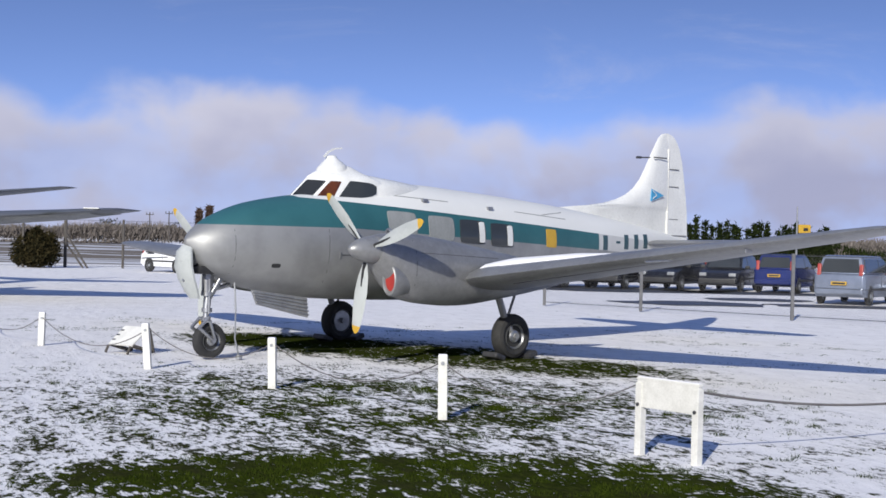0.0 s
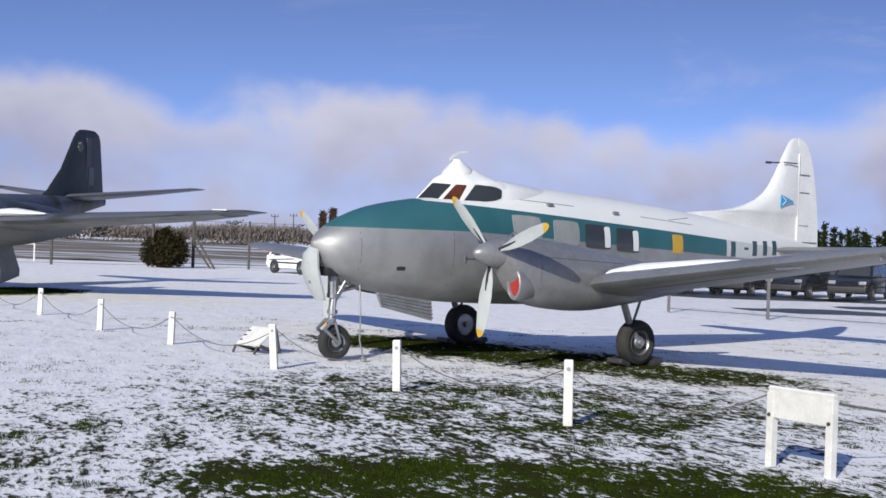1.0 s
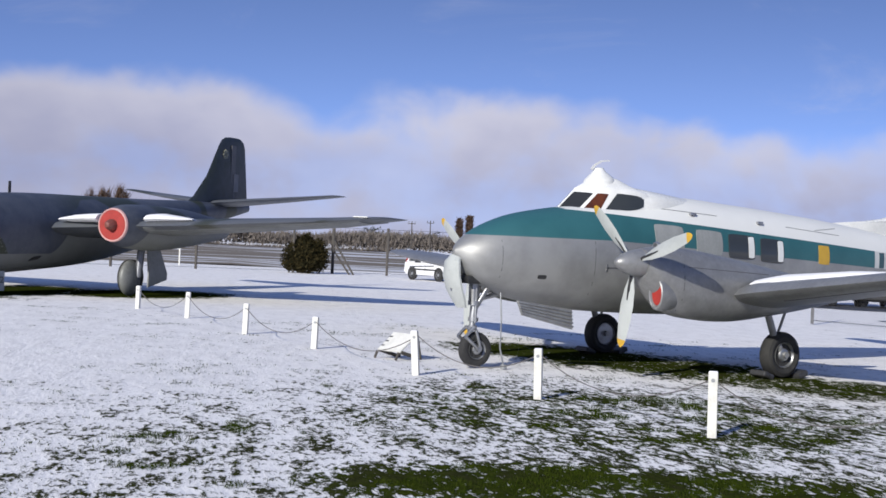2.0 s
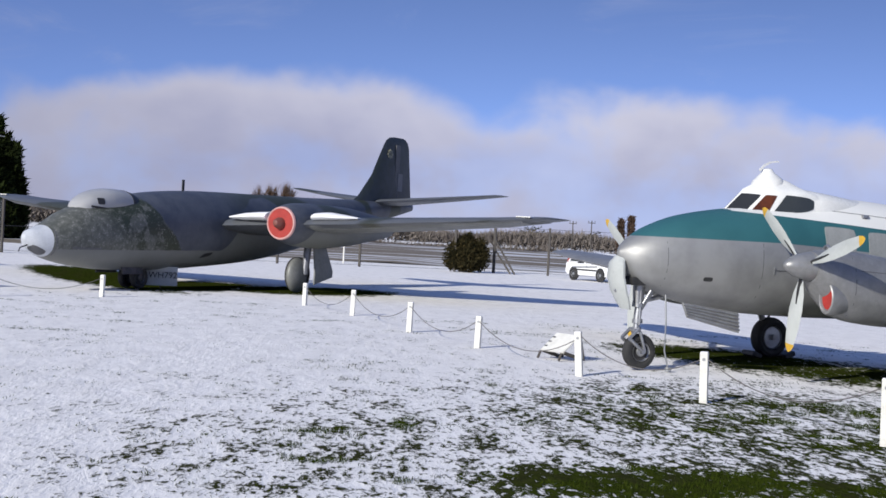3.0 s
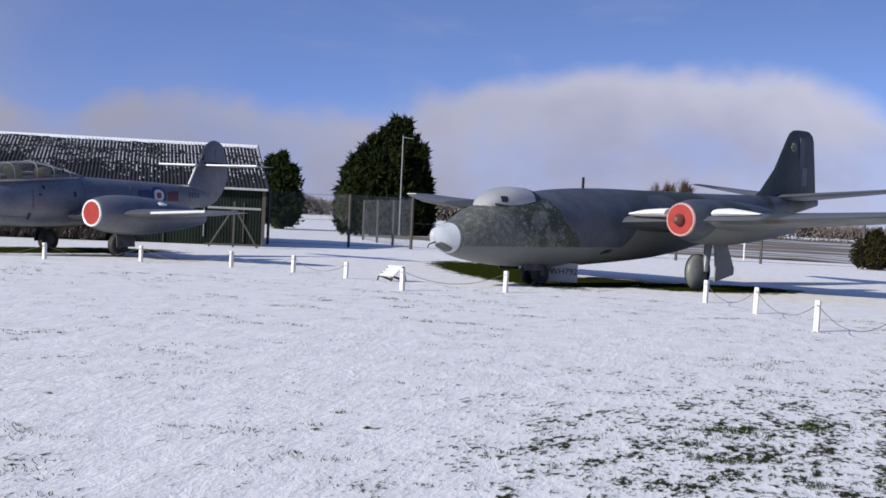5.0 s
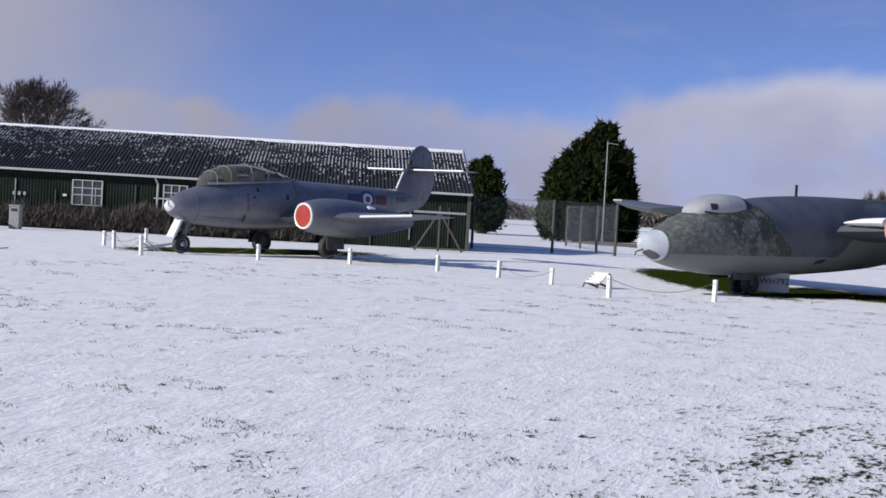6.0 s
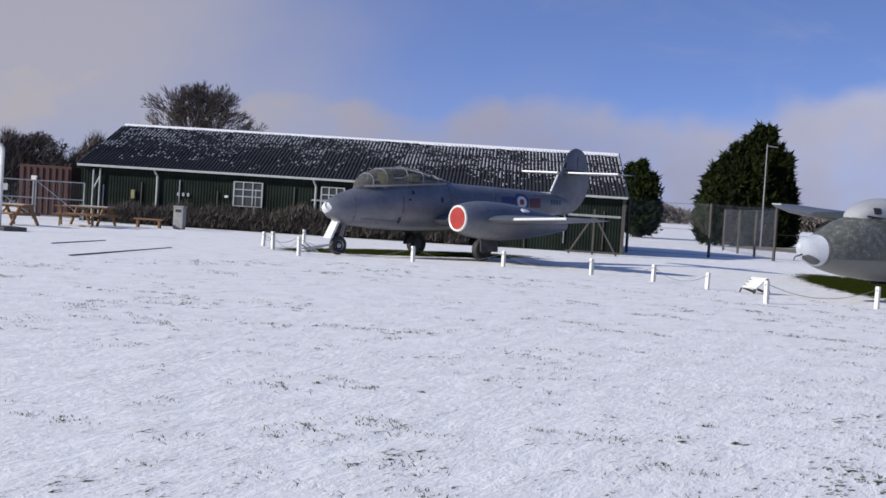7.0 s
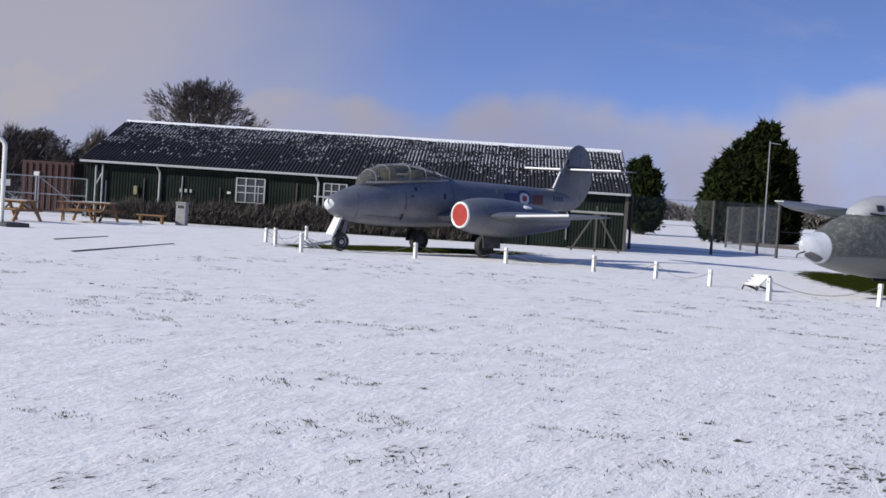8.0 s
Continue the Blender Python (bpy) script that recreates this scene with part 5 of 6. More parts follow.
placard(-4.72, 21.0, -35, 0.92)
placard(-21.1, 29.1, -10, 0.95)


def serial_board():
    top = thing("serial_board", pose(-18.45, 33.4, 0, 0, 0, 29), "pale board with a painted serial, leaning by the nose wheel", "sign")
    part("board", box(bmesh.new(), (-0.04, 0, 0.34), (0.96, 0.03, 0.52), Matrix.Rotation(radians(-8), 4, "X"), 0.005), TRIM_PALE, top)
    cu = bpy.data.curves.new("serial_text", "FONT")
    cu.body, cu.size, cu.align_x, cu.align_y, cu.extrude = "WH792", 0.235, "CENTER", "CENTER", 0.004
    ob = new("serial_text", cu)
    ob.data.materials.append(BLACK)
    ob.parent, ob.matrix_basis = top, pose(0.05, -0.03, 0.36, 82, 0, 0)
    ob["label"] = "black painted characters"
    part("prop", rod(bmesh.new(), (0, 0.02, 0.45), (0, 0.3, 0.0), 0.02), POST_WOOD, top)


serial_board()


# ---- shed ----
SHED_A, SHED_B = Vector((-57.0, 29.0, 0)), Vector((-40.22, 46.07, 0))
ALONG = (SHED_B - SHED_A).normalized()


def build_shed():
    length, depth, eaves, ridge = (SHED_B - SHED_A).length, 13.8, 2.50, 4.52
    top = thing("long_shed", Matrix.Translation(SHED_A) @ Matrix.Rotation(math.atan2(ALONG.y, ALONG.x), 4, "Z"), "long low shed of dark green corrugated sheeting with snow-dusted roof", "building")

    def waves(bm, n, place, thick):
        """Corrugated sheet: place(u, v, h) maps along, up and proud."""
        rows = []
        for v in (0, 1):
            rows.append([bm.verts.new(place(i / n, v, thick * (0.5 + 0.5 * math.cos(math.pi * i)))) for i in range(n + 1)])
        for i in range(n):
            bm.faces.new((rows[0][i], rows[0][i + 1], rows[1][i + 1], rows[1][i]))
        return bm

    n = 2 * int(length / 0.13)
    wall = part("front_wall", waves(bmesh.new(), n, lambda u, v, h: (u * length, -0.02 - h, v * eaves), 0.022), SHED_GREEN, top, "dark green corrugated wall")
    bm = box(bmesh.new(), (length / 2, 0.1, eaves / 2), (length, 0.2, eaves))
    part("wall_core", bm, SHED_GREEN, top)
    part("rear_wall", box(bmesh.new(), (length / 2, depth, eaves / 2), (length, 0.2, eaves)), SHED_GREEN, top)
    for x in (0.0, length):
        bm = bmesh.new()
        pts = [(0, 0), (depth, 0), (depth, eaves), (depth / 2, ridge - 0.05), (0, eaves)]
        vs = [[bm.verts.new((x + d, y, z)) for y, z in pts] for d in (-0.05, 0.05)]
        bm.faces.new(vs[0]), bm.faces.new(vs[1][::-1])
        for i in range(5):
            j = (i + 1) % 5
            bm.faces.new((vs[0][i], vs[0][j], vs[1][j], vs[1][i]))
        part("gable_wall", bm, SHED_GREEN, top, "dark green gable end")
    over = 0.25
    m = 2 * int(length / 0.16)
    slope = (ridge - eaves) / (depth / 2)
    for s in (0, 1):
        def place(u, v, h):
            y = -over + v * (depth / 2 + over)
            z = eaves + 0.06 - over * slope + v * (depth / 2 + over) * slope + h
            return (-0.15 + u * (length + 0.3), y if s == 0 else depth - y, z)
        roof = part("roof_slope", waves(bmesh.new(), m, place, 0.05), SHED_ROOF, top, "grey corrugated roof dusted with snow")
        if s == 0:
            # upper courses of sheet lap over the lower ones
            for v0 in (0.36, 0.69):
                part("roof_sheet_course", waves(bmesh.new(), m, lambda u, v, h: Vector(place(u, v0 + v * (0.985 - v0), h)) + Vector((0, 0, 0.022 + 0.02 * v0)), 0.05), SHED_ROOF, roof)
            rnd = random.Random(5)
            verts, faces = [], []
            for k in range(42000):
                u, v = rnd.random(), rnd.random() ** 0.8
                lap = min(abs(v - q) if v > q else 1 for q in (0.36, 0.69, 0.0))
                east = max(0.0, u - 0.45)
                want = 0.10 + 0.50 * v + 0.55 * east - 0.45 * (lap < 0.04) - 0.30 * max(0.0, 0.36 - v) / 0.36 * (1 - east)
                if 0.55 * noise.noise((u * 11, v * 3.2, 2)) + 0.55 * noise.noise((u * 70, v * 16, 5)) + 0.30 * rnd.gauss(0, 1) < 0.93 - want:
                    continue
                # snow keeps to the troughs
                col = (round(u * m / 2) + 0.5) * 2 / m
                p = Vector(place(min(col, 0.999), 0.03 + 0.93 * v, 0.052)) + Vector((0, 0, 0.05))
                dx, dy = rnd.uniform(0.018, 0.04), rnd.uniform(0.04, 0.13)
                dz = dy * slope
                i = len(verts)
                verts += [p + Vector(q) for q in ((-dx, -dy, -dz), (dx, -dy * 0.8, -dz), (dx * 0.7, dy, dz), (-dx * 0.8, dy * 0.9, dz), (0, 0, 0.022))]
                faces += [(i + a, i + (a + 1) % 4, i + 4) for a in range(4)]
            me = bpy.data.meshes.new("snow_dusting")
            me.from_pydata(verts, [], faces)
            me.materials.append(THIN_SNOW)
            ob = new("snow_dusting", me)
            ob.parent, ob["label"] = roof, "small patches of snow in the corrugations"
            tagged(ob, kind="stuff")
            bm = bmesh.new()
            top_row, low_row = [], []
            for i in range(241):
                u = i / 240
                lowv = 0.945 - 0.018 * noise.noise((u * 40, 0, 1)) - 0.012 * noise.noise((u * 170, 0, 4)) - 0.02 * (u > 0.6)
                top_row.append(bm.verts.new(Vector(place(u, 0.992, 0.05)) + Vector((0, 0, 0.075))))
                low_row.append(bm.verts.new(Vector(place(u, lowv, 0.05)) + Vector((0, 0, 0.05))))
            for i in range(240):
                bm.faces.new((low_row[i], low_row[i + 1], top_row[i + 1], top_row[i]))
            part("ridge_snow", bm, SNOW_LOAD, roof, "band of snow under the ridge")
    part("ridge_cap", rod(bmesh.new(), (-0.2, depth / 2, ridge + 0.10), (length + 0.2, depth / 2, ridge + 0.10), 0.075, None, 8), DARK_STEEL, top, "dark ridge capping")
    for x in (-0.17, length + 0.17):
        part("barge_board", rod(bmesh.new(), (x, -over, eaves - 0.02), (x, depth / 2, ridge + 0.08), 0.05, None, 6), DARK_STEEL, top, "dark verge board")
    bm = bmesh.new()
    for x, z0, z1 in ((0.55, 0.1, 2.3), (0.85, 0.2, 2.35)):
        rod(bm, (x, -0.16, z0), (x, -0.16, z1), 0.045)
    rod(bm, (0.85, -0.16, 2.0), (0.55, -0.16, 1.4), 0.035)
    part("vent_pipes", bm, GALV, top, "pale pipes on the wall by the gate")
    part("gutter", box(bmesh.new(), (length / 2, -over - 0.06, eaves - 0.04), (length + 0.3, 0.12, 0.10), None, 0.02), TRIM_PALE, top, "pale gutter")
    for x in (3.4, 10.45):
        part("downpipe", rod(rod(bmesh.new(), (x, -0.12, eaves - 0.35), (x, -0.12, 0.0), 0.045), (x - 0.12, -0.3, eaves - 0.08), (x, -0.12, eaves - 0.35), 0.045), TRIM_PALE, top, "pale downpipe")
    part("corner_board", box(bmesh.new(), (length + 0.02, -0.06, eaves / 2), (0.14, 0.14, eaves)), POST_WOOD, top)
    for x0, w in ((7.45, 1.25), (11.2, 1.0)):
        win = part("window", box(bmesh.new(), (x0, -0.03, 1.60), (w - 0.1, 0.06, 0.96)), GLASS, top, "dark panes in a white frame")
        for dx in (-w / 2, -w / 6, w / 6, w / 2):
            part("glazing_bar", box(bmesh.new(), (x0 + dx, -0.08, 1.60), (0.045 if abs(dx) < w / 3 else 0.06, 0.06, 1.06)), TRIM_PALE, win)
        for dz in (-0.53, -0.1, 0.2, 0.53):
            part("glazing_bar", box(bmesh.new(), (x0, -0.082, 1.60 + dz), (w + 0.05, 0.05, 0.04)), TRIM_PALE, win)
    for k in range(3):
        part("sign_bar", box(bmesh.new(), (4.36 + k * 0.22, -0.09, 1.42), (0.10, 0.02, 0.15)), TRIM_PALE, wall, "pale painted letter bar")
    part("wall_plate", box(bmesh.new(), (6.5, -0.09, 1.45), (0.16, 0.03, 0.10)), WHITE, wall)
    part("alarm_box", box(bmesh.new(), (2.35, -0.12, 1.30), (0.17, 0.12, 0.38), None, 0.02), KHAKI, wall, "yellowish wall box")
    for k in range(14):
        x = 1.0 + k * 1.7
        part("wall_batten", box(bmesh.new(), (x, -0.08, 1.0), (0.05, 0.04, 1.3 + 0.4 * (k % 3))), POST_WOOD if k % 2 else GALV, wall)


build_shed()


# ---- trees and scrub ----
def sprays(bm, centre, size, rnd, n, long, wide=0.25, up=0.5):
    """Tapered leaf sprays round a centre."""
    for _ in range(n):
        d = Vector((rnd.gauss(0, 1), rnd.gauss(0, 1), rnd.gauss(up, 0.8))).normalized()
        p = centre + Vector((rnd.gauss(0, size), rnd.gauss(0, size), rnd.gauss(0, size)))
        e = d.cross(Vector((rnd.random(), rnd.random(), rnd.random() + 0.1))).normalized() * long * wide
        a, b, c, t = p - e, p + e, p + d * long * 0.5 + e * 0.3, p + d * long * rnd.uniform(0.7, 1.2)
        va, vb, vc, vt = (bm.verts.new(q) for q in (a, b, c, t))
        bm.faces.new((va, vb, vc)), bm.faces.new((va, vc, vt))


def conifer(x, y, lobes, base, mat, label, name="conifer_tree", category="tree", seed=1, dens=1.0, spray=0.55):
    """Lobes: dx, dy, height, radius. Each lobe is a ragged flame of sprays on its own stem."""
    rnd = random.Random(seed)
    top = thing(name, pose(x, y, 0), label, category)
    bm = bmesh.new()
    for dx, dy, h, r in lobes:
        rod(bm, (dx * 0.3, dy * 0.3, 0), (dx, dy, h * 0.75), 0.05 * h * 0.5, 0.02, 8)
        for k in range(7):
            z = h * (0.2 + 0.09 * k)
            a = rnd.uniform(0, 6.3)
            rod(bm, (dx * (0.3 + 0.08 * k), dy * (0.3 + 0.08 * k), z), (dx + r * 0.6 * math.cos(a), dy + r * 0.6 * math.sin(a), z + 0.3 * r), 0.04, 0.01, 5)
    part("trunk", bm, BARK, top, "brown stem and limbs")
    bm = bmesh.new()
    for dx, dy, h, r in lobes:
        for _ in range(int(420 * dens * h / 6)):
            f = rnd.random()
            z = base + f * (h - base)
            rr = r * (min(1, f * 4 + 0.45)) * max(0.03, (1 - f ** 2.4)) ** 0.75
            a = rnd.uniform(0, 6.283)
            q = rr * (rnd.random() ** 0.35) * (0.86 + 0.3 * noise.noise((a * 1.5, z * 0.8, seed)))
            sprays(bm, Vector((dx + q * math.cos(a), dy + q * math.sin(a), z)), 0.12, rnd, 7, spray)
    part("crown", bm, mat, top, "dense ragged foliage")


LOBES = [(-2.65, 0, 4.6, 0.85), (-2.2, 0.2, 5.5, 0.9), (-1.6, 0, 6.1, 1.0), (-0.9, 0, 6.9, 1.1), (-0.1, 0.2, 7.5, 1.1), (0.55, 0, 8.3, 1.1), (1.25, 0, 8.1, 0.95), (1.9, 0.1, 6.9, 0.9), (2.45, 0, 6.3, 0.8), (2.75, 0, 4.4, 0.75), (-2.0, -1.2, 4.4, 1.2), (-0.7, -1.2, 5.6, 1.4), (0.9, -1.2, 5.8, 1.3), (1.9, -0.9, 4.4, 1.0)]
conifer(-57.3, 78.6, [(0.81 * u - 0.59 * v, 0.59 * u + 0.81 * v, h, r) for u, v, h, r in LOBES], 0.3, CONIFER, "tall dense dark green conifer clump beyond the fence", seed=3)
conifer(-71.3, 84.0, [(0.0, 0, 5.9, 1.2), (1.0, 0, 4.9, 1.1), (-1.5, 0.5, 5.6, 1.6), (0.4, -0.6, 4.6, 1.3)], 0.4, CONIFER, "dark green conifer behind the shed", seed=8)
conifer(-20.3, 69.3, [(0, 0, 1.80, 0.62), (0.6, 0.2, 1.5, 0.45), (-0.7, 0, 1.4, 0.5), (0.2, -0.3, 1.2, 0.5), (-0.35, 0.2, 1.65, 0.4)], 0.22, SHRUB, "round brownish evergreen bush by the wire fence", "bush", "bush", 12, 3.0, 0.22)


def bare_tree(x, y, h, spread, seed, label, limbs=11, fine=0.014):
    rnd = random.Random(seed)
    top = thing("bare_tree", pose(x, y, 0), label, "tree")
    bm, tw = bmesh.new(), bmesh.new()

    def grow(p, d, l, r, depth):
        q = p + d * l
        if r > 0.02:
            rod(bm, p, q, r, r * 0.7, 6, False)
        else:
            e = d.cross(Vector((0.3, 0.5, 0.8))).normalized() * max(r, fine)
            vs = [tw.verts.new(v) for v in (p - e, p + e, q)]
            tw.faces.new(vs)
            f = d.cross(e).normalized() * max(r, fine)
            tw.faces.new([tw.verts.new(v) for v in (p - f, p + f, q)])
        if depth:
            for _ in range(3):
                n = (d + Vector((rnd.gauss(0, 1), rnd.gauss(0, 1), rnd.gauss(0.12, 0.8))) * spread).normalized()
                grow(q - d * l * rnd.uniform(0, 0.35), n, l * rnd.uniform(0.68, 0.80), r * 0.58, depth - 1)

    rod(bm, (0, 0, 0), (0, 0, h * 0.26), h * 0.026, h * 0.02, 8)
    for k in range(limbs):
        a, up = k * 2.4, 0.40 + 1.1 * (k / (limbs - 1)) ** 0.8
        d = Vector((math.cos(a) * math.cos(up), math.sin(a) * math.cos(up), math.sin(up)))
        grow(Vector((0, 0, h * (0.18 + 0.08 * k / (limbs - 1)))), d, h * rnd.uniform(0.165, 0.19), h * 0.011, 6)
    part("trunk", bm, BARK, top, "grey-brown trunk and limbs")
    part("crown", tw, TWIG, top, "leafless fine twigs")


bare_tree(-72.7, 44.5, 10.5, 0.30, 7, "leafless rounded tree rising behind the shed", 12)
bare_tree(-77.1, 36.4, 6.2, 0.36, 9, "leafless tree behind the red container", 9)
bare_tree(-79.0, 33.4, 5.4, 0.40, 15, "leafless tree behind the red container", 7)
bare_tree(-75.4, 39.6, 5.0, 0.42, 25, "low leafless tree behind the shed's end", 12)


def scrub(name, a, b, h, width, count, mat, label, seed, spray=0.5, kind="stuff", upright=False, thin=0.10):
    """An uneven strip of scrub between two points."""
    rnd = random.Random(seed)
    a, b = Vector((*a, 0)), Vector((*b, 0))
    side = (b - a).cross(Vector((0, 0, 1))).normalized()
    bm = bmesh.new()
    for _ in range(count):
        u = rnd.random()
        hh = h * (0.55 + 0.75 * abs(noise.noise((u * 14, seed, 0.5))))
        p = a.lerp(b, u) + side * rnd.uniform(-width, width) + Vector((0, 0, hh * rnd.random() ** 0.8))
        sprays(bm, p, spray * 0.2, rnd, 3, spray, thin if upright else 0.2, 2.2 if upright else 0.5)
    tagged(part(name, bm, mat), label, "hedge", "", kind)


scrub("hedge_scrub", (-55.6, 29.6), (-44.6, 41.0), 1.0, 0.4, 8000, STALKS, "dry grey-brown stalks along the shed wall", 2, 0.36, upright=True, thin=0.035)
scrub("far_hedge", (-60, 158), (14, 144), 0.9, 1.5, 5200, HAZE_PALED, "distant low brown hedgerow", 6, 0.5)
rnd_row = random.Random(41)
for k in range(20):
    f = k / 19
    conifer(21.9 + 11.5 * f + rnd_row.uniform(-0.2, 0.2), 123.2 - 2.6 * f, [(0, 0, 4.1 - 0.7 * f + rnd_row.uniform(-0.6, 0.4), 0.30), (0.22, 0.1, 2.4, 0.3)], 0.2, CONIFER, "small spiky dark conifer in a row behind the car park", seed=50 + k, dens=0.30, spray=0.34)
scrub("far_hedge", (20, 127), (70, 114), 2.4, 0.8, 4200, CONIFER, "distant dark hedge behind the car park", 7, 0.5, upright=True)
scrub("far_hedge", (-260, 250), (-110, 330), 5.0, 4, 9000, HAZE_PALED, "distant grey tree line", 11, 1.3)
scrub("far_hedge", (-110, 330), (160, 330), 3.3, 4, 20000, HAZE_PALED, "distant brown scrubby rise", 13, 1.7, upright=True, thin=0.07)
scrub("far_hedge", (-90, 345), (-20, 345), 5.4, 1, 900, CONIFER, "broken dark hedge on the skyline", 29, 0.9)
scrub("far_scrub", (-55.2, 117.2), (-50.2, 119.6), 5.6, 0.6, 6500, RED_TWIG, "reddish leafless saplings beyond the bomber", 17, 0.7, upright=True, thin=0.05)
scrub("far_scrub", (-80.5, 29), (-73.5, 43), 4.4, 1.2, 14000, TWIG, "leafless thicket behind the container", 21, 0.7, upright=True, thin=0.045)


def field_bank():
    """Rough brown field behind the wire fence."""
    bm = bmesh.new()
    rows = []
    for y, z in ((84, 0.0), (88, 0.15), (110, 0.4), (140, 0.75), (150, 0.7), (160, 0)):
        rows.append([bm.verts.new((x, y + 0.2 * x, z + 0.15 * noise.noise((x * 0.2, y * 0.2, 3)))) for x in range(-56, 13, 4)])
    for a, b in zip(rows, rows[1:]):
        for i in range(len(a) - 1):
            bm.faces.new((a[i], a[i + 1], b[i + 1], b[i]))
    m, g, s, w = material("rough_field")
    n1 = g.noise(g.scaled(w, (0.15, 1.6, 1)), 0.16, 4, 0.6)
    n2 = g.noise(w, 3.0, 4, 0.7)
    c = g.mix(n2, (0.20, 0.165, 0.12), (0.11, 0.09, 0.065))
    g.put(s.inputs["Base Color"], g.mix(g.math("MULTIPLY", g.ramp(n1, 0.53, 0.60), 0.8), c, (0.66, 0.67, 0.70)))
    s.inputs["Roughness"].default_value = 0.9
    tagged(part("field", bm, m, None, "", True), "rough brown field streaked with snow", "field", "", "structure")


field_bank()


# ---- wire fence and its posts ----
def wire_fence(points, h, label, mat, thick=0.09, mesh=True, gap=4.0, wire=0.0022, pitch=0.12, wire_mat=None):
    top = thing("wire_fence", pose(0, 0, 0), label, "fence")
    for (x0, y0), (x1, y1) in zip(points, points[1:]):
        d = math.hypot(x1 - x0, y1 - y0)
        n = max(1, round(d / gap))
        for k in range(0 if (x0, y0) == tuple(points[0]) else 1, n + 1):
            x, y = x0 + (x1 - x0) * k / n, y0 + (y1 - y0) * k / n
            part("post", box(bmesh.new(), (x, y, h / 2), (thick, thick, h), None, 0.01), mat, top)
        a, b = Vector((x0, y0, 0)), Vector((x1, y1, 0))
        bm = bmesh.new()
        for z in (0.1, h * 0.5, h * 0.97):
            rod(bm, a + Vector((0, 0, z)), b + Vector((0, 0, z)), 0.008, None, 4)
        part("strand", bm, DARK_STEEL, top)
        if mesh:
            bm = bmesh.new()
            step = pitch
            k = int((d + h) / step)
            u = (b - a).normalized()
            for i in range(k):
                for s in (1, -1):
                    s0 = i * step - h if s > 0 else i * step
                    e0, e1 = s0, s0 + s * h
                    z0, z1 = 0.05, h
                    if e0 < 0:
                        z0, e0 = 0.05 - e0 * h / h, 0
                    if e1 < 0:
                        z1, e1 = z1 + e1 * 1.0, 0
                    if e1 > d:
                        z1, e1 = z1 - (e1 - d), d
                    if e0 > d:
                        z0, e0 = z0 + (e0 - d), d
                    if z1 - z0 < 0.1:
                        continue
                    rod(bm, a + u * e0 + Vector((0, 0, z0)), a + u * e1 + Vector((0, 0, z1)), wire, None, 3, False)
            tagged(part("wire_mesh", bm, wire_mat or GALV, top, "fine wire mesh"), kind="stuff")
    return top


wire_fence([(-45.5, 46.8), (-40.0, 52.0), (-38.5, 55.0)], 2.5, "tall wire fence on dark timber posts", POST_WOOD, 0.10, True, 4.2)
wire_fence([(-38.5, 55.0), (-25.4, 67.0), (-16.4, 71.2), (-8.0, 74.0)], 2.5, "tall wire fence along the rough field", POST_WOOD, 0.11, False, 4.6)
wire_fence([(-50.0, 66.5), (-38.5, 55.0)], 2.4, "tall wire mesh before the conifers", POST_WOOD, 0.10, True, 5.4, 0.0016, 0.16)
wire_fence([(3.0, 40.5), (5.5, 38.3), (8.95, 35.4), (14.5, 31.0)], 1.7, "chain-link fence on grey posts before the car park", FENCE_GREY, 0.085, True, 5.2, 0.0014, 0.09, DARK_STEEL)


def pole(x, y, h, r, mat, label, name="flag_pole", category="pole", arm=0.0, hoop=False):
    top = thing(name, pose(x, y, 0), label, category)
    part("shaft", rod(bmesh.new(), (0, 0, 0), (0, 0, h), r, r * (1 if hoop else 0.6)), mat, top)
    if hoop:
        bm = bmesh.new()
        pts = [Vector((-0.22 * (1 - math.cos(a)), -0.42 * (1 - math.cos(a)), h + 0.3 * math.sin(a))) for a in (0, 0.35, 0.7, 1.05, 1.4, 1.57)]
        for a, b in zip(pts, pts[1:]):
            rod(bm, a, b, r, None, 10)
        part("swan_neck", bm, mat, top, "curved white top", True)
        return
    part("finial", revolve(bmesh.new(), [(-0.05, 0.02), (0, r), (0.05, 0.02)], (0, 0, h + 0.03), (0, 0, 1), 10), mat, top)
    if arm:
        part("arm", rod(bmesh.new(), (0, 0, h - 0.05), (arm * 0.8, arm * 0.6, h - 0.12), 0.03), mat, top)


pole(-54.85, 77.05, 6.9, 0.055, GALV, "slim grey pole with a short arm before the conifers", "flag_pole", "pole", 0.7)
pole(-43.72, 19.3, 2.6, 0.075, WHITE, "white-painted steel post with a curved top", "signal_post", "post", hoop=True)


def utility_pole(x, y, h):
    top = thing("utility_pole", pose(x, y, 0, 0, 0, 20), "distant dark timber utility pole with a cross-arm", "utility pole", "utility poles")
    part("shaft", rod(bmesh.new(), (0, 0, 0), (0, 0, h), 0.10, 0.07, 8), POST_WOOD, top)
    part("cross_arm", box(bmesh.new(), (0, 0, h - 0.35), (1.1, 0.10, 0.10)), POST_WOOD, top)
    for k in (-0.45, 0, 0.45):
        part("insulator", rod(bmesh.new(), (k, 0, h - 0.27), (k, 0, h - 0.02), 0.06, 0.04, 8), DARK_STEEL, top)


for x, y, h in ((-41.4, 195.6, 4.9), (-38.8, 196.2, 5.1)):
    utility_pole(x, y, h)
for k, (x, y, h) in enumerate(((-34.7, 197.0, 5.3), (-33.3, 197.2, 5.8))):
    conifer(x, y, [(0, 0, h, 0.22)], 0.3, RED_TWIG, "slim leafless poplar on the skyline", "poplar_tree", "tree", 70 + k, 1.0, 0.6)


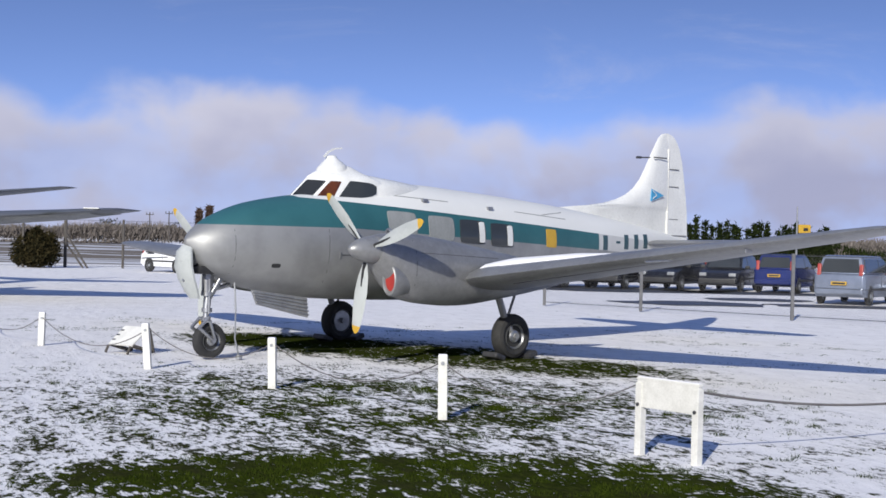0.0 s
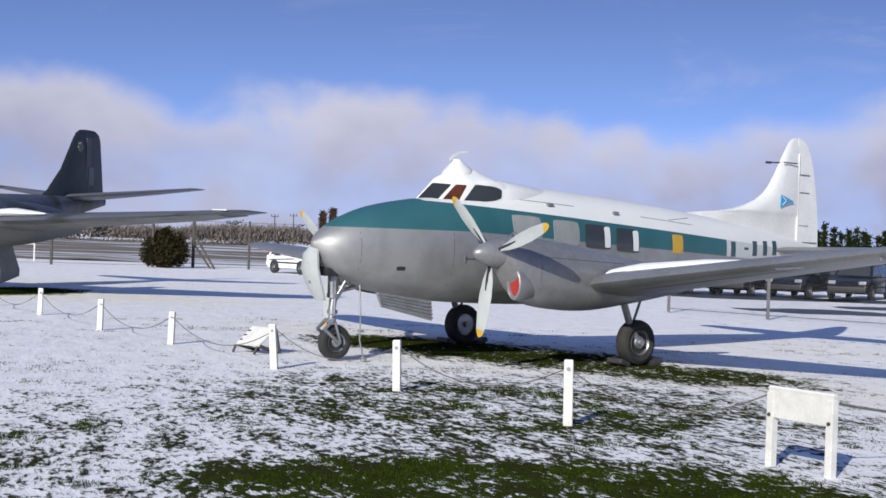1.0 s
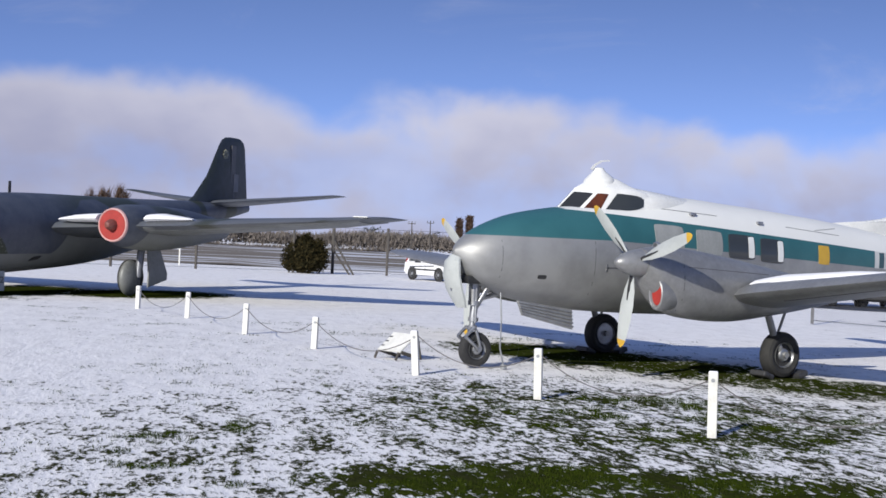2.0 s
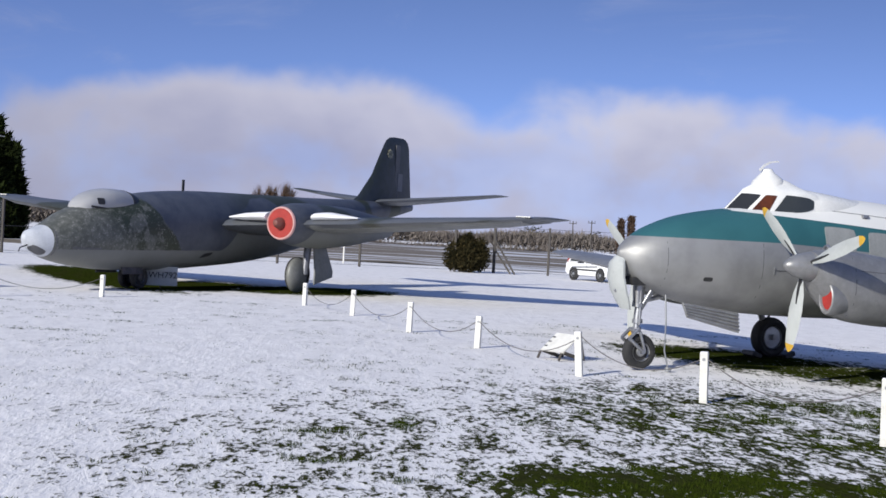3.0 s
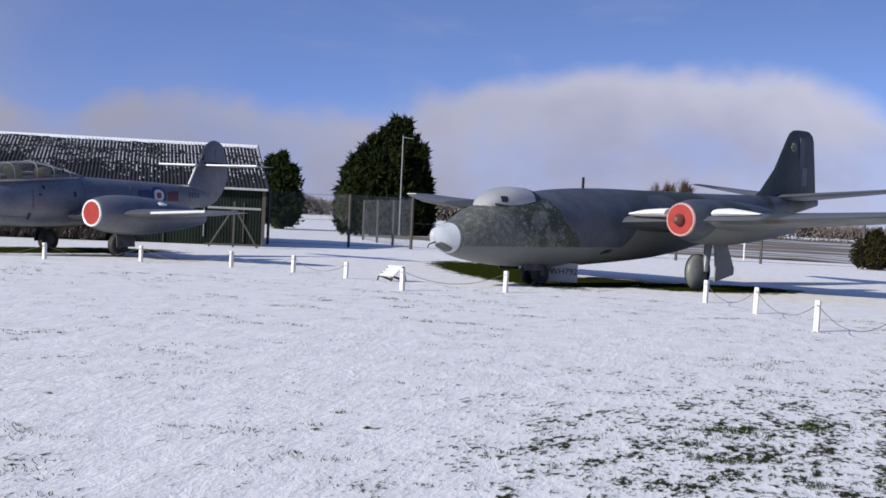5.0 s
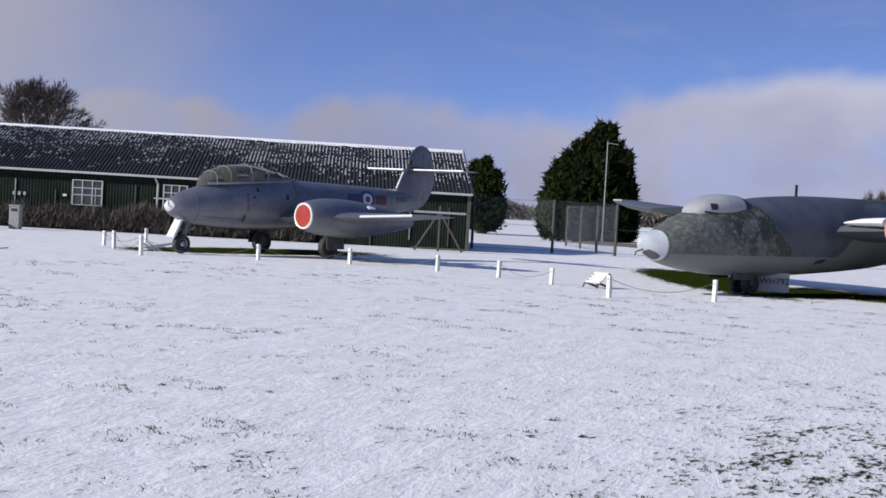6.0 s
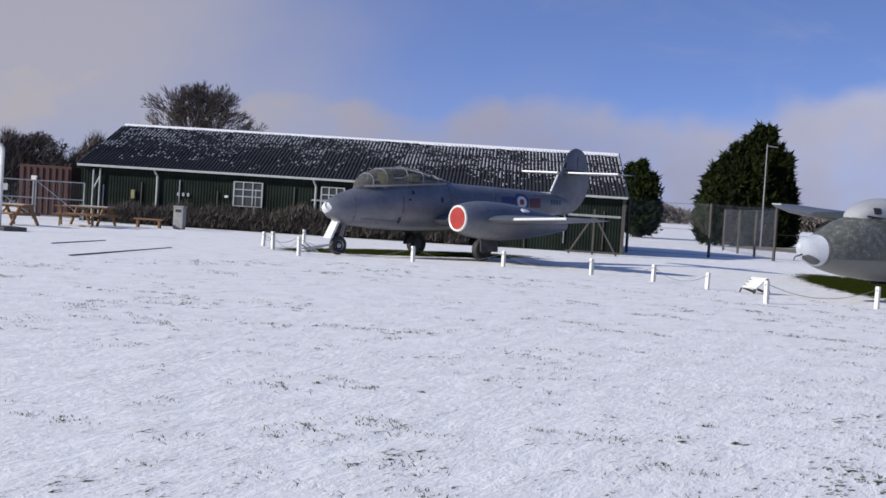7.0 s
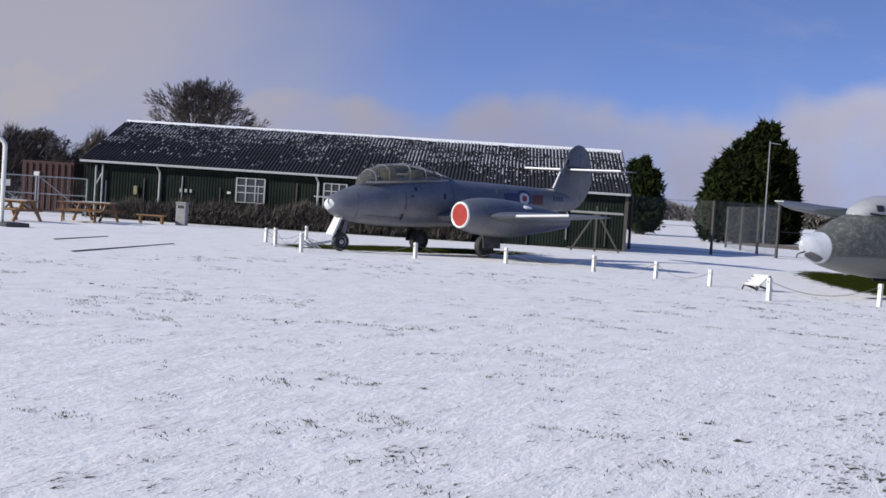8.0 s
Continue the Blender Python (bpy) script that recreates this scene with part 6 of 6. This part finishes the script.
def trestle():
    """Weathered trestle with a raked pair of struts."""
    top = thing("trestle", pose(-39.3, 43.2, 0, 0, 0, 42), "weathered grey trestle standing by the shed", "trestle")
    part("beam", box(bmesh.new(), (0, 0, 1.62), (2.2, 0.09, 0.09), None, 0.01), CONCRETE, top)
    part("post", box(bmesh.new(), (0, 0, 0.95), (0.08, 0.08, 1.9), None, 0.01), POST_WOOD, top)
    for s in (-1, 1):
        part("strut", rod(bmesh.new(), (s * 0.05, 0, 1.58), (s * 1.0, 0, 0.0), 0.04, None, 6), POST_WOOD, top)
    part("foot_rail", box(bmesh.new(), (0, 0, 0.10), (2.3, 0.08, 0.08), None, 0.01), POST_WOOD, top)


trestle()


def strut_post():
    """Timber post with a raking brace."""
    top = thing("braced_post", pose(-19.2, 70.6, 0), "timber fence post with raking braces", "fence post")
    part("post", box(bmesh.new(), (0, 0, 1.2), (0.14, 0.14, 2.4), None, 0.01), POST_WOOD, top)
    part("brace", rod(bmesh.new(), (0.05, 0, 1.7), (1.3, -0.6, 0), 0.05), POST_WOOD, top)
    part("brace", rod(bmesh.new(), (0.05, 0, 1.2), (1.0, -0.3, 0), 0.05), POST_WOOD, top)


strut_post()


def goal_frame(x, y, turn, w, h):
    top = thing("white_rail_frame", pose(x, y, 0, 0, 0, turn), "white tubular rail frame in the field", "rail")
    for s in (-w / 2, w / 2):
        part("upright", rod(bmesh.new(), (s, 0, 0), (s, 0, h), 0.05), WHITE, top)
    part("top_rail", rod(bmesh.new(), (-w / 2, 0, h), (w / 2, 0, h), 0.05), WHITE, top)


goal_frame(-30.5, 71.5, 20, 4.6, 0.95)
goal_frame(-12.0, 78.0, 10, 6.0, 0.8)


def car_park_sign():
    top = thing("yellow_sign", pose(14.8, 58.1, 0, 0, 0, 15), "small yellow box on a tall grey pole", "sign")
    part("pole", rod(bmesh.new(), (0, 0, 0), (0, 0, 3.6), 0.05, 0.03), GALV, top)
    part("panel", box(bmesh.new(), (0.35, 0, 2.68), (0.55, 0.10, 0.36), None, 0.03), YELLOW, top, "yellow panel")
    part("panel_bar", box(bmesh.new(), (0.38, -0.06, 2.66), (0.2, 0.02, 0.12)), BLACK, top, "dark bar")


car_park_sign()


# ---- cars ----
def car(x, y, turn, length, height, paint, label, boxy=0.0):
    """A hatchback or people carrier; its front faces +x."""
    top = thing("parked_car", pose(x, y, 0, 0, 0, turn), label, "car", "parked cars")
    w = 0.86
    L2 = length / 2
    h = height
    waist = 0.62 * h
    prof = [(-L2, 0.42), (-L2 + 0.02, 0.62 * h * 0.95), (-L2 + 0.08, waist), (L2 - 1.05 + 0.3 * boxy, waist * 0.98), (L2 - 0.25, waist * 0.82), (L2 - 0.02, waist * 0.62), (L2, 0.36), (L2 - 0.15, 0.24), (-L2 + 0.15, 0.26)]
    bm = bmesh.new()
    ring = lambda y, k: [(px * k, y, pz) for px, pz in prof]
    skin(bm, [ring(-w, 0.965), ring(-w * 0.9, 1.0), ring(w * 0.9, 1.0), ring(w, 0.965)])
    bmesh.ops.bevel(bm, geom=[e for e in bm.edges], offset=0.03, segments=2, affect="EDGES", profile=0.6)
    body = part("body", bm, paint, top, "", True, 35)
    roof = [(-L2 + 0.10, waist), (-L2 + 0.28, h * 0.96), (-L2 + 0.6, h), (0.3 + 0.3 * boxy, h * 0.985), (L2 - 1.05 + 0.3 * boxy, waist)]
    bm = bmesh.new()
    skin(bm, [[(px, -w * 0.93, pz) if pz <= waist else (px, -w * 0.74, pz) for px, pz in roof], [(px, w * 0.93, pz) if pz <= waist else (px, w * 0.74, pz) for px, pz in roof]])
    bmesh.ops.bevel(bm, geom=[e for e in bm.edges], offset=0.05, segments=2, affect="EDGES", profile=0.6)
    cabin = part("cabin", bm, paint, top, "", True, 35)

    def pane(pts, nm="window", mt=None):
        bm = bmesh.new()
        n = (Vector(pts[1]) - Vector(pts[0])).cross(Vector(pts[2]) - Vector(pts[0])).normalized()
        a = [bm.verts.new(Vector(p) + n * 0.018) for p in pts]
        b = [bm.verts.new(Vector(p) - n * 0.02) for p in pts]
        bm.faces.new(a), bm.faces.new(b[::-1])
        for i in range(len(pts)):
            j = (i + 1) % len(pts)
            bm.faces.new((a[i], b[i], b[j], a[j]))
        part(nm, bm, mt or GLASS, cabin)

    lo, hi = waist + 0.05, h - 0.13
    f = lambda z: 0.93 - 0.19 * (z - waist) / (h - waist)
    for s in (1, -1):
        xa, xb, xc, xd = -L2 + 0.32, -0.1, -0.02, L2 - 1.15 + 0.3 * boxy
        for x0, x1, x2, x3 in ((xa, xb, xb, xa + 0.18), (xc, xd, xd - 0.55, xc)):
            q = [(x0, s * w * f(lo), lo), (x1, s * w * f(lo), lo), (x2, s * w * f(hi), hi), (x3, s * w * f(hi), hi)]
            pane(q if s < 0 else q[::-1])
    rx = lambda z: -L2 + 0.10 + (0.18) * (z - waist) / (h * 0.96 - waist)
    pane([(rx(lo), 0.66, lo), (rx(lo), -0.66, lo), (rx(hi), -0.56, hi), (rx(hi), 0.56, hi)], "rear_window")
    x0, x1 = L2 - 1.05 + 0.3 * boxy, 0.3 + 0.3 * boxy
    k = lambda z: x0 + (x1 - x0) * (z - waist) / (h * 0.985 - waist)
    pane([(k(lo), -0.68, lo), (k(lo), 0.68, lo), (k(hi), 0.58, hi), (k(hi), -0.58, hi)], "windscreen")
    for s in (1, -1):
        part("tail_light", box(bmesh.new(), (-L2 + 0.13, s * 0.70, waist + 0.13), (0.14, 0.13, 0.40), Matrix.Rotation(0.2, 4, "Y"), 0.03), RED, body, "red tail light")
        part("headlight", box(bmesh.new(), (L2 - 0.16, s * 0.62, waist * 0.74), (0.2, 0.3, 0.14), None, 0.03), GALV, body, "clear headlight")
        part("door_mirror", box(bmesh.new(), (L2 - 1.35, s * 0.95, waist + 0.08), (0.14, 0.18, 0.13), None, 0.03), BLACK, body)
        part("door_seam", box(bmesh.new(), (-0.06, s * 0.862, waist * 0.66), (0.012, 0.012, waist * 0.55)), BLACK, body)
        part("side_moulding", box(bmesh.new(), (0, s * 0.865, 0.52), (length * 0.55, 0.02, 0.07)), BLACK, body, "dark rubbing strip")
        for xx in (-L2 + 0.72, L2 - 0.78):
            wheel(top, (xx, s * 0.80, 0.30), 0.30, 0.19, (0, s, 0), hub=GALV)
            part("wheel_arch", revolve(bmesh.new(), [(-0.02, 0.35), (0.02, 0.35)], (xx, s * 0.845, 0.31), (0, s, 0), 20), BLACK, body, "dark wheel arch")
    part("rear_bumper", box(bmesh.new(), (-L2 + 0.02, 0, 0.46), (0.16, 1.6, 0.22), None, 0.05), paint, body)
    part("front_bumper", box(bmesh.new(), (L2 - 0.05, 0, 0.42), (0.16, 1.56, 0.22), None, 0.05), BLACK, body)
    part("number_plate", box(bmesh.new(), (-L2 - 0.03, 0, 0.72), (0.05, 0.52, 0.12)), YELLOW, body, "plain yellow rear plate")
    part("plate_bar", box(bmesh.new(), (-L2 - 0.055, 0, 0.72), (0.01, 0.42, 0.06)), BLACK, body, "dark bar")


PAINT_W = plain("white_car_paint", (0.80, 0.80, 0.80), (0.74, 0.74, 0.74), 0.25, 0, 3)
PAINT_B = plain("blue_car_paint", (0.018, 0.030, 0.15), (0.014, 0.024, 0.11), 0.22, 0.2, 3)
PAINT_S = plain("pale_blue_car_paint", (0.25, 0.28, 0.35), (0.20, 0.23, 0.29), 0.25, 0.4, 3)
PAINT_D = plain("dark_car_paint", (0.010, 0.011, 0.014), (0.016, 0.016, 0.019), 0.22, 0.2, 3)
car(-12.75, 66.8, -41, 3.6, 1.38, PAINT_W, "white three-door hatchback parked beyond the aircraft")
car(14.35, 48.0, 58, 4.3, 1.66, PAINT_S, "pale blue people carrier with dark rear window", 1.0)
car(14.6, 58.8, 62, 4.2, 1.60, PAINT_B, "deep blue people carrier parked in the row", 0.8)
car(12.3, 59.4, 244, 4.2, 1.50, PAINT_D, "dark hatchback parked in the row", 0.4)
car(9.9, 59.4, 240, 4.2, 1.50, PAINT_D, "dark hatchback parked in the row", 0.3)
car(7.5, 59.2, 242, 4.2, 1.48, PAINT_D, "dark hatchback parked in the row", 0.3)
car(5.1, 59.0, 238, 4.3, 1.45, PAINT_D, "dark hatchback parked in the row", 0.2)
car(2.7, 59.0, 242, 4.3, 1.45, PAINT_D, "dark hatchback parked in the row", 0.2)
car(17.4, 58.9, 242, 4.2, 1.55, PAINT_D, "dark hatchback parked in the row", 0.4)
car(17.6, 51.0, 58, 4.3, 1.6, PAINT_S, "pale blue car parked beside the people carrier", 0.4)
car(20.6, 52.0, 58, 4.3, 1.5, PAINT_D, "dark hatchback parked in the row", 0.4)


def dark_sheet(x, y, a, b, seed):
    """Thin irregular near-black sheet lying on the car park ground."""
    bm = bmesh.new()
    ring = []
    for i in range(40):
        q = 2 * math.pi * i / 40
        k = 1 + 0.35 * noise.noise((math.cos(q) * 1.6, math.sin(q) * 1.6, seed)) + 0.15 * noise.noise((math.cos(q) * 5, math.sin(q) * 5, seed))
        ring.append((a * k * math.cos(q), b * k * math.sin(q)))
    skin(bm, [[(u, v, 0.0) for u, v in ring], [(u * 0.985, v * 0.985, 0.008) for u, v in ring]])
    ob = part("dark_ground_patch", bm, DARK_GROUND)
    ob.location = (x, y, 0.0)
    tagged(ob, "irregular near-black patch on the car park ground", "tarmac", "tarmac patches", "stuff")


DARK_GROUND = plain("dark_sheet", (0.035, 0.035, 0.038), (0.055, 0.055, 0.058), 0.45, 0, 1.5, 0.006, 25)
# dark patches in front of and between the parked cars
for k, (x, y, a, b) in enumerate(((8.2, 44.5, 2.6, 1.5), (11.0, 49.0, 2.0, 1.3), (13.2, 44.8, 2.6, 1.2), (13.2, 56.0, 4.6, 1.9), (7.0, 56.2, 4.8, 2.0), (17.4, 47.0, 2.2, 1.6))):
    dark_sheet(x, y, a, b, k * 3.7)


# ---- by the shed ----
def picnic_table(x, y, turn):
    top = thing("picnic_table", pose(x, y, 0, 0, 0, turn), "brown timber picnic table with fixed benches", "table", "picnic tables")
    for k in range(5):
        part("top_board", box(bmesh.new(), (0, -0.32 + 0.16 * k, 0.74), (1.7, 0.145, 0.04), None, 0.006), WOOD, top)
    for s in (1, -1):
        for k in range(2):
            part("bench_board", box(bmesh.new(), (0, s * (0.62 + 0.14 * k), 0.44), (1.7, 0.13, 0.04), None, 0.006), WOOD, top)
        for sx in (-0.6, 0.6):
            part("leg", box(bmesh.new(), (sx, s * 0.46, 0.355), (0.06, 0.12, 0.84), Matrix.Rotation(s * 0.55, 4, "X"), 0.008), WOOD, top)
    for sx in (-0.6, 0.6):
        part("cross_beam", box(bmesh.new(), (sx, 0, 0.40), (0.05, 1.5, 0.09), None, 0.006), WOOD, top)
        part("cross_beam", box(bmesh.new(), (sx, 0, 0.69), (0.05, 0.72, 0.08), None, 0.006), WOOD, top)
        part("brace", box(bmesh.new(), (sx * 0.62, 0, 0.55), (0.62, 0.07, 0.05), Matrix.Rotation(math.copysign(0.62, sx), 4, "Y"), 0.006), WOOD, top)
    part("snow_patch", box(bmesh.new(), (0.1, 0.06, 0.768), (1.3, 0.52, 0.018), None, 0.008), THIN_SNOW, top, "thin snow left on the top")


picnic_table(-48.6, 22.0, 20)
picnic_table(-49.9, 25.2, 60)
picnic_table(-51.2, 26.6, 30)


def bin_and_bench():
    top = thing("litter_bin", pose(-50.6, 30.2, 0, 0, 0, 40), "pale concrete litter bin with a dark opening", "litter bin")
    part("body", box(bmesh.new(), (0, 0, 0.45), (0.42, 0.42, 0.9), None, 0.03), CONCRETE, top)
    part("opening", box(bmesh.new(), (0, -0.2, 0.76), (0.26, 0.05, 0.12), None, 0.01), BLACK, top, "dark opening")
    part("lid", box(bmesh.new(), (0, 0, 0.93), (0.46, 0.46, 0.06), None, 0.02), CONCRETE, top)
    top = thing("bench", pose(-51.0, 29.0, 0, 0, 0, 45), "low brown timber bench before the scrub", "bench")
    part("seat", box(bmesh.new(), (0, 0, 0.34), (1.2, 0.35, 0.06), None, 0.01), WOOD, top)
    for sx in (-0.45, 0.45):
        part("leg", box(bmesh.new(), (sx, 0, 0.16), (0.08, 0.3, 0.32)), WOOD, top)


bin_and_bench()


def container():
    top = thing("shipping_container", pose(-60.6, 29.0, 0, 0, 0, 45.5), "rust-red steel container behind a mesh gate", "container")
    part("shell", box(bmesh.new(), (0, 3.0, 1.2), (2.44, 6.0, 2.3), None, 0.03), RUST_RED, top)
    for k in range(8):
        part("door_rib", box(bmesh.new(), (-1.05 + 0.3 * k, -0.03, 1.2), (0.08, 0.06, 2.1)), RUST_RED, top)
    part("notice", box(bmesh.new(), (-0.5, -0.07, 1.75), (0.28, 0.02, 0.2)), WHITE, top, "small white notice")


container()
wire_fence([(-57.4, 24.3), (-59.0, 20.6), (-61.0, 16.5)], 1.9, "grey mesh fence beside the shed", GALV, 0.06, True, 2.2, 0.002, 0.14)


def mesh_gate(a, b, h, sign=False):
    """A leaf of tubular steel with mesh and a raking brace."""
    a, b = Vector((*a, 0)), Vector((*b, 0))
    d = b - a
    top = thing("mesh_gate", Matrix.Translation(a) @ Matrix.Rotation(math.atan2(d.y, d.x), 4, "Z"), "grey tubular steel gate leaf with wire mesh, shut", "gate", "mesh gates")
    w = d.length
    for x in (0.05, w - 0.05):
        part("stile", rod(bmesh.new(), (x, 0, 0.0), (x, 0, h + (0.15 if x < 1 else 0)), 0.035), GALV, top)
    for z in (0.15, h * 0.55, h):
        part("rail", rod(bmesh.new(), (0.05, 0, z), (w - 0.05, 0, z), 0.026), GALV, top)
    part("brace", rod(bmesh.new(), (0.05, 0, h), (w - 0.05, 0, 0.15), 0.022), GALV, top)
    bm = bmesh.new()
    for i in range(int(w / 0.12)):
        rod(bm, (0.05 + i * 0.12, 0, 0.15), (0.05 + i * 0.12, 0, h), 0.003, None, 3, False)
    tagged(part("wire_mesh", bm, GALV, top, "upright mesh wires"), kind="stuff")
    if sign:
        part("sign_plate", box(bmesh.new(), (w * 0.45, -0.05, 1.30), (0.45, 0.02, 0.28)), WHITE, top, "white notice plate")


mesh_gate((-57.4, 24.3), (-56.36, 26.49), 1.65, True)
mesh_gate((-56.36, 26.49), (-55.42, 28.38), 1.65)



# ---- path edging and post base by the lawn ----
def edging(a, b, w, h, label):
    a, b = Vector((*a, 0)), Vector((*b, 0))
    d = b - a
    ob = part("path_edging", box(bmesh.new(), (0, 0, h / 2 - 0.01), (d.length, w, h), None, 0.008), POST_WOOD)
    ob.matrix_basis = Matrix.Translation((a + b) / 2) @ Matrix.Rotation(math.atan2(d.y, d.x), 4, "Z")
    tagged(ob, label, "edging", "path edging boards")


for a, b in (((-30.6, 15.2), (-35.4, 20.8)), ((-36.0, 17.4), (-38.6, 20.4))):
    edging(a, b, 0.07, 0.022, "thin dark timber edging half buried in snow")
slab = part("post_base", box(bmesh.new(), (-43.5, 19.5, 0.06), (1.2, 0.8, 0.14), None, 0.03), DARK_STEEL)
tagged(slab, "dark base slab under the white post", "base slab")


# ---- turf blades, nearest ground only ----
def turf_blades():
    rnd = random.Random(21)
    verts, faces = [], []
    tries = 0
    while len(faces) < 52000 and tries < 400000:
        tries += 1
        x, y = rnd.uniform(-6.5, 7.5), rnd.uniform(8.5, 17.5)
        if abs(x) > 0.42 * y + 0.5:
            continue
        want = turf_amount(x, y)
        patchy = noise.fractal((x * 2.2, y * 2.2, 0.3), 0.8, 2.1, 3)
        if want * 0.9 + 0.75 * patchy < 0.62 + 0.3 * rnd.random():
            continue
        h, a, lean = rnd.uniform(0.008, 0.03), rnd.uniform(0, 6.28), rnd.uniform(0.005, 0.03)
        wx, wy = 0.0035 * math.cos(a), 0.0035 * math.sin(a)
        k = len(verts)
        verts += [(x - wx, y - wy, -0.012), (x + wx, y + wy, -0.012), (x + lean * math.sin(a * 3), y + lean * math.cos(a * 2), h)]
        faces.append((k, k + 1, k + 2))
    me = bpy.data.meshes.new("turf")
    me.from_pydata(verts, [], faces)
    me.materials.append(TURF_BLADE)
    tagged(new("turf", me), "short green grass showing through the snow", "grass", "", "stuff")


turf_blades()


def tufts():
    """Small clumps of grass standing out of the thin snow."""
    rnd = random.Random(33)
    verts, faces = [], []
    made = 0
    while made < 2900:
        x, y = rnd.uniform(-30, 8), rnd.uniform(4.0, 30)
        if noise.fractal((x * 0.5, y * 0.9, 4), 0.8, 2.0, 3) < 0.05 + 0.35 * rnd.random():
            continue
        made += 1
        size = rnd.uniform(0.02, 0.10)
        for _ in range(rnd.randint(7, 16)):
            px, py = x + rnd.gauss(0, size * 1.3), y + rnd.gauss(0, size)
            h, a = rnd.uniform(-0.003, 0.014), rnd.uniform(0, 6.28)
            wx, wy = 0.006 * math.cos(a), 0.006 * math.sin(a)
            k = len(verts)
            verts += [(px - wx, py - wy, -0.015), (px + wx, py + wy, -0.015), (px + rnd.gauss(0, 0.02), py + rnd.gauss(0, 0.02), h)]
            faces.append((k, k + 1, k + 2))
    me = bpy.data.meshes.new("grass_tufts")
    me.from_pydata(verts, [], faces)
    me.materials.append(TURF_BLADE)
    tagged(new("grass_tufts", me), "sparse tufts of grass poking through the snow", "grass", "", "stuff")


tufts()
